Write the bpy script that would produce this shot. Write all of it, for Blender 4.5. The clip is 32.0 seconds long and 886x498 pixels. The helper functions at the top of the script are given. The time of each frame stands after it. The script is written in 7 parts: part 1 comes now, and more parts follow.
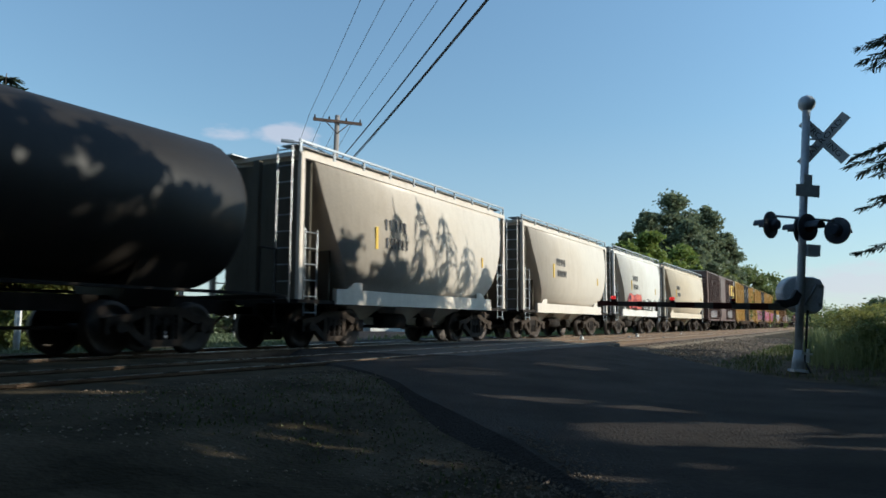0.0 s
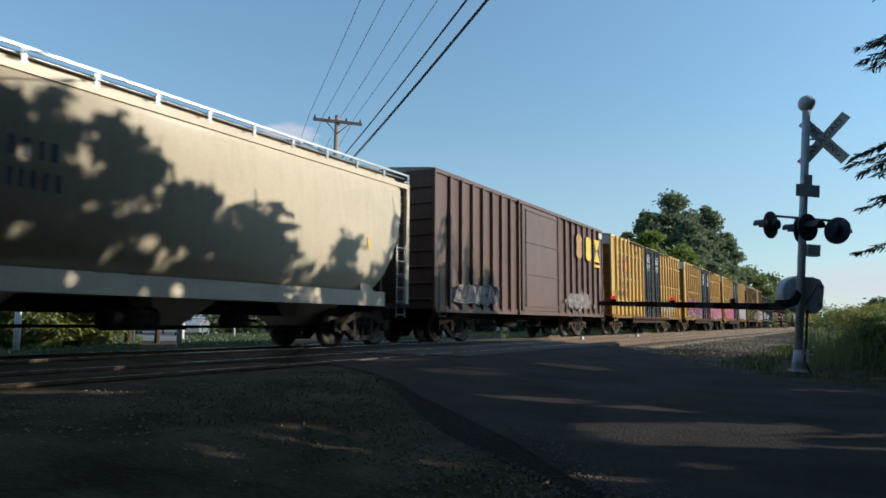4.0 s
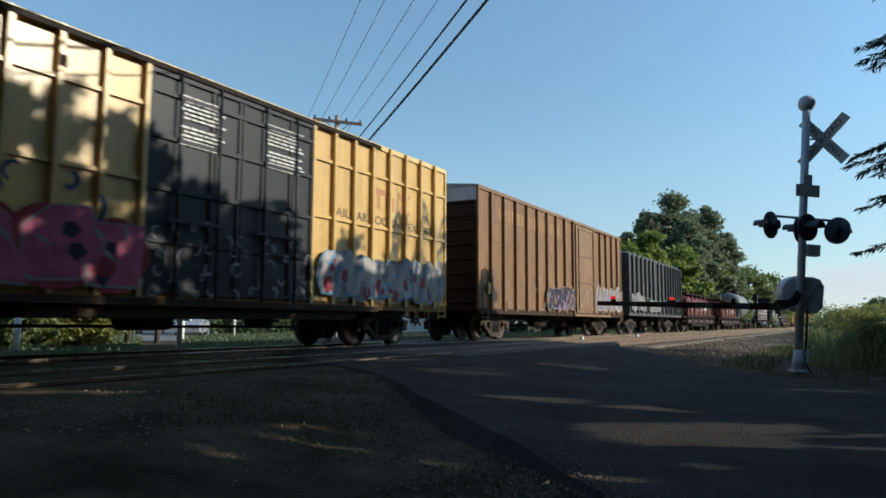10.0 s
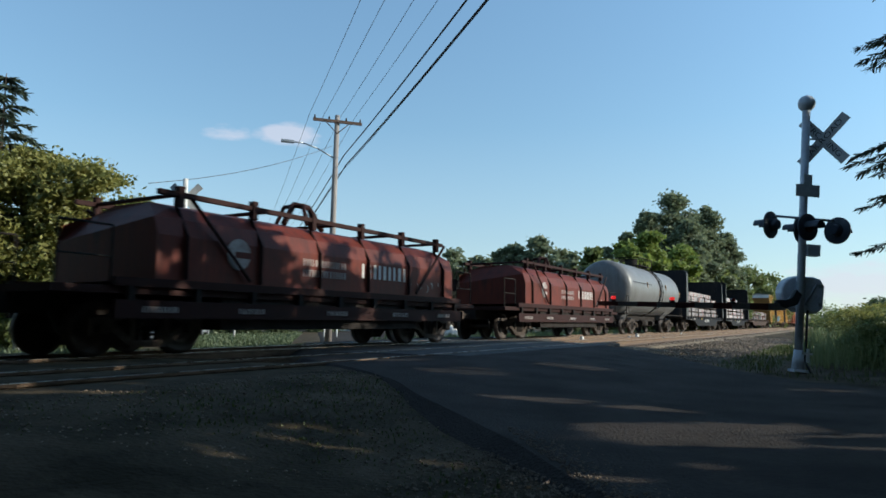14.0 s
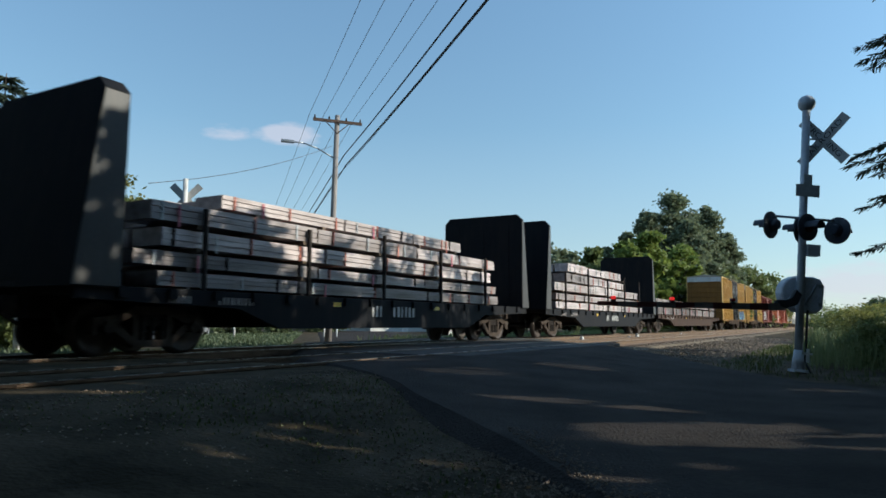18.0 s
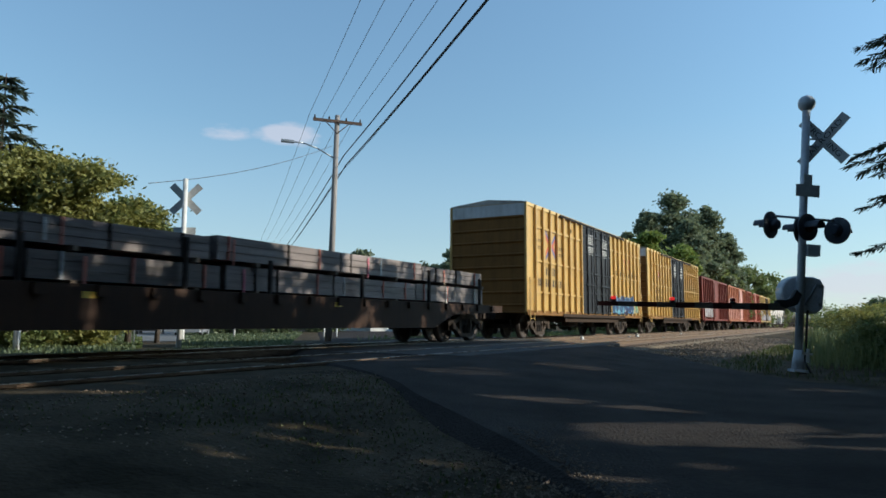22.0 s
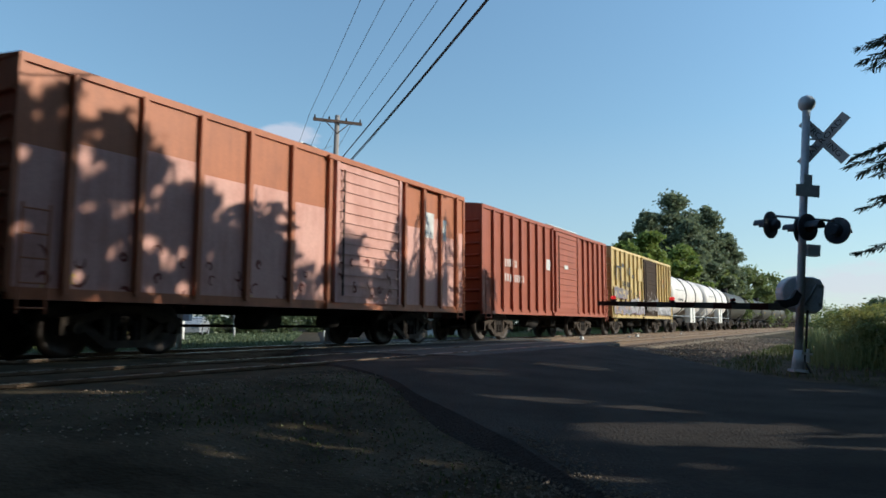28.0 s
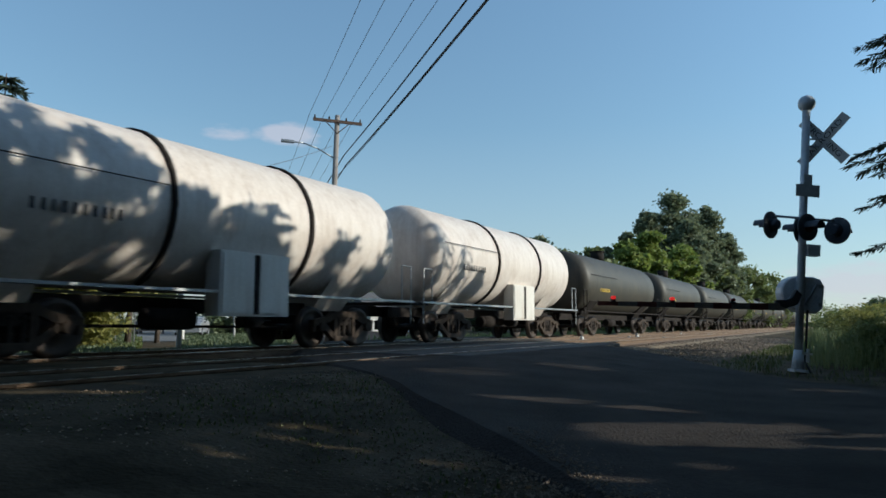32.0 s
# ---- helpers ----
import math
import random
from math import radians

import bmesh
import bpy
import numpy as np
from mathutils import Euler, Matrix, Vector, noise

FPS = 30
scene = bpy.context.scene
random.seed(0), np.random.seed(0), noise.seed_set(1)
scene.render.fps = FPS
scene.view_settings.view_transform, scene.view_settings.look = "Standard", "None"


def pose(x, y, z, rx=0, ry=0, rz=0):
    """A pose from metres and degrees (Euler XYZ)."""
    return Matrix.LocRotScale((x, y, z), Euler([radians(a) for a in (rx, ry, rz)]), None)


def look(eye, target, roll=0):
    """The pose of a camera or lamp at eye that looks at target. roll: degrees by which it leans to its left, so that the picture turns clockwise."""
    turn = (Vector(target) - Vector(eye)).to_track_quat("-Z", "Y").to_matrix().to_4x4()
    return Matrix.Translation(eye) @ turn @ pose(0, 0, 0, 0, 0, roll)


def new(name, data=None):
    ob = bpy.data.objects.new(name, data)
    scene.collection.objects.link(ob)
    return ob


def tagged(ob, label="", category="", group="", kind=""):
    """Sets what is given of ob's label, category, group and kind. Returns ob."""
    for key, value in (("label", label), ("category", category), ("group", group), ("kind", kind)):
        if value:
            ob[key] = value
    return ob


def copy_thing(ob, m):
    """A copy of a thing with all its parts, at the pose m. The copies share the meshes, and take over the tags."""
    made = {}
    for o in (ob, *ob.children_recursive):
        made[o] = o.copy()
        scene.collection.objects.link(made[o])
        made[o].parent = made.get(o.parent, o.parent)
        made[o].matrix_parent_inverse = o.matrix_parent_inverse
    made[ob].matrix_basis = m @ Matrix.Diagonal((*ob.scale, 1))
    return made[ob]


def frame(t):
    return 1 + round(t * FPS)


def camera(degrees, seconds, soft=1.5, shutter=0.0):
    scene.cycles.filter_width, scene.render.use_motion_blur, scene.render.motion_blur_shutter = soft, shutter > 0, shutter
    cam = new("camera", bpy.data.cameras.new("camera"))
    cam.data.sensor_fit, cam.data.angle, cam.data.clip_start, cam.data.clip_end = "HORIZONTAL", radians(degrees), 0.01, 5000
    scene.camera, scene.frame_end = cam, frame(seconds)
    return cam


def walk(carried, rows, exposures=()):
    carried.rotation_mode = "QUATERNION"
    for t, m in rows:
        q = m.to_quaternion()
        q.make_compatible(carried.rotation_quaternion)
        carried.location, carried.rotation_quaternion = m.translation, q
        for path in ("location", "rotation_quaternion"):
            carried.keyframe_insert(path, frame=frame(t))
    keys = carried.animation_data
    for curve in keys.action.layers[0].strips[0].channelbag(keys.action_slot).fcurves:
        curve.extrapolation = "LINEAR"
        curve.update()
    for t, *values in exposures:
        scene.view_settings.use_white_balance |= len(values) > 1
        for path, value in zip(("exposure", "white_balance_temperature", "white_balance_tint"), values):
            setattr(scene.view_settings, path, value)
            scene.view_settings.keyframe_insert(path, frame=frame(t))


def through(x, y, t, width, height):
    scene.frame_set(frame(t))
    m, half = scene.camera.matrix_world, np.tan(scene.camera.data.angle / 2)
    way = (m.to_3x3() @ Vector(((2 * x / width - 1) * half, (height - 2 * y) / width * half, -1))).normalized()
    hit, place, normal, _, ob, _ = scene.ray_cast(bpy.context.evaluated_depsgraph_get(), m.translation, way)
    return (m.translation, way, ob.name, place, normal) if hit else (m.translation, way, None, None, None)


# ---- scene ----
# World: the tracks run along +X, the train rolls towards -X, rail tops at z = 0.
EYE = Vector((0.0, 0.0, 0.57))
YAW, PITCH, ROLL = radians(29.72), radians(5.978), 0.25
cam = camera(64.2, 32.0, soft=1.6, shutter=0.2)
AHEAD = Vector((math.cos(YAW) * math.cos(PITCH), math.sin(YAW) * math.cos(PITCH), math.sin(PITCH)))
stand = look(EYE, EYE + AHEAD, ROLL)
walk(cam, [(0.0, stand), (32.0, stand)], exposures=[(0.0, 0.22, 6000, 0), (2.5, 0.13, 6000, 0), (6.0, 0.37, 6000, 0), (9.0, 0.24, 6000, 0), (12.0, 0.38, 6000, 0), (17.0, 0.28, 6000, 0), (22.5, 0.24, 6000, 0), (25.5, 0.22, 6000, 0), (29.5, 0.27, 6000, 0), (32.0, 0.08, 6000, 0)])

# ---- sky and sun ----
SUN_EL, SUN_AZ = radians(21.0), radians(156.0)   # azimuth from +Y towards +X
world = bpy.data.worlds.new("world")
scene.world = world
world.use_nodes = True
wn, wl = world.node_tree.nodes, world.node_tree.links
wn.clear()
w_out, w_bg = wn.new("ShaderNodeOutputWorld"), wn.new("ShaderNodeBackground")
sky = wn.new("ShaderNodeTexSky")
sky.sky_type, sky.sun_disc = "NISHITA", False
sky.sun_elevation, sky.sun_rotation = SUN_EL, SUN_AZ
sky.air_density, sky.dust_density, sky.ozone_density, sky.altitude = 1.0, 0.1, 0.8, 200
w_bg.inputs["Strength"].default_value = 0.18
# a small pinkish cloud bank over the far end of the road, and pale haze low on the horizon
w_tc, w_map, w_noise = wn.new("ShaderNodeTexCoord"), wn.new("ShaderNodeMapping"), wn.new("ShaderNodeTexNoise")
w_map.inputs["Scale"].default_value = (7.0, 7.0, 22.0)
w_noise.inputs["Scale"].default_value, w_noise.inputs["Detail"].default_value, w_noise.inputs["Roughness"].default_value = 1.8, 7.0, 0.6
wl.new(w_tc.outputs["Generated"], w_map.inputs["Vector"])
wl.new(w_map.outputs["Vector"], w_noise.inputs["Vector"])


def w_math(op, a, b):
    n = wn.new("ShaderNodeMath")
    n.operation = op
    for i, v in enumerate((a, b)):
        if isinstance(v, (int, float)):
            n.inputs[i].default_value = v
        else:
            wl.new(v, n.inputs[i])
    return n.outputs["Value"]


def cloud_bank(way, across, high):
    """A soft oval round a direction of the sky."""
    way = Vector(way).normalized()
    side = Vector((way.y, -way.x, 0)).normalized()
    rise = side.cross(way)
    got = []
    for axis, width in ((side, across), (rise, high)):
        d = wn.new("ShaderNodeVectorMath")
        d.operation = "DOT_PRODUCT"
        wl.new(w_tc.outputs["Generated"], d.inputs[0])
        d.inputs[1].default_value = axis
        q = w_math("DIVIDE", d.outputs["Value"], width)
        got.append(w_math("MULTIPLY", q, q))
    front = wn.new("ShaderNodeVectorMath")
    front.operation = "DOT_PRODUCT"
    wl.new(w_tc.outputs["Generated"], front.inputs[0])
    front.inputs[1].default_value = way
    r = w_math("SUBTRACT", 1.0, w_math("ADD", got[0], got[1]))
    return w_math("MULTIPLY", w_math("MAXIMUM", r, 0.0), w_math("GREATER_THAN", front.outputs["Value"], 0.5))


banks = w_math("ADD", cloud_bank((0.718, 0.648, 0.254), 0.055, 0.024), w_math("MULTIPLY", cloud_bank((0.655, 0.712, 0.253), 0.05, 0.016), 0.62))
banks = w_math("ADD", banks, w_math("MULTIPLY", cloud_bank((0.9993, -0.01, 0.045), 0.16, 0.05), 0.8))
rough_edge = w_math("SUBTRACT", w_math("MULTIPLY", w_noise.outputs["Fac"], 2.4), 1.2)
cover = w_math("MULTIPLY", w_math("MINIMUM", w_math("MAXIMUM", w_math("ADD", w_math("SUBTRACT", w_math("MULTIPLY", banks, 1.5), 0.55), rough_edge), 0.0), 0.7), w_math("MINIMUM", w_math("MULTIPLY", banks, 2.0), 0.9))
w_sep, w_low, w_mix, w_haze = wn.new("ShaderNodeSeparateXYZ"), wn.new("ShaderNodeMapRange"), wn.new("ShaderNodeMix"), wn.new("ShaderNodeMix")
w_low.inputs["From Min"].default_value, w_low.inputs["From Max"].default_value, w_low.inputs["To Max"].default_value = 0.27, 0.0, 0.62
w_mix.data_type = w_haze.data_type = "RGBA"
wl.new(w_tc.outputs["Generated"], w_sep.inputs["Vector"])
wl.new(w_sep.outputs["Z"], w_low.inputs["Value"])
wl.new(w_low.outputs["Result"], w_haze.inputs["Factor"])
# the air brightens evenly up to the middle of the sky
w_lift = wn.new("ShaderNodeValToRGB")
for e, (at_z, c) in zip((w_lift.color_ramp.elements[0], w_lift.color_ramp.elements[1], w_lift.color_ramp.elements.new(0.46), w_lift.color_ramp.elements.new(0.80)), ((0.12, 0.64), (0.24, 0.70), (0.46, 0.91), (0.80, 0.76))):
    e.position, e.color = at_z, (c * 0.97, c * 1.01, c * 1.01, 1)
w_even = wn.new("ShaderNodeMix")
w_even.data_type, w_even.blend_type = "RGBA", "MULTIPLY"
w_even.inputs["Factor"].default_value = 1.0
wl.new(w_sep.outputs["Z"], w_lift.inputs["Fac"])
wl.new(sky.outputs["Color"], w_even.inputs["A"])
wl.new(w_lift.outputs["Color"], w_even.inputs["B"])
w_side, w_glowing = wn.new("ShaderNodeVectorMath"), wn.new("ShaderNodeMix")
w_side.operation, w_side.inputs[1].default_value = "DOT_PRODUCT", (math.sin(SUN_AZ), math.cos(SUN_AZ), 0.0)
wl.new(w_tc.outputs["Generated"], w_side.inputs[0])
w_glowing.data_type, w_glowing.blend_type = "RGBA", "MULTIPLY"
w_glowing.inputs["Factor"].default_value = 1.0
wl.new(w_even.outputs["Result"], w_glowing.inputs["A"])
wl.new(w_math("ADD", w_math("MULTIPLY", w_side.outputs["Value"], 0.20), 1.04), w_glowing.inputs["B"])
wl.new(w_glowing.outputs["Result"], w_haze.inputs["A"])
w_haze.inputs["B"].default_value = (2.15, 2.55, 3.35, 1)
wl.new(cover, w_mix.inputs["Factor"])
wl.new(w_haze.outputs["Result"], w_mix.inputs["A"])
w_mix.inputs["B"].default_value = (3.5, 3.2, 3.6, 1)
wl.new(w_mix.outputs["Result"], w_bg.inputs["Color"])
wl.new(w_bg.outputs["Background"], w_out.inputs["Surface"])

SUN_DIR = Vector((math.sin(SUN_AZ) * math.cos(SUN_EL), math.cos(SUN_AZ) * math.cos(SUN_EL), math.sin(SUN_EL)))
sun_data = bpy.data.lights.new("sun", "SUN")
sun_data.energy, sun_data.angle, sun_data.color = 4.3, radians(0.40), (1.0, 0.875, 0.74)
sun = new("sun", sun_data)
sun.matrix_world = look(Vector((0, 0, 30)) + SUN_DIR * 40, Vector((0, 0, 30)))


# ---- materials ----
def nodes_of(name, rough=0.6, metal=0.0):
    m = bpy.data.materials.new(name)
    m.use_nodes = True
    b = m.node_tree.nodes["Principled BSDF"]
    b.inputs["Roughness"].default_value, b.inputs["Metallic"].default_value = rough, metal
    return m, m.node_tree.nodes, m.node_tree.links, b


def surface(name, col, col2=None, rough=0.6, metal=0.0, scale=4.0, fine=40.0, bump=0.15, stretch=(1, 1, 1), lo=0.35, hi=0.7, rvar=0.12, rand=0.0, coords="Object", gloss=0.5):
    """A colour broken by large stains and fine grain, with relief."""
    m, n, l, b = nodes_of(name, rough, metal)
    b.inputs["Specular IOR Level"].default_value = gloss
    col2 = col2 or tuple(c * 0.62 for c in col)
    tc, mp = n.new("ShaderNodeTexCoord"), n.new("ShaderNodeMapping")
    mp.inputs["Scale"].default_value = stretch
    l.new(tc.outputs[coords], mp.inputs["Vector"])
    big, small = n.new("ShaderNodeTexNoise"), n.new("ShaderNodeTexNoise")
    big.inputs["Scale"].default_value, big.inputs["Detail"].default_value, big.inputs["Roughness"].default_value = scale, 6.0, 0.62
    small.inputs["Scale"].default_value, small.inputs["Detail"].default_value = fine, 3.0
    l.new(mp.outputs["Vector"], big.inputs["Vector"])
    l.new(mp.outputs["Vector"], small.inputs["Vector"])
    mr = n.new("ShaderNodeMapRange")
    mr.inputs["From Min"].default_value, mr.inputs["From Max"].default_value = lo, hi
    l.new(big.outputs["Fac"], mr.inputs["Value"])
    mix = n.new("ShaderNodeMix")
    mix.data_type = "RGBA"
    mix.inputs["A"].default_value, mix.inputs["B"].default_value = (*col, 1), (*col2, 1)
    l.new(mr.outputs["Result"], mix.inputs["Factor"])
    mul, gr = n.new("ShaderNodeMix"), n.new("ShaderNodeMapRange")
    mul.data_type, mul.blend_type = "RGBA", "MULTIPLY"
    mul.inputs["Factor"].default_value = 1.0
    gr.inputs["To Min"].default_value, gr.inputs["To Max"].default_value = 0.72, 1.25
    l.new(small.outputs["Fac"], gr.inputs["Value"])
    l.new(mix.outputs["Result"], mul.inputs["A"])
    l.new(gr.outputs["Result"], mul.inputs["B"])
    last = mul.outputs["Result"]
    if rand:
        oi, hs, rr = n.new("ShaderNodeObjectInfo"), n.new("ShaderNodeHueSaturation"), n.new("ShaderNodeMapRange")
        rr.inputs["To Min"].default_value, rr.inputs["To Max"].default_value = 1 - rand, 1 + rand
        l.new(oi.outputs["Random"], rr.inputs["Value"])
        l.new(rr.outputs["Result"], hs.inputs["Value"])
        l.new(last, hs.inputs["Color"])
        last = hs.outputs["Color"]
    l.new(last, b.inputs["Base Color"])
    ro = n.new("ShaderNodeMapRange")
    ro.inputs["To Min"].default_value, ro.inputs["To Max"].default_value = max(0.04, rough - rvar), min(1, rough + rvar)
    l.new(big.outputs["Fac"], ro.inputs["Value"])
    l.new(ro.outputs["Result"], b.inputs["Roughness"])
    if bump:
        bp = n.new("ShaderNodeBump")
        bp.inputs["Strength"].default_value, bp.inputs["Distance"].default_value = bump, 0.02
        l.new(small.outputs["Fac"], bp.inputs["Height"])
        l.new(bp.outputs["Normal"], b.inputs["Normal"])
    return m


def car_paint(name, col, grime=(0.06, 0.045, 0.035), amount=0.55, rough=0.48, gloss=0.4):
    """Weathered railcar paint: vertical streaks of grime, rust blotches, slight oil-canning."""
    m, n, l, b = nodes_of(name, rough)
    b.inputs["Specular IOR Level"].default_value = gloss
    tc, mp, mp2 = n.new("ShaderNodeTexCoord"), n.new("ShaderNodeMapping"), n.new("ShaderNodeMapping")
    mp.inputs["Scale"].default_value, mp2.inputs["Scale"].default_value = (3.0, 3.0, 0.28), (0.8, 0.8, 0.8)
    l.new(tc.outputs["Object"], mp.inputs["Vector"])
    l.new(tc.outputs["Object"], mp2.inputs["Vector"])
    st, bl, fi = n.new("ShaderNodeTexNoise"), n.new("ShaderNodeTexNoise"), n.new("ShaderNodeTexNoise")
    for t, s, d in ((st, 2.2, 5.0), (bl, 1.4, 8.0), (fi, 26.0, 3.0)):
        t.inputs["Scale"].default_value, t.inputs["Detail"].default_value, t.inputs["Roughness"].default_value = s, d, 0.65
    l.new(mp.outputs["Vector"], st.inputs["Vector"])
    l.new(mp2.outputs["Vector"], bl.inputs["Vector"])
    l.new(mp2.outputs["Vector"], fi.inputs["Vector"])
    prod = n.new("ShaderNodeMath")
    prod.operation = "MULTIPLY"
    l.new(st.outputs["Fac"], prod.inputs[0])
    l.new(bl.outputs["Fac"], prod.inputs[1])
    mr = n.new("ShaderNodeMapRange")
    mr.inputs["From Min"].default_value, mr.inputs["From Max"].default_value, mr.inputs["To Max"].default_value = 0.18, 0.42, amount
    l.new(prod.outputs["Value"], mr.inputs["Value"])
    mix = n.new("ShaderNodeMix")
    mix.data_type = "RGBA"
    mix.inputs["A"].default_value, mix.inputs["B"].default_value = (*col, 1), (*grime, 1)
    l.new(mr.outputs["Result"], mix.inputs["Factor"])
    hs, rr = n.new("ShaderNodeHueSaturation"), n.new("ShaderNodeMapRange")
    rr.inputs["To Min"].default_value, rr.inputs["To Max"].default_value = 0.82, 1.16
    l.new(fi.outputs["Fac"], rr.inputs["Value"])
    l.new(rr.outputs["Result"], hs.inputs["Value"])
    l.new(mix.outputs["Result"], hs.inputs["Color"])
    l.new(hs.outputs["Color"], b.inputs["Base Color"])
    bp = n.new("ShaderNodeBump")
    bp.inputs["Strength"].default_value, bp.inputs["Distance"].default_value = 0.25, 0.03
    l.new(bl.outputs["Fac"], bp.inputs["Height"])
    l.new(bp.outputs["Normal"], b.inputs["Normal"])
    return m


def glow(name, col, strength):
    m, n, l, b = nodes_of(name, 0.3)
    b.inputs["Base Color"].default_value = (*col, 1)
    b.inputs["Emission Color"].default_value, b.inputs["Emission Strength"].default_value = (*col, 1), strength
    return m


def leaf_material(name, col, col2, through=0.28):
    m, n, l, b = nodes_of(name, 0.55)
    g, mix = n.new("ShaderNodeNewGeometry"), n.new("ShaderNodeMix")
    mix.data_type = "RGBA"
    mix.inputs["A"].default_value, mix.inputs["B"].default_value = (*col, 1), (*col2, 1)
    l.new(g.outputs["Random Per Island"], mix.inputs["Factor"])
    l.new(mix.outputs["Result"], b.inputs["Base Color"])
    tr, ad = n.new("ShaderNodeBsdfTranslucent"), n.new("ShaderNodeMixShader")
    ad.inputs["Fac"].default_value = through
    l.new(mix.outputs["Result"], tr.inputs["Color"])
    l.new(b.outputs["BSDF"], ad.inputs[1])
    l.new(tr.outputs["BSDF"], ad.inputs[2])
    l.new(ad.outputs["Shader"], n["Material Output"].inputs["Surface"])
    return m


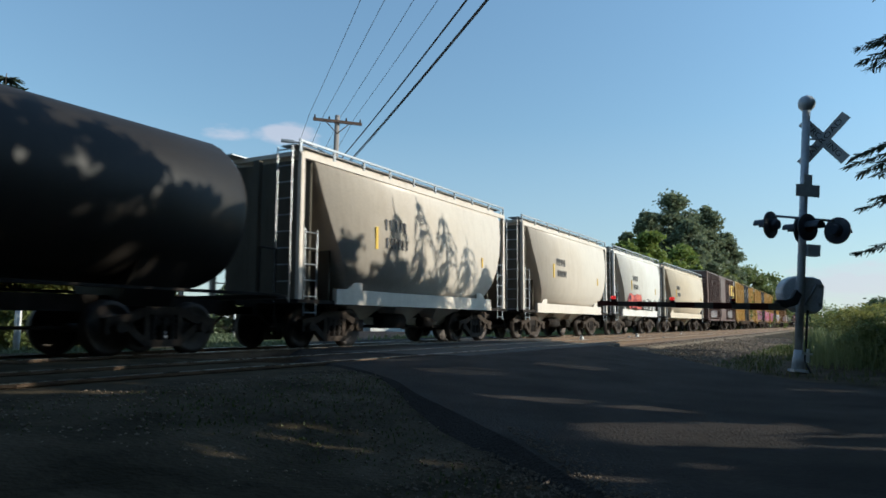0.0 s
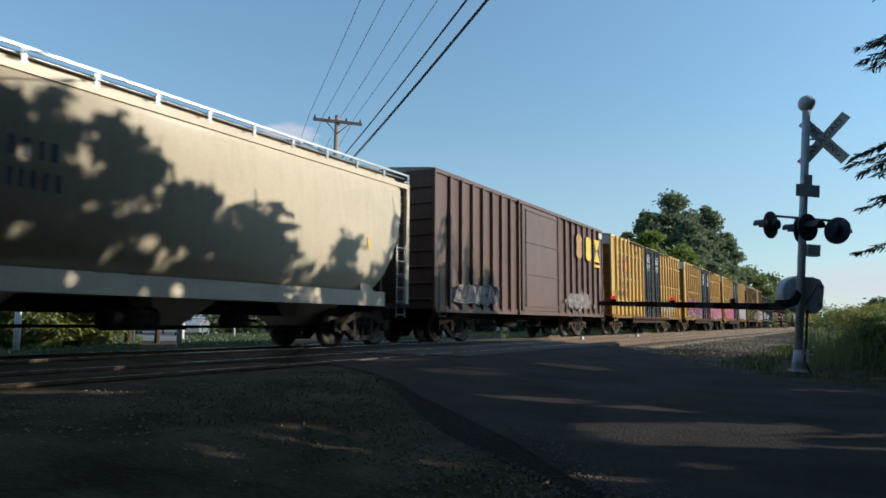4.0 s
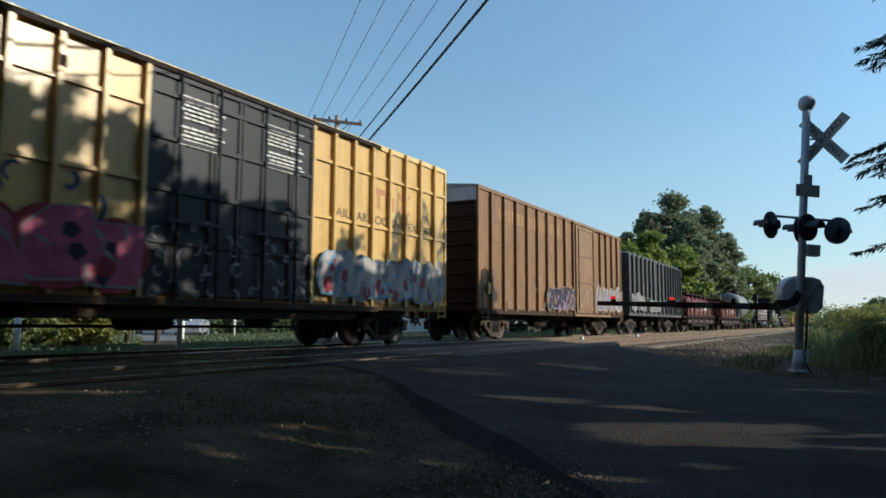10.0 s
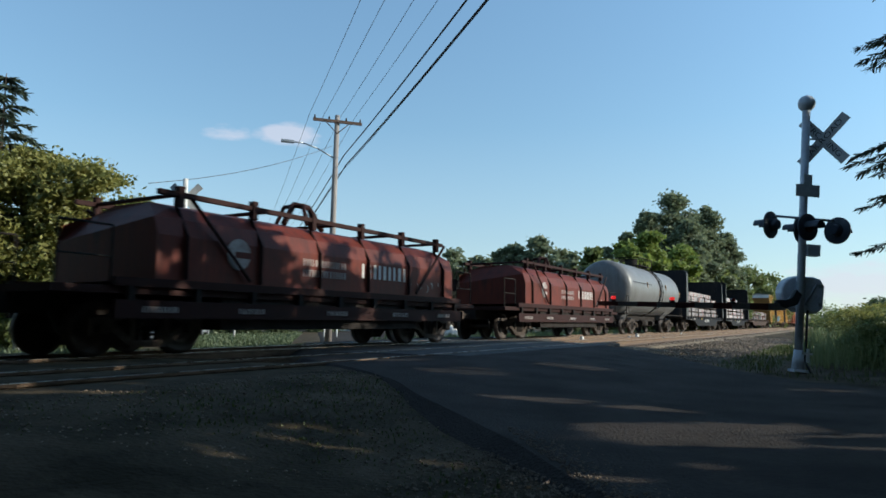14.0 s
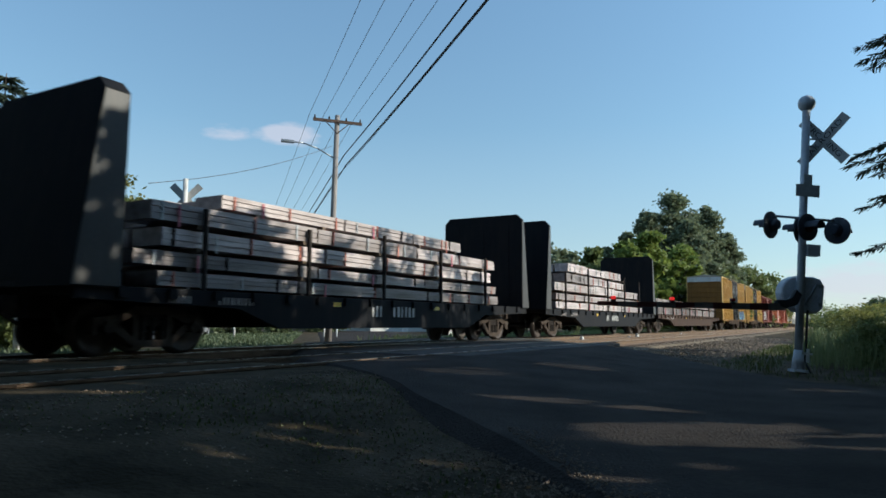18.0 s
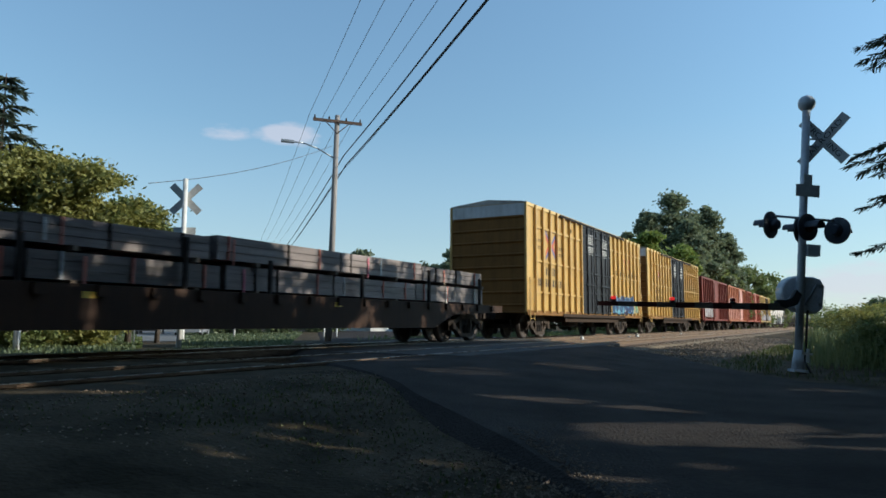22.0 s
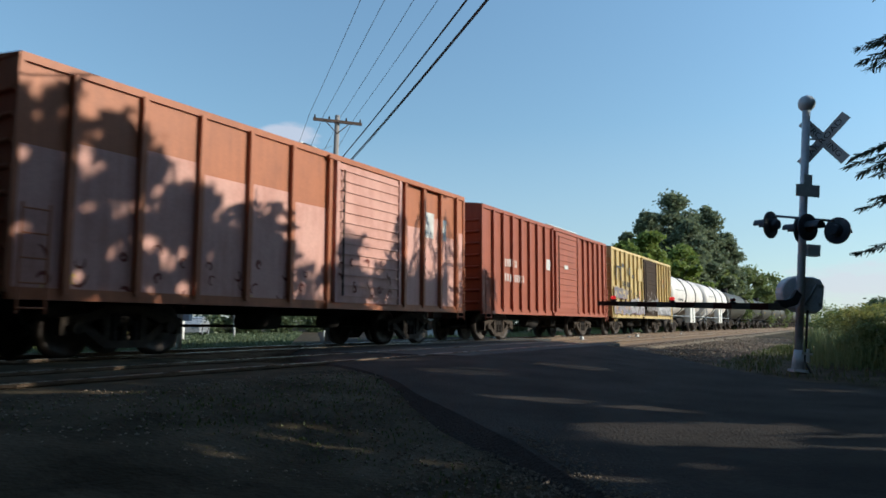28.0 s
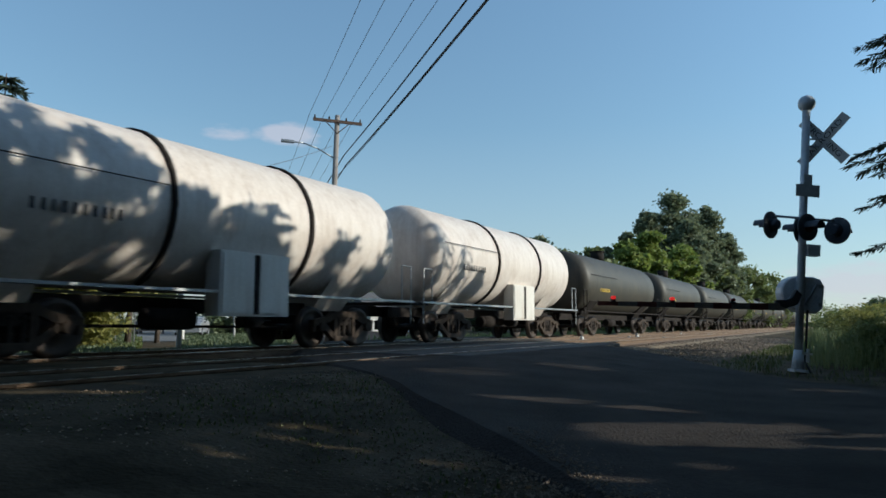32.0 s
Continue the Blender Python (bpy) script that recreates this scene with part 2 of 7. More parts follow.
M = dict(
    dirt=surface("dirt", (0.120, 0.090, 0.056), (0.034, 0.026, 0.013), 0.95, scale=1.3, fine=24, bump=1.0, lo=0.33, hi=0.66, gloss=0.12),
    asphalt=surface("asphalt", (0.058, 0.046, 0.038), (0.027, 0.0215, 0.018), 0.9, scale=1.1, fine=38, bump=0.9, lo=0.3, hi=0.68, gloss=0.18),
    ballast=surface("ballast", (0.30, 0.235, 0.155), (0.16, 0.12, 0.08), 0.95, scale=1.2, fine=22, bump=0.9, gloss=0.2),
    stone=surface("stone", (0.32, 0.25, 0.185), (0.16, 0.125, 0.095), 0.9, scale=0.8, fine=30, bump=0.3, gloss=0.25),
    timber=surface("timber", (0.22, 0.16, 0.11), (0.11, 0.085, 0.065), 0.9, scale=3, fine=30, stretch=(6, 0.6, 6), rand=0.3),
    rail=surface("rail_steel", (0.21, 0.14, 0.09), (0.12, 0.08, 0.055), 0.6, 0.5, scale=3),
    railtop=surface("rail_polished", (0.62, 0.60, 0.57), (0.5, 0.48, 0.45), 0.28, 1.0, scale=5, bump=0.05),
    panel=surface("rubber_panel", (0.06, 0.058, 0.055), (0.035, 0.035, 0.035), 0.85, scale=1.5, rand=0.15),
    grass=leaf_material("grass_blades", (0.07, 0.11, 0.025), (0.16, 0.17, 0.05)),
    weed=leaf_material("weed_leaves", (0.17, 0.21, 0.08), (0.29, 0.32, 0.14), 0.5),
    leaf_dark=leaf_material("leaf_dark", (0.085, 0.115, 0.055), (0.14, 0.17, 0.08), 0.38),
    leaf_mid=leaf_material("leaf_mid", (0.13, 0.17, 0.055), (0.23, 0.26, 0.095), 0.46),
    # distance haze is mixed into these paler leaf colours
    leaf_haze=leaf_material("leaf_far_hazed", (0.145, 0.18, 0.105), (0.24, 0.27, 0.155), 0.45),
    leaf_olive=leaf_material("leaf_olive", (0.18, 0.19, 0.05), (0.33, 0.31, 0.09), 0.42),
    leaf_bright=leaf_material("leaf_bright", (0.17, 0.23, 0.05), (0.31, 0.36, 0.09), 0.45),
    needle=leaf_material("needles", (0.042, 0.062, 0.042), (0.085, 0.108, 0.066)),
    bark=surface("bark", (0.11, 0.085, 0.065), (0.06, 0.045, 0.035), 0.95, scale=5, fine=25, stretch=(3, 3, 0.6), bump=0.8),
    pole=surface("weathered_pole", (0.34, 0.31, 0.29), (0.23, 0.20, 0.18), 0.9, scale=3, fine=30, stretch=(5, 5, 0.4)),
    crossarm=surface("crossarm_wood", (0.13, 0.085, 0.065), (0.08, 0.055, 0.045), 0.9, scale=3, stretch=(1, 4, 4)),
    cable=surface("black_cable", (0.02, 0.02, 0.022), (0.03, 0.03, 0.03), 0.6, bump=0),
    wire=surface("grey_wire", (0.16, 0.16, 0.17), (0.1, 0.1, 0.1), 0.5, 0.6, bump=0),
    galv=surface("galvanised_steel", (0.42, 0.44, 0.46), (0.3, 0.31, 0.33), 0.45, 0.7, scale=6),
    silver=surface("silver_paint", (0.72, 0.75, 0.80), (0.52, 0.55, 0.60), 0.45, 0.0, scale=5),
    matt_black=surface("matt_black_paint", (0.022, 0.023, 0.026), (0.05, 0.05, 0.052), 0.6, scale=5),
    # black flashers: the base is greyed blue for the sky light on them
    flasher_grey=surface("flasher_skylit_paint", (0.085, 0.095, 0.12), (0.05, 0.058, 0.075), 0.45, 0.1, scale=6),
    # a darker black than black_tank, for the tank car at the head
    tank_head=car_paint("deep_black_tank_paint", (0.022, 0.019, 0.017), (0.035, 0.028, 0.022), 0.5, 0.5, 0.3),
    mech_silver=surface("mechanism_silver", (0.74, 0.78, 0.83), (0.46, 0.50, 0.56), 0.4, 0.1, scale=4),
    sign_white=surface("sign_white", (0.62, 0.62, 0.60), (0.42, 0.42, 0.41), 0.5, scale=6, bump=0.05),
    white=surface("white_paint", (0.78, 0.77, 0.74), (0.60, 0.58, 0.54), 0.5, scale=3, bump=0.05),
    # gate arm red with its shade put into the colour
    arm_red=surface("arm_red", (0.13, 0.03, 0.026), (0.08, 0.025, 0.024), 0.5, bump=0.05),
    lamp_red=glow("lit_red_lamp", (0.9, 0.03, 0.03), 0.6),
    lens_red=surface("red_lens", (0.16, 0.012, 0.012), (0.1, 0.01, 0.01), 0.15, bump=0),
    truck=surface("truck_steel", (0.085, 0.064, 0.05), (0.04, 0.031, 0.026), 0.85, 0.2, scale=5, bump=0.3, gloss=0.2),
    wheel=surface("wheel_steel", (0.08, 0.063, 0.055), (0.045, 0.037, 0.033), 0.6, 0.6, scale=4),
    under=surface("underframe_steel", (0.035, 0.029, 0.026), (0.02, 0.017, 0.016), 0.9, scale=4, gloss=0.15),
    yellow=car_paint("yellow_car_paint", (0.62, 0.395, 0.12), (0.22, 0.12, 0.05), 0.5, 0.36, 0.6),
    # end paints: grime plus the shade between cars, put into the colour
    yellow_end=car_paint("shaded_grimy_yellow_end_paint", (0.24, 0.118, 0.034), (0.09, 0.048, 0.02), 0.55, 0.6, 0.15),
    dark_end=car_paint("shaded_grimy_brown_paint", (0.055, 0.034, 0.022), (0.03, 0.022, 0.018), 0.6, 0.7, 0.1),
    # hopper ends: their shade is put into this dark colour, with some grime
    hopper_end=car_paint("shaded_grimy_hopper_end_paint", (0.13, 0.115, 0.09), (0.06, 0.05, 0.04), 0.6, 0.6, 0.15),
    coil_dark=car_paint("dark_red_frame_paint", (0.035, 0.014, 0.012), (0.025, 0.016, 0.014), 0.5, 0.7, 0.12),
    yellow_trim=car_paint("pale_yellow_trim", (0.72, 0.52, 0.22), (0.3, 0.18, 0.08), 0.45),
    band_white=car_paint("end_band_white", (0.66, 0.66, 0.66), (0.3, 0.28, 0.25), 0.5),
    roof_galv=surface("roof_steel", (0.46, 0.44, 0.41), (0.24, 0.18, 0.14), 0.5, 0.6, scale=2),
    door_dark=car_paint("dark_door_paint", (0.013, 0.013, 0.017), (0.035, 0.03, 0.028), 0.35, 0.5, 0.3),
    brown=car_paint("brown_car_paint", (0.15, 0.088, 0.072), (0.065, 0.045, 0.038), 0.6, 0.42, 0.45),
    tuscan=car_paint("rusty_brown_paint", (0.245, 0.13, 0.058), (0.08, 0.05, 0.034), 0.7, 0.5, 0.3),
    red_car=car_paint("red_car_paint", (0.35, 0.098, 0.055), (0.16, 0.055, 0.038), 0.5, 0.5, 0.3),
    red_dark=car_paint("oxide_red_paint", (0.18, 0.033, 0.02), (0.07, 0.026, 0.02), 0.5, 0.5, 0.3),
    red_orange=car_paint("orange_red_paint", (0.43, 0.15, 0.07), (0.22, 0.085, 0.05), 0.5, 0.5, 0.3),
    pink=car_paint("faded_pink_paint", (0.62, 0.345, 0.29), (0.40, 0.17, 0.13), 0.65, 0.6, 0.25),
    old_yellow=car_paint("old_yellow_paint", (0.58, 0.42, 0.17), (0.24, 0.15, 0.08), 0.6, 0.45, 0.4),
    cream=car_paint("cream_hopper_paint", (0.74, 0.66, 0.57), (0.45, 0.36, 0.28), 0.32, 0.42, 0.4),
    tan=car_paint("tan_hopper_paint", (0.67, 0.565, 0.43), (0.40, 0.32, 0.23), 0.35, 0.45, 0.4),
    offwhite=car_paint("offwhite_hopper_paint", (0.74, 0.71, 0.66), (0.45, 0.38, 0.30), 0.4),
    white_tank=car_paint("white_tank_paint", (0.73, 0.665, 0.61), (0.40, 0.30, 0.23), 0.5, 0.45, 0.4),
    black_tank=car_paint("black_tank_paint", (0.045, 0.042, 0.034), (0.11, 0.09, 0.06), 0.5, 0.55),
    grey_tank=car_paint("grey_tank_paint", (0.175, 0.172, 0.17), (0.085, 0.072, 0.06), 0.6, 0.42),
    black_car=car_paint("black_car_paint", (0.060, 0.057, 0.056), (0.10, 0.09, 0.082), 0.45, 0.45, 0.35),
    coil_red=car_paint("coil_cover_red", (0.135, 0.026, 0.015), (0.04, 0.017, 0.014), 0.8, 0.55, 0.2),
    bulk_black=car_paint("bulkhead_black", (0.011, 0.012, 0.015), (0.034, 0.027, 0.023), 0.4, 0.75, 0.15),
    flat_brown=car_paint("flatcar_brown", (0.06, 0.032, 0.02), (0.03, 0.02, 0.016), 0.7, 0.65, 0.15),
    steel_grey=surface("bundle_steel", (0.52, 0.455, 0.445), (0.27, 0.225, 0.21), 0.55, 0.3, scale=1.5, fine=25, stretch=(0.5, 4, 4), rand=0.45),
    steel_dark=surface("dark_bundle_steel", (0.24, 0.20, 0.19), (0.11, 0.09, 0.08), 0.6, 0.3, scale=1.5, fine=25, stretch=(0.3, 4, 4), rand=0.35),
    tag_pink=surface("pink_tag", (0.60, 0.16, 0.22), (0.45, 0.10, 0.14), 0.6, bump=0),
    # gate arm white, darkened in colour for the shaded, backlit arm
    arm_pale=surface("shaded_pale_stripe", (0.20, 0.17, 0.155), (0.13, 0.11, 0.10), 0.6, bump=0.05),
    band_strap=surface("orange_strap", (0.55, 0.17, 0.11), (0.4, 0.12, 0.09), 0.6, bump=0),
    ink=surface("black_lettering", (0.03, 0.03, 0.035), (0.05, 0.045, 0.045), 0.6, bump=0),
    ink_brown=surface("brown_lettering", (0.22, 0.13, 0.06), (0.16, 0.1, 0.05), 0.6, bump=0),
    letter_white=surface("white_lettering", (0.66, 0.65, 0.62), (0.45, 0.43, 0.40), 0.6, bump=0),
    letter_dim=surface("dim_white_lettering", (0.42, 0.38, 0.36), (0.26, 0.2, 0.18), 0.6, bump=0),
    g_purple=surface("graffiti_purple", (0.24, 0.15, 0.27), (0.16, 0.1, 0.2), 0.5, bump=0, gloss=0.2),
    letter_faded=surface("faded_lettering", (0.42, 0.24, 0.09), (0.33, 0.17, 0.07), 0.6, bump=0),
    letter_yellow=surface("yellow_lettering", (0.75, 0.50, 0.05), (0.6, 0.38, 0.05), 0.5, bump=0),
    logo_red=surface("logo_red", (0.62, 0.12, 0.07), (0.5, 0.1, 0.07), 0.5, bump=0),
    logo_blue=surface("logo_blue", (0.11, 0.15, 0.38), (0.1, 0.12, 0.3), 0.5, bump=0),
    g_pink=surface("graffiti_pink", (0.46, 0.10, 0.17), (0.28, 0.05, 0.10), 0.5, bump=0, gloss=0.2),
    g_red=surface("graffiti_red", (0.32, 0.03, 0.04), (0.16, 0.018, 0.03), 0.5, bump=0, gloss=0.2),
    g_magenta=surface("graffiti_magenta", (0.26, 0.03, 0.085), (0.12, 0.015, 0.05), 0.5, bump=0, gloss=0.2),
    g_dark=surface("graffiti_dark", (0.022, 0.020, 0.040), (0.045, 0.03, 0.055), 0.6, bump=0, gloss=0.15),
    g_white=surface("graffiti_white", (0.52, 0.50, 0.49), (0.36, 0.34, 0.34), 0.6, bump=0, gloss=0.2),
    g_blue=surface("graffiti_blue", (0.12, 0.32, 0.50), (0.10, 0.22, 0.42), 0.5, bump=0, gloss=0.2),
    g_teal=surface("graffiti_teal", (0.20, 0.42, 0.46), (0.15, 0.3, 0.36), 0.5, bump=0, gloss=0.2),
    g_grey=surface("graffiti_grey", (0.25, 0.23, 0.225), (0.16, 0.145, 0.145), 0.6, bump=0, gloss=0.2),
    leaf_paint=surface("graffiti_green", (0.10, 0.28, 0.10), (0.07, 0.2, 0.08), 0.5, bump=0),
    g_navy=surface("graffiti_navy", (0.03, 0.055, 0.13), (0.02, 0.035, 0.08), 0.5, bump=0, gloss=0.2),
    logo_faded=surface("faded_logo_paint", (0.46, 0.19, 0.08), (0.38, 0.17, 0.07), 0.5, bump=0),
    glass=surface("dark_glass", (0.02, 0.025, 0.03), (0.03, 0.035, 0.04), 0.08, bump=0),
    car_silver=surface("silver_vehicle_paint", (0.45, 0.46, 0.48), (0.4, 0.41, 0.43), 0.28, 0.4, bump=0),
    car_dark=surface("dark_vehicle_paint", (0.10, 0.105, 0.115), (0.08, 0.085, 0.095), 0.25, 0.3, bump=0),
    street_pale=surface("pale_paving", (0.21, 0.20, 0.19), (0.15, 0.145, 0.135), 0.9, scale=1.0, fine=30, bump=0.3, gloss=0.2),
    tyre=surface("tyre_rubber", (0.02, 0.02, 0.02), (0.03, 0.03, 0.03), 0.85),
    siding=surface("pale_siding", (0.58, 0.57, 0.54), (0.46, 0.45, 0.43), 0.7, scale=2),
    roof_grey=surface("grey_shingle", (0.12, 0.12, 0.125), (0.08, 0.08, 0.085), 0.9, scale=3),
)


# ---- mesh helpers ----
def box(bm, x0, x1, y0, y1, z0, z1):
    v = [bm.verts.new((x, y, z)) for x in (x0, x1) for y in (y0, y1) for z in (z0, z1)]
    for f in ((0, 1, 3, 2), (4, 6, 7, 5), (0, 4, 5, 1), (2, 3, 7, 6), (0, 2, 6, 4), (1, 5, 7, 3)):
        bm.faces.new([v[i] for i in f])


def rod(bm, a, b, r, seg=8, r2=None, caps=True):
    a, b = Vector(a), Vector(b)
    r2 = r if r2 is None else r2
    d = (b - a).normalized()
    u = d.orthogonal().normalized()
    w = d.cross(u)
    A, B = [], []
    for i in range(seg):
        k = 2 * math.pi * i / seg
        o = u * math.cos(k) + w * math.sin(k)
        A.append(bm.verts.new(a + o * r))
        B.append(bm.verts.new(b + o * r2))
    for i in range(seg):
        j = (i + 1) % seg
        bm.faces.new((A[i], A[j], B[j], B[i])).smooth = seg > 6
    if caps:
        bm.faces.new(A[::-1])
        bm.faces.new(B)


def prism(bm, prof, x0, x1, smooth=False):
    """A closed profile of (y, z) drawn out along x."""
    A, B = [bm.verts.new((x0, y, z)) for y, z in prof], [bm.verts.new((x1, y, z)) for y, z in prof]
    for i in range(len(prof)):
        j = (i + 1) % len(prof)
        bm.faces.new((A[i], A[j], B[j], B[i])).smooth = smooth
    bm.faces.new(A[::-1])
    bm.faces.new(B)


def rings(bm, sections, close=True, smooth=True):
    """Skin over equal-length loops of points."""
    L = [[bm.verts.new(p) for p in s] for s in sections]
    for A, B in zip(L, L[1:]):
        for i in range(len(A)):
            j = (i + 1) % len(A)
            bm.faces.new((A[i], A[j], B[j], B[i])).smooth = smooth
    if close:
        bm.faces.new(L[0][::-1])
        bm.faces.new(L[-1])


def mesh(name, bm, material):
    bmesh.ops.recalc_face_normals(bm, faces=bm.faces[:])
    me = bpy.data.meshes.new(name)
    bm.to_mesh(me)
    bm.free()
    me.materials.append(M[material])
    return me


def part(name, bm, material, parent=None, label=""):
    ob = new(name, bm if isinstance(bm, bpy.types.Mesh) else mesh(name, bm, material))
    ob.parent = parent
    return tagged(ob, label) if label else ob


def at(ob, x=0.0, y=0.0, z=0.0, rx=0.0, ry=0.0, rz=0.0):
    ob.matrix_basis = pose(x, y, z, rx, ry, rz)
    return ob


def boxes(*bs):
    bm = bmesh.new()
    for b in bs:
        box(bm, *b)
    return bm


def rods(*rs):
    bm = bmesh.new()
    for r in rs:
        rod(bm, *r)
    return bm


def thing(name, label, category, group="", kind=""):
    return tagged(new(name), label, category, group, kind)


def from_arrays(name, verts, faces, material):
    me = bpy.data.meshes.new(name)
    me.from_pydata([tuple(v) for v in verts], [], [tuple(f) for f in faces])
    me.materials.append(M[material])
    return me


def lettering(text, size, material, parent, x, y, z, label="", width=None):
    cu = bpy.data.curves.new("lettering", "FONT")
    cu.body, cu.size, cu.extrude, cu.align_x, cu.align_y = text, size, 0.002, "CENTER", "CENTER"
    tmp = new("lettering", cu)
    me = bpy.data.meshes.new_from_object(tmp.evaluated_get(bpy.context.evaluated_depsgraph_get()))
    bpy.data.objects.remove(tmp)
    if width:
        w = max(v.co.x for v in me.vertices) - min(v.co.x for v in me.vertices)
        for v in me.vertices:
            v.co.x *= width / w
    me.materials.clear()
    me.materials.append(M[material])
    return at(part("lettering", me, material, parent, label), x, y, z, 90)


# ---- ground, road and tracks ----
U = Vector((math.cos(radians(40)), math.sin(radians(40))))      # along the road
N = Vector((U.y, -U.x))                                        # to the road's right
ROAD_L, ROAD_R = 1.5, 7.8
FAR_Y, NEAR_Y = 11.43, 7.45                                    # centre lines of the two tracks


def step(a, b, x):
    k = min(1.0, max(0.0, (x - a) / (b - a)))
    return k * k * (3 - 2 * k)


def bed_z(y):
    return -0.36 + 0.12 * step(2.2, 5.4, y) - 0.16 * step(14.2, 18.0, y)


def road_z(y):
    return -0.335 + 0.315 * step(0.6, 5.8, y) - 0.33 * step(13.6, 19.0, y)


def left_rise(x, y):
    """The dirt is heaped up towards the near track on the road's left."""
    return 0.19 * step(2.4, 5.2, y) * (1 - step(8.5, 11.5, x)) * (1 - step(14.0, 16.0, y))


def ground_sheet():
    xs = [-900, -300, -120, -60] + [-40 + 2 * i for i in range(71)] + [120, 160, 220, 320, 500, 900, 1800, 3500]
    ys = [-1500, -400, -150, -60, -40, -28] + [-20 + i for i in range(61)] + [46, 55, 70, 100, 160, 300, 700, 1800, 3500]
    verts = [(x, y, bed_z(y) + left_rise(x, y) + (0.05 * noise.noise((x * 0.3, y * 0.3, 0)) if abs(x) < 110 and y < 5 else 0)) for x in xs for y in ys]
    n = len(ys)
    faces = [(i * n + j, (i + 1) * n + j, (i + 1) * n + j + 1, i * n + j + 1) for i in range(len(xs) - 1) for j in range(n - 1)]
    ob = new("ground", from_arrays("ground", verts, faces, "dirt"))
    for p in ob.data.polygons:
        p.use_smooth = True
    tagged(ob, "dark bare earth and thin grass beside the railway crossing", "ground", kind="structure")


ground_sheet()


def road_strip():
    verts, faces, k = [], [], 0
    def left(s):
        """The left edge swings away from the middle towards the tracks."""
        return 0.3 - 0.7 * step(3, 8, s) - 1.5 * step(7, 13, s) + 0.9 * step(20, 30, s)
    offs = [ROAD_L - 0.5, ROAD_L - 0.15, ROAD_L + 0.1] + [ROAD_L + 0.6 + i * 0.75 for i in range(7)] + [ROAD_R - 0.35, ROAD_R, ROAD_R + 0.5]
    steps = [-30, -20, -14] + [-10 + 0.5 * i for i in range(90)] + [38, 45, 60, 80, 120]
    for s in steps:
        for q, o in enumerate(offs):
            ragged = 0.12 * noise.noise((s * 0.9, o, 3)) if q in (1, len(offs) - 2) else 0
            p = U * s + N * (o + ragged + (left(s) * (1 - q / 6) if q < 6 else 0))
            z = road_z(p.y) if 0 < q < len(offs) - 1 else bed_z(p.y) - 0.12
            crown = 0.03 * (1 - ((o - 4.65) / 3.2) ** 2) if 0 < q < len(offs) - 1 else 0
            flat = step(5.0, 6.2, p.y) * (1 - step(13.0, 14.2, p.y))
            verts.append((p.x, p.y, z + crown * (1 - flat)))
    n = len(offs)
    faces = [(i * n + j, i * n + j + 1, (i + 1) * n + j + 1, (i + 1) * n + j) for i in range(len(steps) - 1) for j in range(n - 1)]
    ob = new("road", from_arrays("road", verts, faces, "asphalt"))
    tagged(ob, "worn dark asphalt road with crumbling gravel edges", "road", kind="structure")


road_strip()


def ballast_bed(name, yc, x0, x1, material, label):
    bm = bmesh.new()
    prof = [(yc - 2.5, -0.42), (yc - 1.75, -0.185), (yc + 1.75, -0.185), (yc + 2.5, -0.42)]
    prism(bm, prof, x0, x1)
    return tagged(part(name, bm, material), label, "ballast", kind="structure")


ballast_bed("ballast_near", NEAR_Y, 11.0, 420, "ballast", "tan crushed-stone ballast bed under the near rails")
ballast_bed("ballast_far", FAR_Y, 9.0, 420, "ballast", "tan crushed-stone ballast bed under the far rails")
# shade on the left stretch is put into colour: dirt instead of ballast
ballast_bed("ballast_near_shaded", NEAR_Y, -60, 11.0, "dirt", "ballast between road and near rails, darkened for shade")
ballast_bed("ballast_far_shaded", FAR_Y, -60, 9.0, "dirt", "ballast under the far rails, darkened for shade")

RAIL = [(-0.07, -0.172), (0.07, -0.172), (0.07, -0.155), (0.012, -0.13), (0.012, -0.045), (0.036, -0.035), (0.036, -0.004), (-0.036, -0.004), (-0.036, -0.035), (-0.012, -0.045), (-0.012, -0.13), (-0.07, -0.155)]


def track(name, yc, label, single):
    t = thing(name, label, "railway track", kind="structure")
    for s in (-1, 1):
        bm = bmesh.new()
        prism(bm, [(y + yc + s * 0.755, z) for y, z in RAIL], -60, 420)
        r = part("rail", bm, "rail", t)
        part("rail_head", boxes((-60, 420, yc + s * 0.755 - 0.031, yc + s * 0.755 + 0.031, -0.006, 0.0)), "railtop", r)
    tie = mesh("tie", boxes((-0.11, 0.11, -1.3, 1.3, -0.3, -0.172)), "timber")
    x = -8.0
    rest = bmesh.new()
    while x < 150:
        if single and 0 < x < 60:
            at(part("tie", tie, "timber", t), x, yc, random.uniform(-0.006, 0.004), 0, 0, random.uniform(-1, 1))
        else:
            box(rest, x - 0.11, x + 0.11, yc - 1.3, yc + 1.3, -0.3, -0.174)
        x += 0.52
    tagged(part("tie_row", rest, "timber", t), kind="stuff")
    return t


track("track_near", NEAR_Y, "empty near railway track with timber ties", True)
track("track_far", FAR_Y, "far railway track that carries the train", False)


def crossing_panels():
    for yc in (NEAR_Y, FAR_Y):
        t = thing("crossing_panel_set", "dark rubber crossing panels between the rails", "crossing panel", kind="structure")
        c = yc * U.x / U.y
        for y0, y1 in ((yc - 1.55, yc - 0.83), (yc - 0.66, yc + 0.66), (yc + 0.83, yc + 1.55)):
            for k in range(5):
                xa = c + ROAD_L / U.y + k * 1.95
                bm = bmesh.new()
                box(bm, xa, xa + 1.92, y0, y1, -0.17, -0.008)
                part("panel", bm, "panel", t)


crossing_panels()


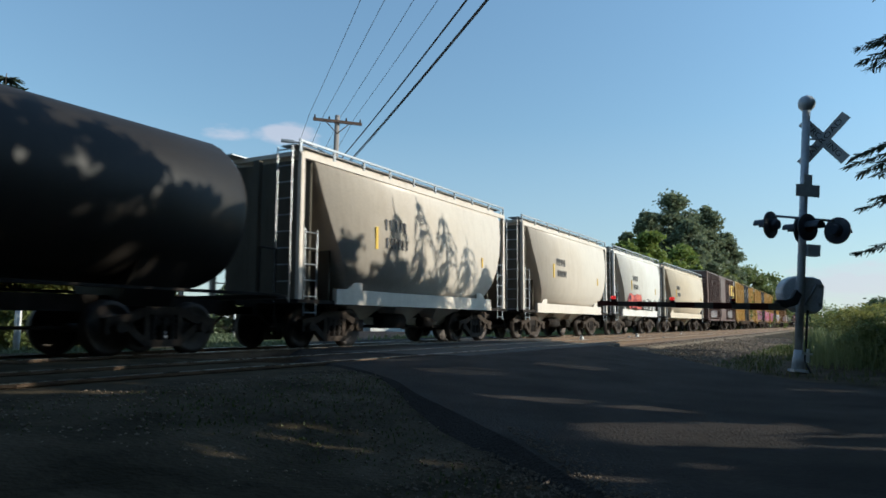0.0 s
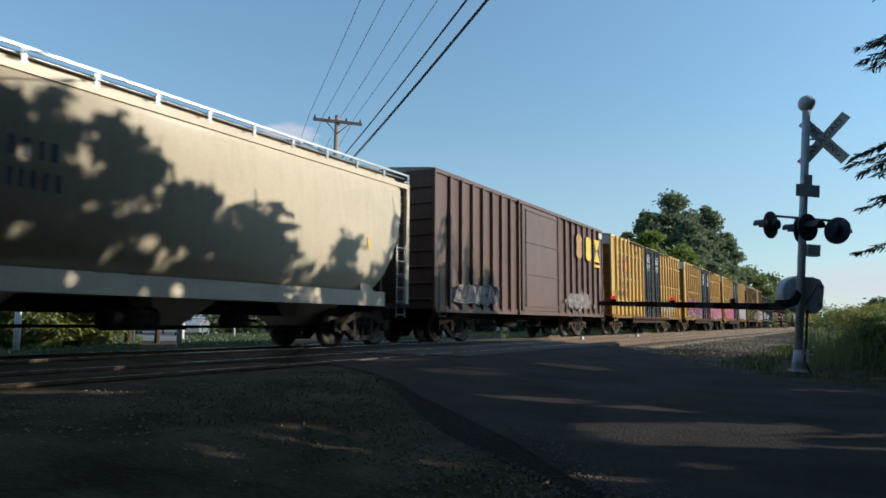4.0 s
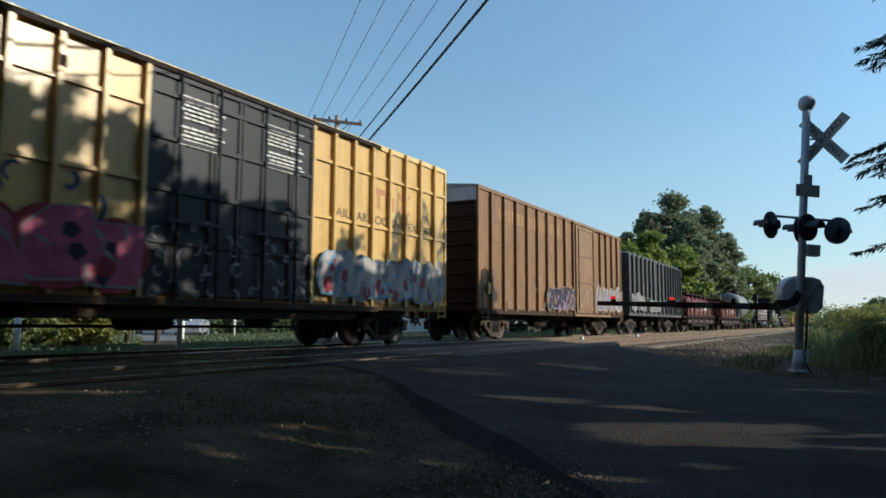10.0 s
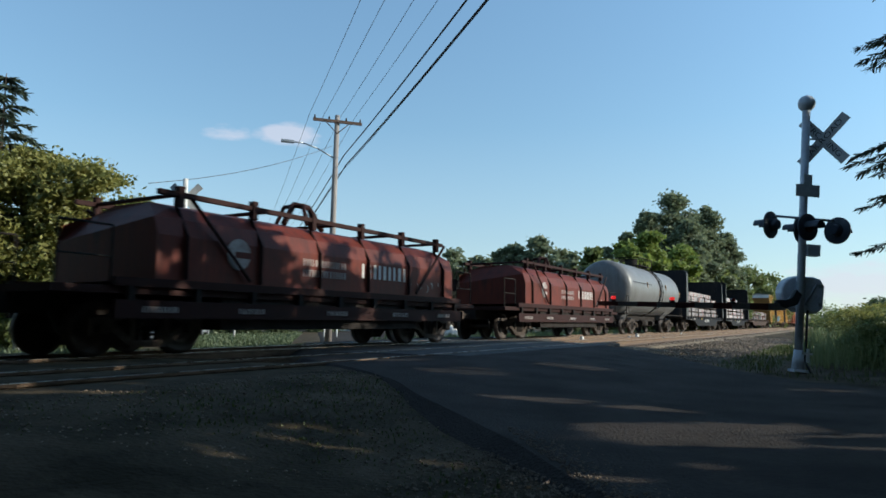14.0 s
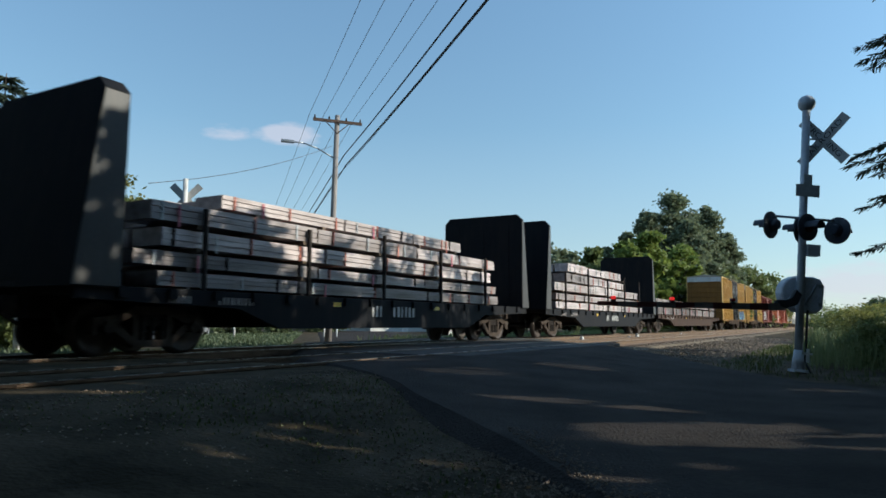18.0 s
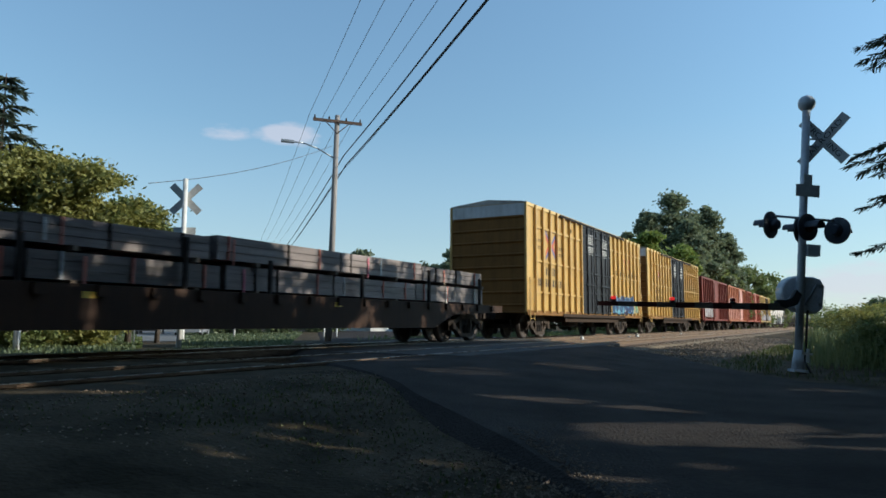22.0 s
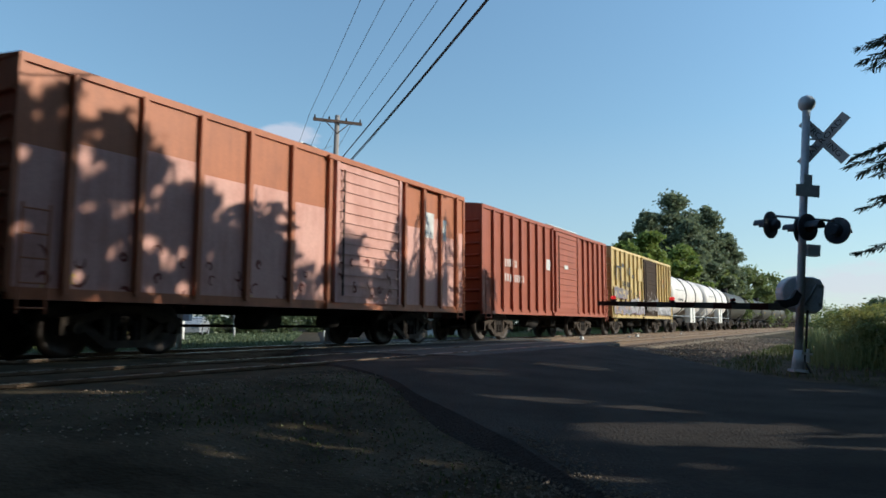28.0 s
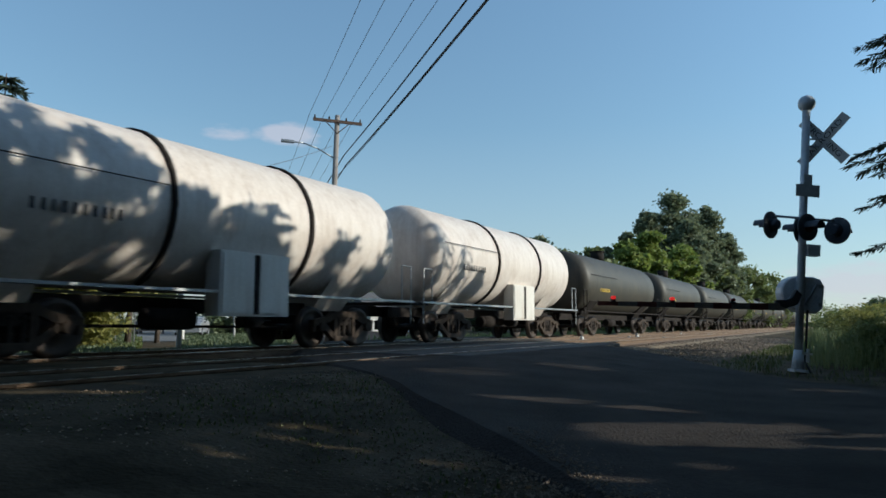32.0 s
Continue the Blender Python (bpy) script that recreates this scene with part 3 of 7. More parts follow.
def scatter_stones(name, n, pick, size, material, label):
    """Many small angular stones in one mesh."""
    V, F = [], []
    base = np.array([(1, 0, 0), (-1, 0, 0), (0, 1, 0), (0, -1, 0), (0, 0, 1), (0, 0, -1)], float)
    tri = [(0, 2, 4), (2, 1, 4), (1, 3, 4), (3, 0, 4), (2, 0, 5), (1, 2, 5), (3, 1, 5), (0, 3, 5)]
    for i in range(n):
        x, y, z = pick()
        s = random.uniform(*size)
        k = random.uniform(0, 6.28)
        c, q = math.cos(k), math.sin(k)
        j = base * np.random.uniform(0.6, 1.2, (6, 3)) * s * np.array((1, 0.8, 0.6))
        o = len(V)
        for p in j:
            V.append((x + p[0] * c - p[1] * q, y + p[0] * q + p[1] * c, z + p[2]))
        F += [(a + o, b + o, d + o) for a, b, d in tri]
    ob = new(name, from_arrays(name, V, F, material))
    return tagged(ob, label, "gravel", kind="stuff")


def on_ballast():
    while True:
        x, y = 62 * random.random() ** 1.3 - 2, random.uniform(4.9, 13.6)
        o = x * N.x + y * N.y
        if ROAD_L - 0.2 < o < ROAD_R + 0.3:
            continue
        d = min(abs(y - NEAR_Y), abs(y - FAR_Y))
        return x, y, (-0.18 if d < 1.75 else -0.18 - (d - 1.75) * 0.31)


def on_slope():
    x = random.uniform(15, 48)
    y = random.uniform(2.4, 5.6)
    return (x, y, bed_z(y) + 0.01) if x * N.x + y * N.y > ROAD_R + 0.5 else on_slope()


def on_edge():
    s = random.uniform(1.0, 5.5)
    o = ROAD_L + random.gauss(-0.1, 0.22) if random.random() < 0.6 else random.uniform(-0.6, 1.6)
    p = U * s + N * o
    return p.x, p.y, max(bed_z(p.y), road_z(p.y) if o > ROAD_L else -9) + 0.004


def on_left():
    x, y = random.uniform(1.5, 8), random.uniform(2.0, 6.0)
    return (x, y, bed_z(y) + left_rise(x, y) + 0.003) if x * N.x + y * N.y < ROAD_L - 0.4 else on_left()


scatter_stones("ballast_stones", 9000, on_ballast, (0.025, 0.06), "stone", "loose tan crushed stones on the track bed")
scatter_stones("slope_stones", 2600, on_slope, (0.03, 0.07), "stone", "grey-brown stones on the bank beside the track")
scatter_stones("road_edge_gravel", 5200, on_edge, (0.006, 0.017), "stone", "fine pale gravel along the road edge")
scatter_stones("trackside_stones", 1600, on_left, (0.006, 0.024), "stone", "scattered stones in the dirt beside the road")


# ---- plants ----
# gaps cut in the foliage to aim sun flecks: place on road or train, half width
SUN_GAPS = [(gx, gy, -0.2, r) for gx, gy, r in ((6.69, 2.79, 0.46), (5.89, 1.48, 0.24), (5.71, 0.93, 0.24), (6.82, 0.49, 0.28), (4.95, 0.39, 0.12), (4.25, 0.81, 0.14), (5.88, 0.23, 0.10), (11.2, 0.09, 0.20), (7.29, 1.55, 0.15), (8.3, 4.72, 0.42), (10.84, 3.99, 0.48), (4.4, 3.48, 0.11), (3.24, 3.57, 0.11), (3.87, 3.53, 0.04), (5.6, 8.4, 0.47), (9.3, 7.0, 0.40), (4.2, 2.9, 0.04), (4.6, 6.7, 0.14), (6.4, 6.7, 0.10))]
_g = random.Random(17)
for _ in range(26):
    SUN_GAPS.append((_g.uniform(5.0, 12.5), 9.9, _g.uniform(0.8, 2.0), _g.uniform(-0.06, 0.02)))
for _ in range(8):
    SUN_GAPS.append((_g.uniform(5.0, 8.6), 9.9, _g.uniform(1.1, 1.9), _g.uniform(0.0, 0.09)))
for _ in range(9):
    SUN_GAPS.append((_g.uniform(5.0, 8.0), 9.9, _g.uniform(2.2, 4.6), _g.uniform(-0.05, 0.04)))


def open_gaps(V, x, y, z):
    """Leave out the leaves that stand in a gap, with ragged rims."""
    n = len(V) // 4
    q = V.reshape(n, 4, 3).mean(1) + (x, y, z)
    keep = np.ones(n, bool)
    ragged = np.random.default_rng(n).uniform(0.75, 1.25, n)
    for gx, gy, gz, r in SUN_GAPS:
        d = q - (gx, gy, gz)
        along = d @ np.array(SUN_DIR)
        off = d - along[:, None] * np.array(SUN_DIR)
        keep &= ~(((off[:, 0] / (r + 0.10)) ** 2 + ((off[:, 1] * 0.36 + off[:, 2] * 0.93) / (r * 0.5 + 0.13)) ** 2 < ragged) & (along > 0))
    return V.reshape(n, 4, 3)[keep].reshape(-1, 3), np.arange(4 * keep.sum()).reshape(-1, 4)

def leaf_cloud(centres, radii, n, size, seed, flat=0.0):
    """Small bent leaf quads in clumps: vertices and faces."""
    rng = np.random.default_rng(seed)
    centres, radii = np.array(centres), np.array(radii)
    w = radii[:, 0] * radii[:, 1]
    idx = rng.choice(len(centres), n, p=w / w.sum())
    d = rng.normal(size=(n, 3))
    d /= np.linalg.norm(d, axis=1)[:, None]
    r = np.abs(rng.normal(0.62, 0.36, n))
    p = centres[idx] + d * radii[idx] * r[:, None]
    a = rng.normal(size=(n, 3)) * (1, 1, 0.6)
    a /= np.linalg.norm(a, axis=1)[:, None]
    b = np.cross(a, rng.normal(size=(n, 3)))
    b /= np.linalg.norm(b, axis=1)[:, None]
    s = size * rng.uniform(0.6, 1.3, n)[:, None]
    V = np.stack([p - a * s, p - b * s * 0.5, p + a * s, p + b * s * 0.5], 1).reshape(-1, 3)
    Fa = np.arange(4 * n).reshape(-1, 4)
    return V, Fa


def broad_tree(name, x, y, h, w, label, leaf="leaf_dark", n=7000, size=0.22, seed=1, base=0.18, group="", z0=None, clumps=85, point=0.0, bole=1.0):
    rng = random.Random(seed)
    z0 = bed_z(y) if z0 is None else z0
    t = at(thing(name, label, "tree", group), x, y, z0)
    bm = bmesh.new()
    rod(bm, (0, 0, -0.1), (0.1, 0.05, h * 0.34), h * 0.024 * bole, 9, h * 0.016 * bole)
    rod(bm, (0.1, 0.05, h * 0.33), (0.0, 0.1, h * 0.75), h * 0.016 * bole, 8, h * 0.006)
    tr = part("trunk", bm, "bark", t)
    cs, rs = [], []
    while len(cs) < clumps:
        k, f = rng.uniform(0, 6.283), rng.uniform(base, 0.97)
        g = (f - base) / (1.0 - base)
        env = math.sin(math.pi * min(1.0, 0.16 + 0.84 * g) ** 1.15) ** 0.65
        env = env * (1 - point) + point * 1.25 * (1 - g) ** 0.72
        env *= 0.80 + 0.38 * noise.noise((math.cos(k) * 1.3 + seed, math.sin(k) * 1.3, f * 3.2))
        r = w * 0.5 * env * math.sqrt(rng.random())
        q = w * rng.uniform(0.055, 0.125)
        cs.append((r * math.cos(k), r * math.sin(k), f * h))
        rs.append((q * rng.uniform(0.8, 1.3), q * rng.uniform(0.8, 1.3), q * rng.uniform(0.5, 0.8)))
    for c in cs[:9]:
        limb = bmesh.new()
        rod(limb, (0.05, 0.05, max(h * 0.2, c[2] * 0.62)), c, h * 0.008, 6, h * 0.003)
        part("limb", limb, "bark", t)
    V, Fa = leaf_cloud(cs, rs, n, size, seed)
    if y < 0 and x < 40:
        V, Fa = open_gaps(V, x, y, z0)
    part("crown", from_arrays("crown", V, Fa, leaf), leaf, t)
    return t


def conifer(name, x, y, h, w, label, seed=1, n=5200, z0=None, low=0.1, power=0.75, dense=90, spray=0.26, gap=1.0, bands=(), droop=(0.05, 0.28), arch=0.07, fan=0.30):
    rng = random.Random(seed)
    z0 = bed_z(y) if z0 is None else z0
    t = at(thing(name, label, "tree"), x, y, z0)
    bm = bmesh.new()
    rod(bm, (0, 0, -0.1), (0, 0, h), h * 0.018, 8, 0.015)
    part("trunk", bm, "bark", t)
    br = bmesh.new()
    V, Fa = [], []
    z = h * low
    while z < h * 0.985:
        f = 1 - z / h
        bare = bands and not any(lo < z < hi for lo, hi in bands)
        for j in range(0 if bare else rng.randint(4, 6)):
            k = rng.uniform(0, 6.283)
            L = w * 0.5 * (f ** power) * rng.uniform(0.65, 1.12) + 0.12
            tip = Vector((L * math.cos(k), L * math.sin(k), z - L * rng.uniform(*droop)))
            root = Vector((0, 0, z))
            mid = (root + tip) / 2 + Vector((0, 0, arch * L))
            rod(br, root, mid, 0.012 * L + 0.006, 4, 0.008 * L + 0.004, False)
            rod(br, mid, tip, 0.008 * L + 0.004, 4, 0.003, False)
            side = Vector((-math.sin(k), math.cos(k), 0))
            for q in range(max(10, int(L * dense))):
                s = rng.uniform(0.12, 1.0)
                p = root.lerp(mid, s * 2) if s < 0.5 else mid.lerp(tip, s * 2 - 1)
                reach = L * fan * (1.12 - s)
                which = rng.choice((-1, 1))
                p = p + side * which * reach * rng.random() + Vector((0, 0, -0.10 * reach * rng.random()))
                out = (side * which * rng.uniform(0.3, 1) + (tip - root).normalized() * rng.uniform(0.4, 1.0) + Vector((0, 0, rng.uniform(-0.75, 0.1)))).normalized()
                ln = spray * rng.uniform(0.6, 1.35)
                wd = out.cross(Vector((rng.uniform(-1, 1), rng.uniform(-1, 1), 1))).normalized() * ln * 0.13
                o = len(V)
                V += [p - wd, p + wd, p + out * ln + wd * 0.35, p + out * ln - wd * 0.35]
                Fa.append((o, o + 1, o + 2, o + 3))
        z += h * rng.uniform(0.018, 0.034) * gap
    part("branches", br, "bark", t)
    part("needles", from_arrays("needles", V, Fa, "needle"), "needle", t)
    return t


def spot(px_angle, dist):
    """A place at an angle from the tracks' direction and a distance from the eye."""
    return dist * math.cos(radians(px_angle)), dist * math.sin(radians(px_angle))


# the wood along the far side of the tracks
WOOD = "trees along the far side of the tracks"
for ang, dist, h, w, seed in ((11.5, 88, 16.7, 9.0, 11), (9.2, 92, 15.4, 8.0, 12), (13.4, 86, 14.4, 6.6, 13), (7.8, 97, 12.6, 6.4, 9), (15.0, 84, 11.6, 4.6, 29), (10.4, 84, 13.0, 8.0, 7), (16.6, 84, 9.9, 3.6, 8)):
    x, y = spot(ang, dist)
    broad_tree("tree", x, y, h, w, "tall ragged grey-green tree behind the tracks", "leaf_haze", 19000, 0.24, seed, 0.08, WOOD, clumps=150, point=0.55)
for ang, dist, h, w, leaf, seed in ((13.3, 70, 9.7, 5.6, "leaf_bright", 14), (15.2, 68, 8.6, 5.0, "leaf_bright", 6), (11.2, 76, 8.8, 6.5, "leaf_bright", 15), (16.5, 66, 6.4, 7.0, "leaf_mid", 16), (8.7, 92, 7.8, 9.0, "leaf_mid", 17), (6.6, 120, 9.6, 12.0, "leaf_mid", 18), (5.2, 150, 10.4, 14.0, "leaf_mid", 19), (4.1, 200, 11.5, 18.0, "leaf_mid", 20), (3.3, 260, 12.0, 22.0, "leaf_mid", 30)):
    x, y = spot(ang, dist)
    broad_tree("tree", x, y, h, w, "lower leafy green tree at the edge of the wood", leaf, 10000, 0.28, seed, 0.04, WOOD)
for ang, dist, h, w, leaf, seed in ((21.7, 78, 10.4, 7.0, "leaf_dark", 21), (19.6, 80, 9.0, 7.0, "leaf_dark", 22), (24.2, 80, 9.6, 8.0, "leaf_dark", 23), (17.6, 76, 9.0, 6.0, "leaf_mid", 24), (26.6, 84, 8.8, 8.0, "leaf_dark", 25), (29.0, 90, 10.2, 8.0, "leaf_dark", 26), (30.8, 92, 8.6, 7.0, "leaf_dark", 27), (36.2, 98, 10.8, 6.6, "leaf_dark", 131), (37.9, 98, 10.0, 5.0, "leaf_dark", 132), (33.5, 104, 6.4, 12.0, "leaf_dark", 133)):
    x, y = spot(ang, dist)
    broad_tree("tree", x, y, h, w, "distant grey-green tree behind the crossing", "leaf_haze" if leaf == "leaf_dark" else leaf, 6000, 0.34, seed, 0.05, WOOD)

# the trees beyond the crossing, on the road's far left
for ang, dist, h, w, leaf, n, seed in ((60.3, 33, 7.9, 7.0, "leaf_olive", 34000, 31), (56.9, 31, 7.2, 6.2, "leaf_olive", 28000, 32), (53.6, 33, 6.2, 4.2, "leaf_mid", 15000, 33), (51.6, 35, 5.3, 2.6, "leaf_dark", 7000, 34), (65.0, 33, 8.4, 7.5, "leaf_olive", 14000, 35)):
    x, y = spot(ang, dist)
    broad_tree("tree", x, y, h, w, "leafy green roadside tree beyond the crossing", leaf, n, 0.115, seed, 0.36 if ang < 54 else 0.03, "trees beyond the crossing", clumps=170)
x, y = spot(62.3, 34)
conifer("pine_tree", x, y, 11.3, 7.6, "dark ragged pine standing over the roadside trees", 36, dense=46, spray=0.38, gap=1.5, power=0.6)

# unseen trees behind the road: they shade road and train, some only block skylight
SHADE = "shade trees behind the road"
for x, y, h, w, n, seed in ((-4.0, -9.5, 21.0, 13.0, 12000, 41), (3.0, -9.0, 20.0, 11.0, 12000, 42), (8.6, -10.5, 19.0, 9.0, 11000, 43), (-12.0, -8.0, 21.0, 13.0, 10000, 47), (0.0, -5.5, 13.0, 7.5, 4600, 37), (5.6, -5.2, 11.5, 6.5, 3600, 39), (-7.5, -1.5, 18.0, 10.0, 10000, 49), (-11.0, 4.5, 15.0, 9.0, 8000, 50), (-9.0, 20.0, 15.0, 10.0, 7000, 28), (-3.0, 25.0, 15.0, 9.0, 7000, 27), (10.95, -5.0, 9.4, 5.2, 3000, 38), (-18.0, -3.0, 18.0, 12.0, 8000, 101), (-20.0, 19.0, 18.0, 12.0, 8000, 102), (-30.0, 2.0, 16.0, 12.0, 7000, 103), (-34.0, 22.0, 18.0, 14.0, 7000, 104), (-6.0, 18.5, 15.0, 8.0, 9000, 105)):
    broad_tree("shade_tree", x, y, h, w, "unseen tall leafy tree added to shade the road", "leaf_dark", n, 0.33, seed, 0.10, SHADE, clumps=110)
# high crowns added out of view to block the sky overhead
for x, y, h, w, seed in ((13.9, -11.5, 27.0, 12.0, 111), (5.0, -15.0, 28.0, 13.0, 113), (-6.0, 3.5, 20.0, 10.5, 115), (-2.5, -4.5, 19.0, 9.0, 116)):
    broad_tree("shade_tree", x, y, h, w, "unseen high-crowned tree added to block skylight", "leaf_dark", 9000, 0.36, seed, 0.62 if x > 4 else 0.42, SHADE, clumps=120)
# more trees added out of view, only to darken the left side and the ends
for x, y, h, w, seed in ((-24.0, -17.0, 24.0, 15.0, 141), (-13.0, -18.0, 25.0, 14.0, 142), (-3.0, -19.0, 25.0, 14.0, 143), (5.0, -21.0, 24.0, 12.0, 144), (-16.0, -9.0, 20.0, 12.0, 145), (-13.0, 3.0, 20.0, 11.0, 146), (2.2, 18.6, 13.0, 7.0, 147), (-5.0, 17.0, 16.0, 9.0, 148), (-14.0, 17.5, 18.0, 11.0, 149)):
    broad_tree("shade_tree", x, y, h, w, "unseen dense tree added to block skylight", "leaf_dark", 9000, 0.46, seed, 0.04, SHADE, clumps=120)
for x, h, w, seed in ((13.6, 12.9, 3.4, 121), (14.8, 12.9, 3.2, 122), (15.9, 12.7, 3.2, 123), (17.2, 11.8, 3.4, 124), (18.8, 11.3, 3.4, 125), (20.6, 10.8, 3.6, 126)):
    broad_tree("hedge_tree", x, -9.5, h, w, "leafy tree in the row along the road", "leaf_dark", 9000, 0.12, seed, 0.02, "row of trees along the road", clumps=110, bole=0.45)
for x, h, w, seed in ((11.6, 12.5, 6.0, 92), (13.2, 12.1, 5.4, 99), (14.8, 11.7, 5.2, 93), (16.6, 11.2, 5.0, 94), (18.6, 11.2, 4.8, 95), (20.8, 10.6, 4.8, 96), (23.0, 10.3, 4.6, 97), (25.2, 10.2, 4.2, 98)):
    broad_tree("hedge_tree", x, -8.0 - 0.4 * (seed % 3), h, w, "leafy tree in the row along the road", "leaf_dark", 15500, 0.15, seed, 0.02, "row of trees along the road", clumps=78, bole=0.45)
conifer("spruce_tree", 26.0, -3.4, 8.4, 5.4, "drooping dark spruce beside the road", 48, low=0.50, power=0.5, dense=34, spray=0.34, gap=1.3, droop=(0.55, 1.05))
for x, y, h, w, seed in ((21.3, -4.3, 10.2, 4.2, 58), (22.6, -4.5, 10.5, 4.8, 59), (24.0, -4.6, 10.3, 4.8, 60), (25.4, -4.8, 9.8, 4.6, 155)):
    conifer("spruce_tree", x, y, h, w, "drooping dark spruce beside the road", seed, low=0.56, power=0.5, dense=80, spray=0.13, gap=1.7, droop=(1.1, 2.0), arch=0.45, fan=0.07)
conifer("spruce_tree", 15.4, -2.18, 8.6, 4.3, "slim dark spruce beside the road", 91, low=0.30, power=0.22, dense=120, spray=0.14, gap=0.75, bands=((2.45, 2.7), (3.0, 3.4), (4.0, 4.6), (6.2, 7.0), (7.5, 8.6)))


def tuft_field(name, n, pick, height, width, material, label, seed):
    rng = np.random.default_rng(seed)
    V, F = [], []
    for i in range(n):
        x, y, z = pick(rng)
        h, k = height * rng.uniform(0.5, 1.25), rng.uniform(0, 6.283)
        lean = Vector((math.cos(k), math.sin(k), 0)) * h * rng.uniform(0.1, 0.5)
        s = Vector((-math.sin(k), math.cos(k), 0)) * width * rng.uniform(0.6, 1.3)
        p = Vector((x, y, z))
        o = len(V)
        V += [p - s, p + s, p + lean * 0.45 + Vector((0, 0, h * 0.6)) + s * 0.7, p + lean * 0.45 + Vector((0, 0, h * 0.6)) - s * 0.7, p + lean + Vector((0, 0, h * 0.95))]
        F += [(o, o + 1, o + 2, o + 3), (o + 3, o + 2, o + 4)]
    ob = new(name, from_arrays(name, V, F, material))
    return tagged(ob, label, "grass", kind="stuff")


def right_bank(rng):
    while True:
        x, y = 12 + 40 * rng.random() ** 1.5, rng.uniform(-7, 2.6)
        o = x * N.x + y * N.y
        if o > ROAD_R + 0.5 and y < 1.9 - 0.02 * x:
            return x, y, bed_z(y) - 0.02


def weeds_area(rng):
    while True:
        x, y = rng.uniform(16.5, 60), rng.uniform(-9, 1.4)
        if x * N.x + y * N.y > ROAD_R + 2.2 and y < 0.9 + 0.01 * x:
            return x, y, bed_z(y) - 0.02


def bank_edge(rng):
    x = rng.uniform(14.5, 34)
    y = rng.uniform(1.3, 2.6)
    return (x, y, bed_z(y) - 0.01) if x * N.x + y * N.y > ROAD_R + 0.6 else bank_edge(rng)


def far_verge(rng):
    while True:
        k, d = radians(rng.uniform(52.6, 56.2)), rng.uniform(28, 47)
        x, y = d * math.cos(k), d * math.sin(k)
        if x * N.x + y * N.y < ROAD_L - 1.0:
            return x, y, bed_z(y) - 0.02


def near_left(rng):
    while True:
        x, y = rng.uniform(0.5, 8), rng.uniform(1.0, 5.5)
        if x * N.x + y * N.y < ROAD_L - 0.4:
            return x, y, bed_z(y) + left_rise(x, y) - 0.02


tuft_field("verge_grass", 9000, right_bank, 0.10, 0.007, "grass", "rough green grass on the road verge", 51)
tuft_field("tall_weeds", 30000, weeds_area, 0.85, 0.009, "weed", "tall dark weeds behind the crossing signal", 52)
tuft_field("bank_grass", 2600, bank_edge, 0.14, 0.008, "grass", "sunlit grass at the foot of the ballast bank", 53)
tuft_field("far_grass", 7000, far_verge, 0.12, 0.03, "grass", "bright green lawn beyond the tracks", 54)
def far_strip(rng):
    x = rng.uniform(22, 75)
    y = rng.uniform(14.4, 16.5)
    return x, y, bed_z(y) - 0.02


# weeds added to cover the bright lawn seen under the cars
tuft_field("far_weeds", 7000, far_strip, 0.42, 0.02, "weed", "weeds added along the far side of the tracks", 56)
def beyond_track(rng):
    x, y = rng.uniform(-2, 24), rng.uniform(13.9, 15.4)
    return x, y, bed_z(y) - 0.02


# leaf_dark puts the shade of the train into the colour of these weeds
tuft_field("shaded_weeds", 9000, beyond_track, 0.20, 0.016, "leaf_dark", "low weeds coloured dark for the shade of the train", 57)
def beyond_field(rng):
    k, d = radians(rng.uniform(34, 63)), 20 + 50 * rng.random()
    x, y = d * math.cos(k), d * math.sin(k)
    o = x * N.x + y * N.y
    return (x, y, bed_z(y) - 0.02) if (o < ROAD_L - 2.5 or o > ROAD_R + 1) and not 50 < math.degrees(k) < 53 else beyond_field(rng)


tuft_field("field_grass", 16000, beyond_field, 0.16, 0.05, "leaf_dark", "dark green grass beyond the tracks", 58)
tuft_field("dirt_grass", 5200, near_left, 0.034, 0.007, "grass", "thin grass in the dirt beside the road", 55)
BUSH = "bushes by the track"
for x, y, h, w, n, leaf, seed in ((18.6, -0.6, 0.95, 2.2, 5000, "leaf_mid", 61), (20.6, -1.5, 1.15, 2.6, 6000, "leaf_mid", 62), (23.2, -0.8, 1.15, 3.0, 6000, "leaf_olive", 63), (26.4, -1.9, 1.35, 3.4, 6000, "leaf_mid", 64), (29.5, -0.6, 1.35, 3.6, 6000, "leaf_olive", 65), (34.0, -2.0, 1.6, 4.4, 6000, "leaf_mid", 66), (41.0, -1.2, 1.7, 5.4, 6000, "leaf_olive", 72), (52.0, -1.6, 2.0, 7.0, 6000, "leaf_mid", 73), (19.0, -3.6, 1.1, 2.6, 4500, "leaf_mid", 74), (68.0, -1.0, 2.0, 8.0, 5000, "leaf_mid", 75), (85.0, 0.0, 2.2, 9.0, 5000, "leaf_mid", 76)):
    broad_tree("bush", x, y, h, w, "low green bush in the weeds by the track", leaf, int(n * 1.6), 0.042 if x < 40 else 0.11, seed, 0.02, BUSH, clumps=90)
for ang, dist, h, w, seed in ((-1.9, 210, 7.0, 16.0, 67), (-4.0, 190, 6.0, 18.0, 68), (0.2, 320, 6.0, 20.0, 69), (-7.0, 170, 6.0, 18.0, 70), (-10, 150, 6, 20, 71)):
    x, y = spot(ang, dist)
    broad_tree("distant_tree", x, y, h, w, "small dark tree on the far horizon", "leaf_dark", 3500, 0.5, seed, 0.02, "trees on the horizon")


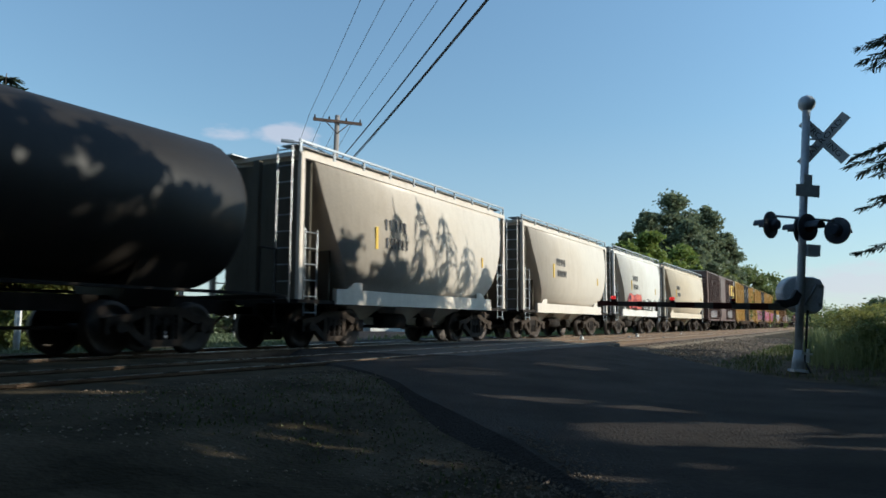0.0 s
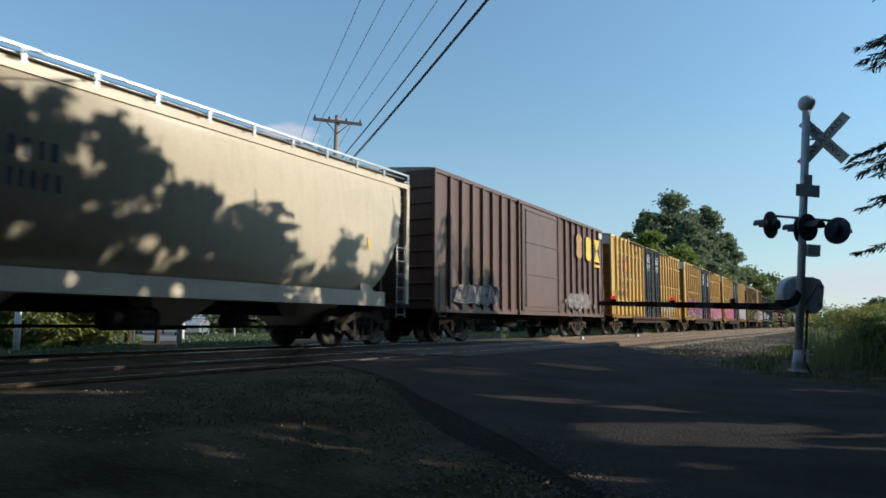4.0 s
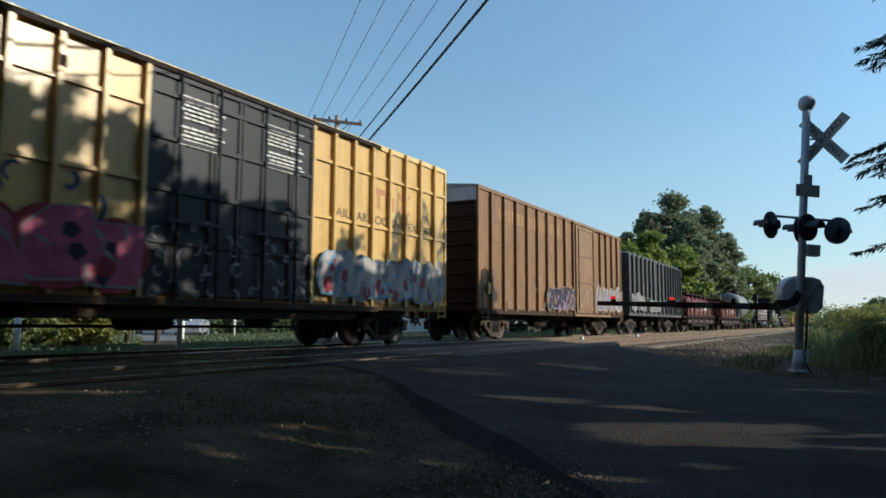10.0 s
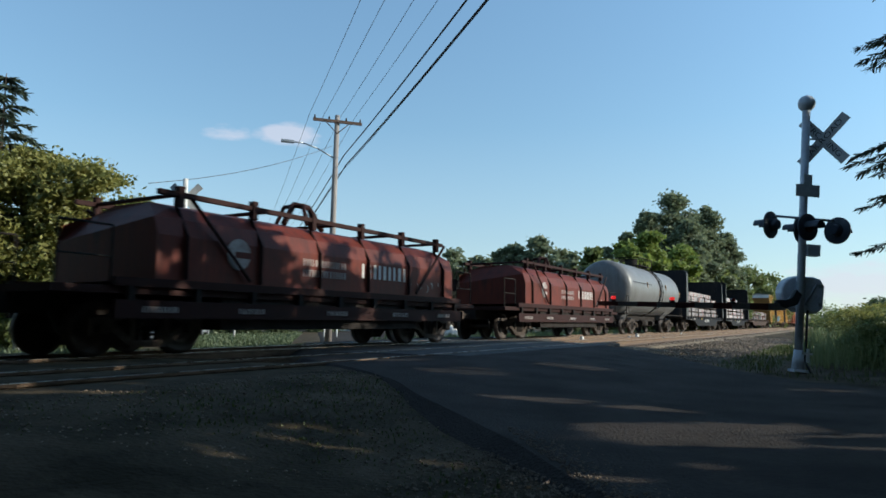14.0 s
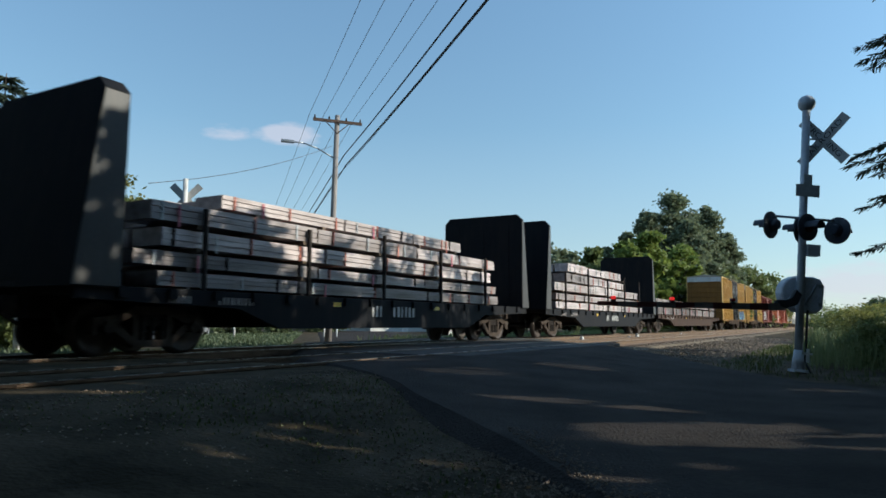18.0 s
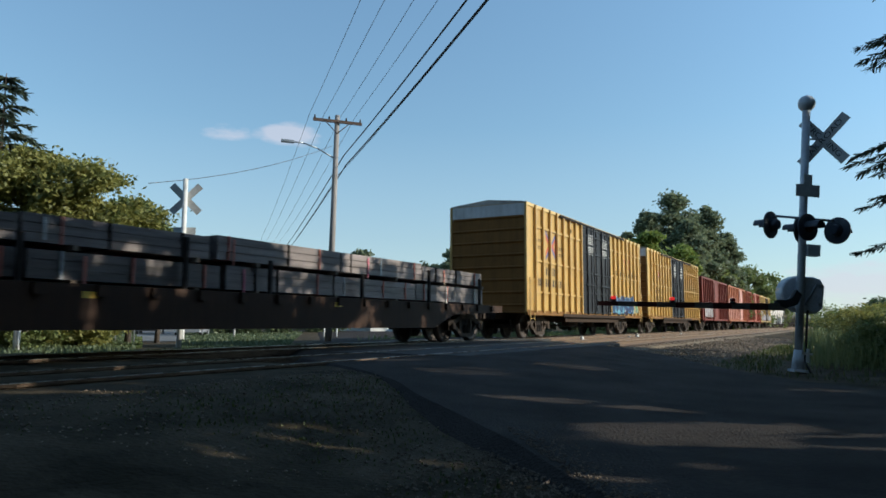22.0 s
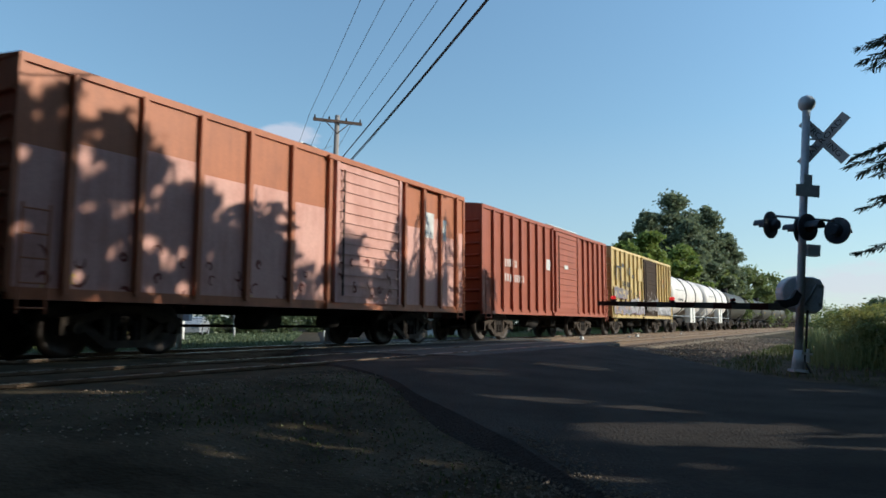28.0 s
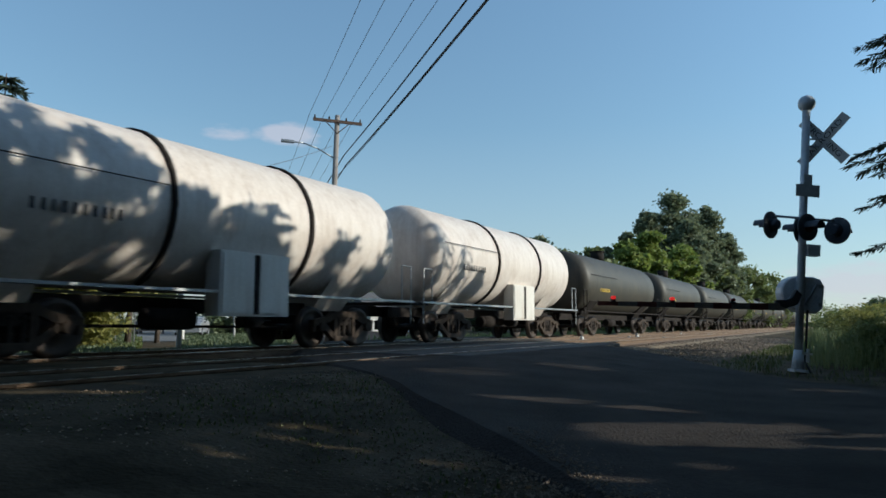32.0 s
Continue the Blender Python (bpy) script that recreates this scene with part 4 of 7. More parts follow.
# ---- the train ----
MOVING = []          # (thing, place of its leading end at the start)
WHEEL_R = 0.46


def _wheel_mesh():
    bm = bmesh.new()
    prof = [(0.07, 0.0), (0.07, 0.10), (0.03, 0.14), (0.02, 0.33), (0.05, 0.38), (0.05, WHEEL_R), (-0.07, WHEEL_R), (-0.09, WHEEL_R + 0.028), (-0.10, WHEEL_R + 0.02), (-0.09, 0.38), (-0.02, 0.33), (-0.02, 0.14), (-0.06, 0.1), (-0.06, 0.0)]
    n = 24
    secs = [[(r * math.cos(6.2832 * i / n), -y, r * math.sin(6.2832 * i / n)) for i in range(n)] for y, r in prof]
    rings(bm, secs, False)
    return mesh("wheel", bm, "wheel")


def beam(bm, a, b, w, h):
    """A bar of rectangular section between two points of one x-z plane."""
    a, b = Vector(a), Vector(b)
    d = (b - a).normalized()
    up = Vector((-d.z, 0, d.x)) * h / 2
    out = Vector((0, w / 2, 0))
    A, B = [[bm.verts.new(p + up * s + out * t) for s, t in ((-1, -1), (1, -1), (1, 1), (-1, 1))] for p in (a, b)]
    for i in range(4):
        j = (i + 1) % 4
        bm.faces.new((A[i], A[j], B[j], B[i]))
    bm.faces.new(A[::-1])
    bm.faces.new(B)


def _frame_mesh():
    bm = bmesh.new()
    for s in (-1, 1):
        beam(bm, (s * 1.12, 0, 0.56), (s * 0.62, 0, 0.63), 0.15, 0.14)
        beam(bm, (s * 0.66, 0, 0.62), (s * 0.34, 0, 0.76), 0.15, 0.14)
        beam(bm, (s * 0.74, 0, 0.50), (s * 0.36, 0, 0.22), 0.14, 0.13)
        beam(bm, (s * 0.34, 0, 0.2), (s * 0.34, 0, 0.76), 0.14, 0.12)
        beam(bm, (s * 1.08, 0, 0.36), (s * 1.08, 0, 0.60), 0.13, 0.09)
        rod(bm, (s * 0.86, -0.13, WHEEL_R + 0.02), (s * 0.86, 0.08, WHEEL_R + 0.02), 0.105, 12)
    beam(bm, (-0.40, 0, 0.76), (0.40, 0, 0.76), 0.16, 0.14)
    beam(bm, (-0.40, 0, 0.20), (0.40, 0, 0.20), 0.16, 0.12)
    return mesh("side_frame", bm, "truck")


def _spring_mesh():
    bm = bmesh.new()
    secs = []
    for k in range(11):
        r = 0.085 if k % 2 else 0.055
        secs.append([(r * math.cos(0.7854 * i), r * math.sin(0.7854 * i), 0.22 + k * 0.044) for i in range(8)])
    rings(bm, secs)
    return mesh("spring", bm, "under")


MESH = dict(wheel=_wheel_mesh(), frame=_frame_mesh(), spring=_spring_mesh(), axle=mesh("axle", rods(((0, -0.75, WHEEL_R), (0, 0.75, WHEEL_R), 0.08)), "wheel"), bolster=mesh("truck_bolster", boxes((-0.22, 0.22, -1.05, 1.05, 0.5, 0.78)), "under"), coupler=None)
_c = boxes((-0.62, 0.1, -0.07, 0.07, 0.74, 0.9), (-0.86, -0.6, -0.14, 0.16, 0.70, 0.97), (-0.8, -0.66, -0.22, -0.12, 0.73, 0.95))
rod(_c, (-0.5, 0.3, 0.7), (-0.86, 0.22, 0.5), 0.035, 6)
MESH["coupler"] = mesh("coupler", _c, "truck")


_b = rods(((-0.5, 0, 0), (0.5, 0, 0), 0.2, 14), ((-0.56, 0, 0), (-0.5, 0, 0), 0.12, 12, 0.2), ((0.5, 0, 0), (0.56, 0, 0), 0.2, 12, 0.12))
MESH["reservoir"] = mesh("air_reservoir", _b, "under")
MESH["cylinder"] = mesh("brake_cylinder", rods(((-0.3, 0, 0), (0.25, 0, 0), 0.15, 12), ((0.25, 0, 0), (0.6, 0, 0), 0.03, 6)), "under")


def running_gear(car, L, inset=2.3, overhang=0.0):
    at(part("air_reservoir", MESH["reservoir"], "under", car), L * 0.42, -0.75, 0.62)
    at(part("brake_cylinder", MESH["cylinder"], "under", car), L * 0.60, -0.7, 0.60)
    part("brake_rod", rods(((inset + 1.2, -0.25, 0.5), (L - inset - 1.2, -0.25, 0.46), 0.03, 6)), "under", car)
    for x in (inset - 1.25, L - inset + 1.25):
        part("air_hose", rods(((x - 0.2, -0.5, 0.72), (x, -0.5, 0.36), 0.03, 6), ((x, -0.5, 0.36), (x + 0.2, -0.5, 0.66), 0.03, 6)), "cable", car)
    for i, x in enumerate((inset, L - inset)):
        t = at(part("truck", MESH["bolster"], "under", car), x, 0, 0)
        for s in (-1, 1):
            at(part("side_frame", MESH["frame"], "truck", t), 0, s * 1.0, 0)
            for q in (-0.2, 0.0, 0.2):
                at(part("spring", MESH["spring"], "under", t), q, s * 1.0, 0)
            for a in (-0.86, 0.86):
                at(part("wheel", MESH["wheel"], "wheel", t), a, s * 0.755, WHEEL_R, 0, 0, 180 if s > 0 else 0)
        for a in (-0.86, 0.86):
            at(part("axle", MESH["axle"], "wheel", t), a, 0, 0)
    at(part("coupler", MESH["coupler"], "truck", car), -overhang, 0, 0)
    at(part("coupler", MESH["coupler"], "truck", car), L + overhang, 0, 0, 0, 0, 180)


def centre_sill(car, L, z0=0.72, z1=1.05):
    part("centre_sill", boxes((0.0, L, -0.3, 0.3, z0, z1)), "under", car)
    for x in np.arange(3.6, L - 3.4, 2.0):
        for s in (-1, 1):
            ys = sorted((s * 0.3, s * 1.35))
            part("cross_bearer", boxes((x - 0.06, x + 0.06, ys[0], ys[1], 0.88, z1)), "under", car)


def ladder(car, x, y, z0, z1, w=0.42, axis="x", material="under", n=None):
    bm = bmesh.new()
    n = n or max(2, int((z1 - z0) / 0.36) + 1)
    d = Vector((w / 2, 0, 0)) if axis == "x" else Vector((0, w / 2, 0))
    c = Vector((x, y, 0))
    for s in (-1, 1):
        rod(bm, c + d * s + Vector((0, 0, z0)), c + d * s + Vector((0, 0, z1)), 0.018, 6)
    for i in range(n):
        z = z0 + 0.08 + (z1 - z0 - 0.16) * i / (n - 1)
        rod(bm, c - d + Vector((0, 0, z)), c + d + Vector((0, 0, z)), 0.014, 6)
    return part("ladder", bm, material, car)


def bars(car, x, z, y, rows, material, size=0.2, width=1.2, jitter=7, label=""):
    """Rows of plain strokes where lettering stands."""
    rng = random.Random(jitter)
    bm = bmesh.new()
    for r in range(rows):
        zz, xx = z - r * size * 1.5, x
        while xx < x + width:
            w = size * rng.uniform(0.22, 0.40)
            box(bm, xx, xx + w, y - 0.005, y, zz - size / 2, zz + size / 2)
            xx += w + size * rng.uniform(0.30, 0.46)
    return part("marking", bm, material, car, label)


def rounded(pts, turns=2):
    """A closed outline with its corners cut to soft curves."""
    for _ in range(turns):
        out = []
        for p, q in zip(pts, pts[1:] + pts[:1]):
            out += [(p[0] * 0.75 + q[0] * 0.25, p[1] * 0.75 + q[1] * 0.25), (p[0] * 0.25 + q[0] * 0.75, p[1] * 0.25 + q[1] * 0.75)]
        pts = out
    return pts


STROKES = (((-0.5, -0.48), (-0.16, -0.5), (-0.02, -0.12), (0.16, -0.5), (0.5, -0.44), (0.30, 0.02), (0.5, 0.46), (0.14, 0.5), (0.0, 0.16), (-0.2, 0.5), (-0.48, 0.42), (-0.26, 0.0)),
           ((-0.44, -0.5), (0.48, -0.46), (0.40, -0.2), (-0.10, -0.24), (-0.08, -0.06), (0.36, -0.02), (0.40, 0.14), (-0.08, 0.16), (-0.04, 0.28), (0.50, 0.26), (0.44, 0.5), (-0.48, 0.46)),
           ((-0.5, -0.5), (-0.2, -0.46), (-0.14, -0.1), (0.12, -0.12), (0.2, -0.5), (0.5, -0.46), (0.26, 0.46), (0.02, 0.52), (-0.3, 0.42)),
           ((-0.46, -0.34), (-0.22, -0.5), (0.34, -0.46), (0.5, -0.2), (0.34, 0.02), (-0.06, 0.08), (0.0, 0.24), (0.46, 0.2), (0.40, 0.46), (-0.26, 0.5), (-0.48, 0.24), (-0.34, -0.02), (0.1, -0.14), (0.06, -0.26), (-0.4, -0.16)),
           ((-0.42, -0.52), (-0.12, -0.48), (-0.16, 0.1), (0.22, -0.5), (0.5, -0.5), (0.44, 0.48), (0.16, 0.46), (0.18, -0.06), (-0.2, 0.48), (-0.5, 0.5)))


def graffiti(car, x0, x1, z0, z1, y, mats, seed, letter=0.9, soft=False):
    """Spray paint in thin layers, letter by letter: cloudy ground, outline, fill, shading patches, slim highlights."""
    rng = random.Random(seed)
    ground, fill, spark, other = mats
    x = x0

    def sheet(name, pts, off, material, parent):
        bm = bmesh.new()
        f = bm.faces.new([bm.verts.new((px, y - off, pz)) for px, pz in pts])
        bmesh.ops.triangulate(bm, faces=[f])
        return part(name, bm, material, parent)
    while x < x1 - letter * 0.35:
        w = min(letter * rng.uniform(0.75, 1.25), x1 - x)
        top, low = z1 - (z1 - z0) * rng.uniform(0.0, 0.20), z0 + (z1 - z0) * rng.uniform(0.0, 0.07)
        c, hgt = (x + w / 2, (low + top) / 2), top - low
        n = 9
        cloud = [(c[0] + math.cos(6.2832 * k / n) * w * rng.uniform(0.56, 0.74), c[1] + math.sin(6.2832 * k / n) * hgt * rng.uniform(0.46, 0.60)) for k in range(n)]
        base = sheet("graffiti", [(px, min(max(pz, z0), z1)) for px, pz in rounded(cloud)], 0.0, ground, car)
        tagged(base, "spray-painted graffiti letter")
        lean = rng.uniform(-0.22, 0.22) * w
        shape = [((fx + rng.uniform(-0.09, 0.09)) * w * 1.08 + lean * fz * 2, (fz + rng.uniform(-0.07, 0.07)) * hgt * 0.94) for fx, fz in rng.choice(STROKES)]
        if soft or rng.random() < 0.12:
            shape = rounded(shape, 1)
        sheet("outline", [(c[0] + px, c[1] + pz) for px, pz in shape], 0.003, spark, base)
        k = 1 - 0.07 / max(0.35, w)
        sheet("fill", [(c[0] + px * k + 0.012, c[1] + pz * 0.93 + 0.012) for px, pz in shape], 0.006, fill, base)
        for j in range(rng.randint(2, 3)):
            sx, sz, r = c[0] + rng.uniform(-0.3, 0.3) * w, c[1] + rng.uniform(-0.38, 0.2) * hgt, rng.uniform(0.12, 0.26)
            patch = [(sx + math.cos(1.2566 * i + j) * w * r * rng.uniform(0.6, 1.2), sz + math.sin(1.2566 * i + j) * hgt * r * rng.uniform(0.5, 1.1)) for i in range(5)]
            sheet("shading", rounded(patch, 1 if soft else 0), 0.0085 + 0.001 * j, rng.choice((other, other, ground)), base)
        for j in range(rng.randint(1, 2) if soft else rng.randint(2, 4)):
            sx, sz, a = c[0] + rng.uniform(-0.4, 0.4) * w, c[1] + rng.uniform(-0.35, 0.35) * hgt, rng.uniform(0.5, 2.6)
            l, t = rng.uniform(0.16, 0.36) * letter, rng.uniform(0.02, 0.06) * letter
            d, e = (math.cos(a), math.sin(a)), (-math.sin(a), math.cos(a))
            sheet("highlight", [(sx - d[0] * l, max(z0, sz - d[1] * l)), (sx + e[0] * t, sz + e[1] * t), (sx + d[0] * l * 0.7, min(z1, sz + d[1] * l * 0.7)), (sx - e[0] * t, sz - e[1] * t)], 0.0125 + 0.001 * j, spark, base)
        x += w * 0.86


def sprayed_marks(car, spots, y, material, seed, size=0.3):
    """Loose scribbles: short curling strokes of sprayed paint."""
    rng = random.Random(seed)
    for x, z in spots:
        x, z, k = x + rng.uniform(-0.7, 0.7) * size, z + rng.uniform(-0.6, 0.6) * size, rng.uniform(0, 6.283)
        turn, t = rng.choice((-1, 1)) * rng.uniform(0.25, 0.95), size * rng.uniform(0.05, 0.13)
        line = []
        for i in range(8):
            line.append((x, z))
            x, z, k = x + math.cos(k) * size * 0.2, z + math.sin(k) * size * 0.24, k + turn * rng.uniform(0.4, 1.4)
        bm = bmesh.new()
        rows = []
        for i, p in enumerate(line):
            q, r = line[max(0, i - 1)], line[min(7, i + 1)]
            d = Vector((r[0] - q[0], r[1] - q[1])).normalized()
            w = t * (0.35 + math.sin(math.pi * (i + 0.5) / 8)) * rng.uniform(0.8, 1.2)
            rows.append([bm.verts.new((p[0] - d.y * w, y, p[1] + d.x * w)), bm.verts.new((p[0] + d.y * w, y, p[1] - d.x * w))])
        for p, q in zip(rows, rows[1:]):
            bm.faces.new((p[0], p[1], q[1], q[0]))
        part("sprayed_mark", bm, material, car)


def flat_shape(car, pts, y, material, label=""):
    bm = bmesh.new()
    rings(bm, [[(px, y - 0.006, pz) for px, pz in pts], [(px, y, pz) for px, pz in pts]], True, False)
    return part("marking", bm, material, car, label)


def panel_ribs(car, name, xs, y, z0, z1, w, d, material):
    me = mesh(name, boxes((-w / 2, w / 2, -d, 0, z0, z1)), material)
    me2 = mesh(name, boxes((-w / 2, w / 2, 0, d, z0, z1)), material)
    for x in xs:
        at(part(name, me, material, car), x, -y, 0)
        at(part(name, me2, material, car), x, y, 0)


def box_shell(car, L, hw, z0, z1, paint, roof="roof_galv", roof_rise=0.16, end_rib=8, band=None, roof_ribs=14, trim=None, end_paint=None):
    # end_paint can be darker, with the shade of the car ends in it
    end_paint = end_paint or paint
    part("body", boxes((0, L, -hw, hw, z0, z1)), paint, car)
    bm = bmesh.new()
    prism(bm, [(-hw - 0.02, z1), (hw + 0.02, z1), (hw + 0.02, z1 + 0.03), (0, z1 + roof_rise), (-hw - 0.02, z1 + 0.03)], -0.02, L + 0.02)
    part("roof", bm, roof, car)
    bm = bmesh.new()
    prism(bm, [(-hw + 0.12, z1 + 0.03), (0, z1 + roof_rise - 0.01), (hw - 0.12, z1 + 0.03), (hw - 0.12, z1 + 0.06), (0, z1 + roof_rise + 0.04), (-hw + 0.12, z1 + 0.06)], -0.04, 0.04)
    rib = mesh("roof_rib", bm, roof)
    for i in range(roof_ribs + 1):
        at(part("roof_rib", rib, roof, car), 0.05 + (L - 0.1) * i / roof_ribs)
    for s in (-1, 1):
        part("top_chord", boxes((-0.01, L + 0.01, s * hw - 0.045, s * hw + 0.045, z1 - 0.10, z1 + 0.02)), trim or paint, car)
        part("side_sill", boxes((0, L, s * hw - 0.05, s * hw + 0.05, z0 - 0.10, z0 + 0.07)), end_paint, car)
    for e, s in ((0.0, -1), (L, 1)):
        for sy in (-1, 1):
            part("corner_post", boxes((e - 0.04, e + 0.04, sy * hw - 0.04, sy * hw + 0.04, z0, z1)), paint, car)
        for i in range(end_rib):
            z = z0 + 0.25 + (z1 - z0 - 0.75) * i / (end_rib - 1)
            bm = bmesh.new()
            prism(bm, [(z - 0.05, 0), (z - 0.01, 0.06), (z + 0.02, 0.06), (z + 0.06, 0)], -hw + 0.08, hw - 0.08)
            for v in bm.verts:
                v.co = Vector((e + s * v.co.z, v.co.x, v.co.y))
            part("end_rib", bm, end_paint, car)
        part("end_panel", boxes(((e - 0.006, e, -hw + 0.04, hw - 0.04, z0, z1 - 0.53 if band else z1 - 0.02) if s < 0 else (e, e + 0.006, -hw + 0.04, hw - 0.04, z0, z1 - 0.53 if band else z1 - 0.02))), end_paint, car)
        if band:
            part("end_band", boxes((e - 0.012 if s < 0 else e - 0.3, e + 0.3 if s < 0 else e + 0.012, -hw + 0.05, hw - 0.05, z1 - 0.52, z1 - 0.02)), band, car, "white painted band at the top of the end")
    for s in (-1, 1):
        ladder(car, 0.30, s * (hw + 0.10), z0 - 0.3, z0 + 1.25, 0.4, "x", paint)
        ladder(car, L - 0.30, s * (hw + 0.10), z0 - 0.3, z0 + 1.25, 0.4, "x", paint)


def plug_door(car, x0, x1, hw, z0, z1, s, placards=True):
    d = part("door", boxes((x0, x1, min(s * (hw - 0.02), s * (hw + 0.05)), max(s * (hw - 0.02), s * (hw + 0.05)), z0, z1)), "door_dark", car, "dark plug door")
    y = s * (hw + 0.05)
    w = x1 - x0
    bm = bmesh.new()
    for f in (0.02, 0.34, 0.66, 0.98):
        box(bm, x0 + w * f - 0.035, x0 + w * f + 0.035, min(y, y + s * 0.035), max(y, y + s * 0.035), z0, z1)
    for f in (0.02, 0.24, 0.47, 0.70, 0.90, 0.985):
        z = z0 + (z1 - z0) * f
        box(bm, x0, x1, min(y, y + s * 0.05), max(y, y + s * 0.05), z - 0.035, z + 0.035)
    part("door_frame", bm, "door_dark", d)
    for f in (0.28, 0.72):
        part("locking_bar", rods(((x0 + w * f, y + s * 0.085, z0 - 0.05), (x0 + w * f, y + s * 0.085, z1), 0.025, 8)), "door_dark", d)
    part("door_handle", boxes((x0 + w * 0.28 - 0.2, x0 + w * 0.72 + 0.2, min(y + s * 0.08, y + s * 0.11), max(y + s * 0.08, y + s * 0.11), z0 + 1.25, z0 + 1.31)), "door_dark", d)
    if s < 0 and placards:
        bm = bmesh.new()
        rng = random.Random(int(x0 * 10))
        for i in range(11):
            zz = z1 - 0.36 - i * 0.075 - (0.09 if i > 5 else 0)
            xa = x0 + w * (0.30 + 0.06 * rng.random())
            while xa < x0 + w * (0.66 + 0.2 * rng.random()):
                wd = rng.uniform(0.06, 0.22)
                box(bm, xa, xa + wd, y - 0.042, y - 0.036, zz, zz + 0.04)
                xa += wd + 0.035
        tagged(part("placard", bm, "letter_white", d, "white stencilled lines"), kind="stuff")
    return d


def yellow_boxcar():
    L, hw, z0, z1 = 15.95, 1.53, 0.97, 4.93
    car = thing("boxcar", "yellow high-cube boxcar with dark double plug doors", "boxcar", "cars of the freight train")
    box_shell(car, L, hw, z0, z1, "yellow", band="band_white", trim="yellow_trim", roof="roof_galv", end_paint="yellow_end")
    dl, dr = 5.98, 10.10
    posts = [0.74 * i for i in range(1, 9)] + [dr + 0.02 + 0.735 * i for i in range(0, 8)]
    panel_ribs(car, "side_post", posts, hw, z0, z1, 0.085, 0.11, "yellow")
    for zz in (1.72, 2.88, 4.14):
        for a, b in ((0.74, dl), (dr, L - 0.05)):
            for s in (-1, 1):
                part("side_rail", boxes((a, b, min(s * hw, s * (hw + 0.055)), max(s * hw, s * (hw + 0.095)), zz - 0.035, zz + 0.035)), "yellow", car)
    for s in (-1, 1):
        plug_door(car, dl, (dl + dr) / 2 - 0.01, hw, z0 + 0.02, z1 - 0.12, s)
        plug_door(car, (dl + dr) / 2 + 0.01, dr, hw, z0 + 0.02, z1 - 0.12, s)
        part("door_track", boxes((3.6, 12.6, s * (hw + 0.05) - 0.03, s * (hw + 0.05) + 0.03, z0 - 0.14, z0 - 0.02)), "dark_end", car)
        part("door_rail", boxes((3.3, 12.6, s * (hw + 0.09) - 0.03, s * (hw + 0.09) + 0.03, z1 - 0.12, z1 - 0.03)), "under", car)
        part("fish_belly_sill", boxes((4.2, 11.8, s * (hw - 0.1) - 0.03, s * (hw - 0.1) + 0.03, z0 - 0.34, z0)), "dark_end", car)
        part("hinge_box", boxes((4.40, 4.52, s * (hw + 0.07) - 0.04, s * (hw + 0.07) + 0.04, 4.28, 4.46)), "under", car)
    lettering("RAILCAR POOLING EXPERTS", 0.30, "ink", car, 13.1, -hw - 0.006, 3.05, width=4.6)
    part("emblem", boxes((12.55, 13.15, -hw - 0.008, -hw - 0.004, 3.72, 3.86)), "logo_faded", car, "faded orange-red bar of an emblem")
    for q in (12.60, 12.95, 13.22):
        part("emblem", boxes((q, q + 0.13, -hw - 0.008, -hw - 0.004, 3.36, 3.72)), "logo_faded", car, "faded orange-red bar of an emblem")
    for k, d in ((-1, 0.0), (1, 0.003)):
        flat_shape(car, [(13.82 - k * 0.30, 3.36), (13.82 - k * 0.12, 3.36), (13.82 + k * 0.30, 3.88), (13.82 + k * 0.12, 3.88)], -hw - 0.003 - d, "logo_faded", "faded slanting bar of an emblem")
    centre_sill(car, L)
    running_gear(car, L, 2.3)
    return car


def painted_emblem(car, cx, hw=1.53):
    """Crossing red and blue strokes with the slogan beside them and bars below."""
    cz, y = 3.55, -hw - 0.004
    for m, off in (("logo_blue", 0.12), ("logo_red", -0.05)):
        for sx in (-1, 1):
            for sz in (-1, 1):
                bm = bmesh.new()
                p = [(0.06, 0.02 + off), (0.55, 0.46 + off), (0.55, 0.32 + off), (0.06, -0.12 + off)]
                bm.faces.new([bm.verts.new((cx + sx * px, y - (0.001 if sx > 0 else 0), cz + sz * pz)) for px, pz in p])
                part("emblem", bm, m, car)
    lettering("next\nload", 0.26, "ink_brown", car, cx - 1.12, -hw - 0.006, 3.55)
    lettering("any\nroad", 0.26, "ink_brown", car, cx + 1.02, -hw - 0.006, 3.42)
    bars(car, cx - 0.95, 2.55, y, 1, "ink", 0.30, 1.7, 3)
    bars(car, cx - 1.30, 2.10, y, 1, "ink", 0.28, 2.3, 4)


def freight(ob, x):
    MOVING.append((ob, x))
    at(ob, x, FAR_Y, 0)
    return ob


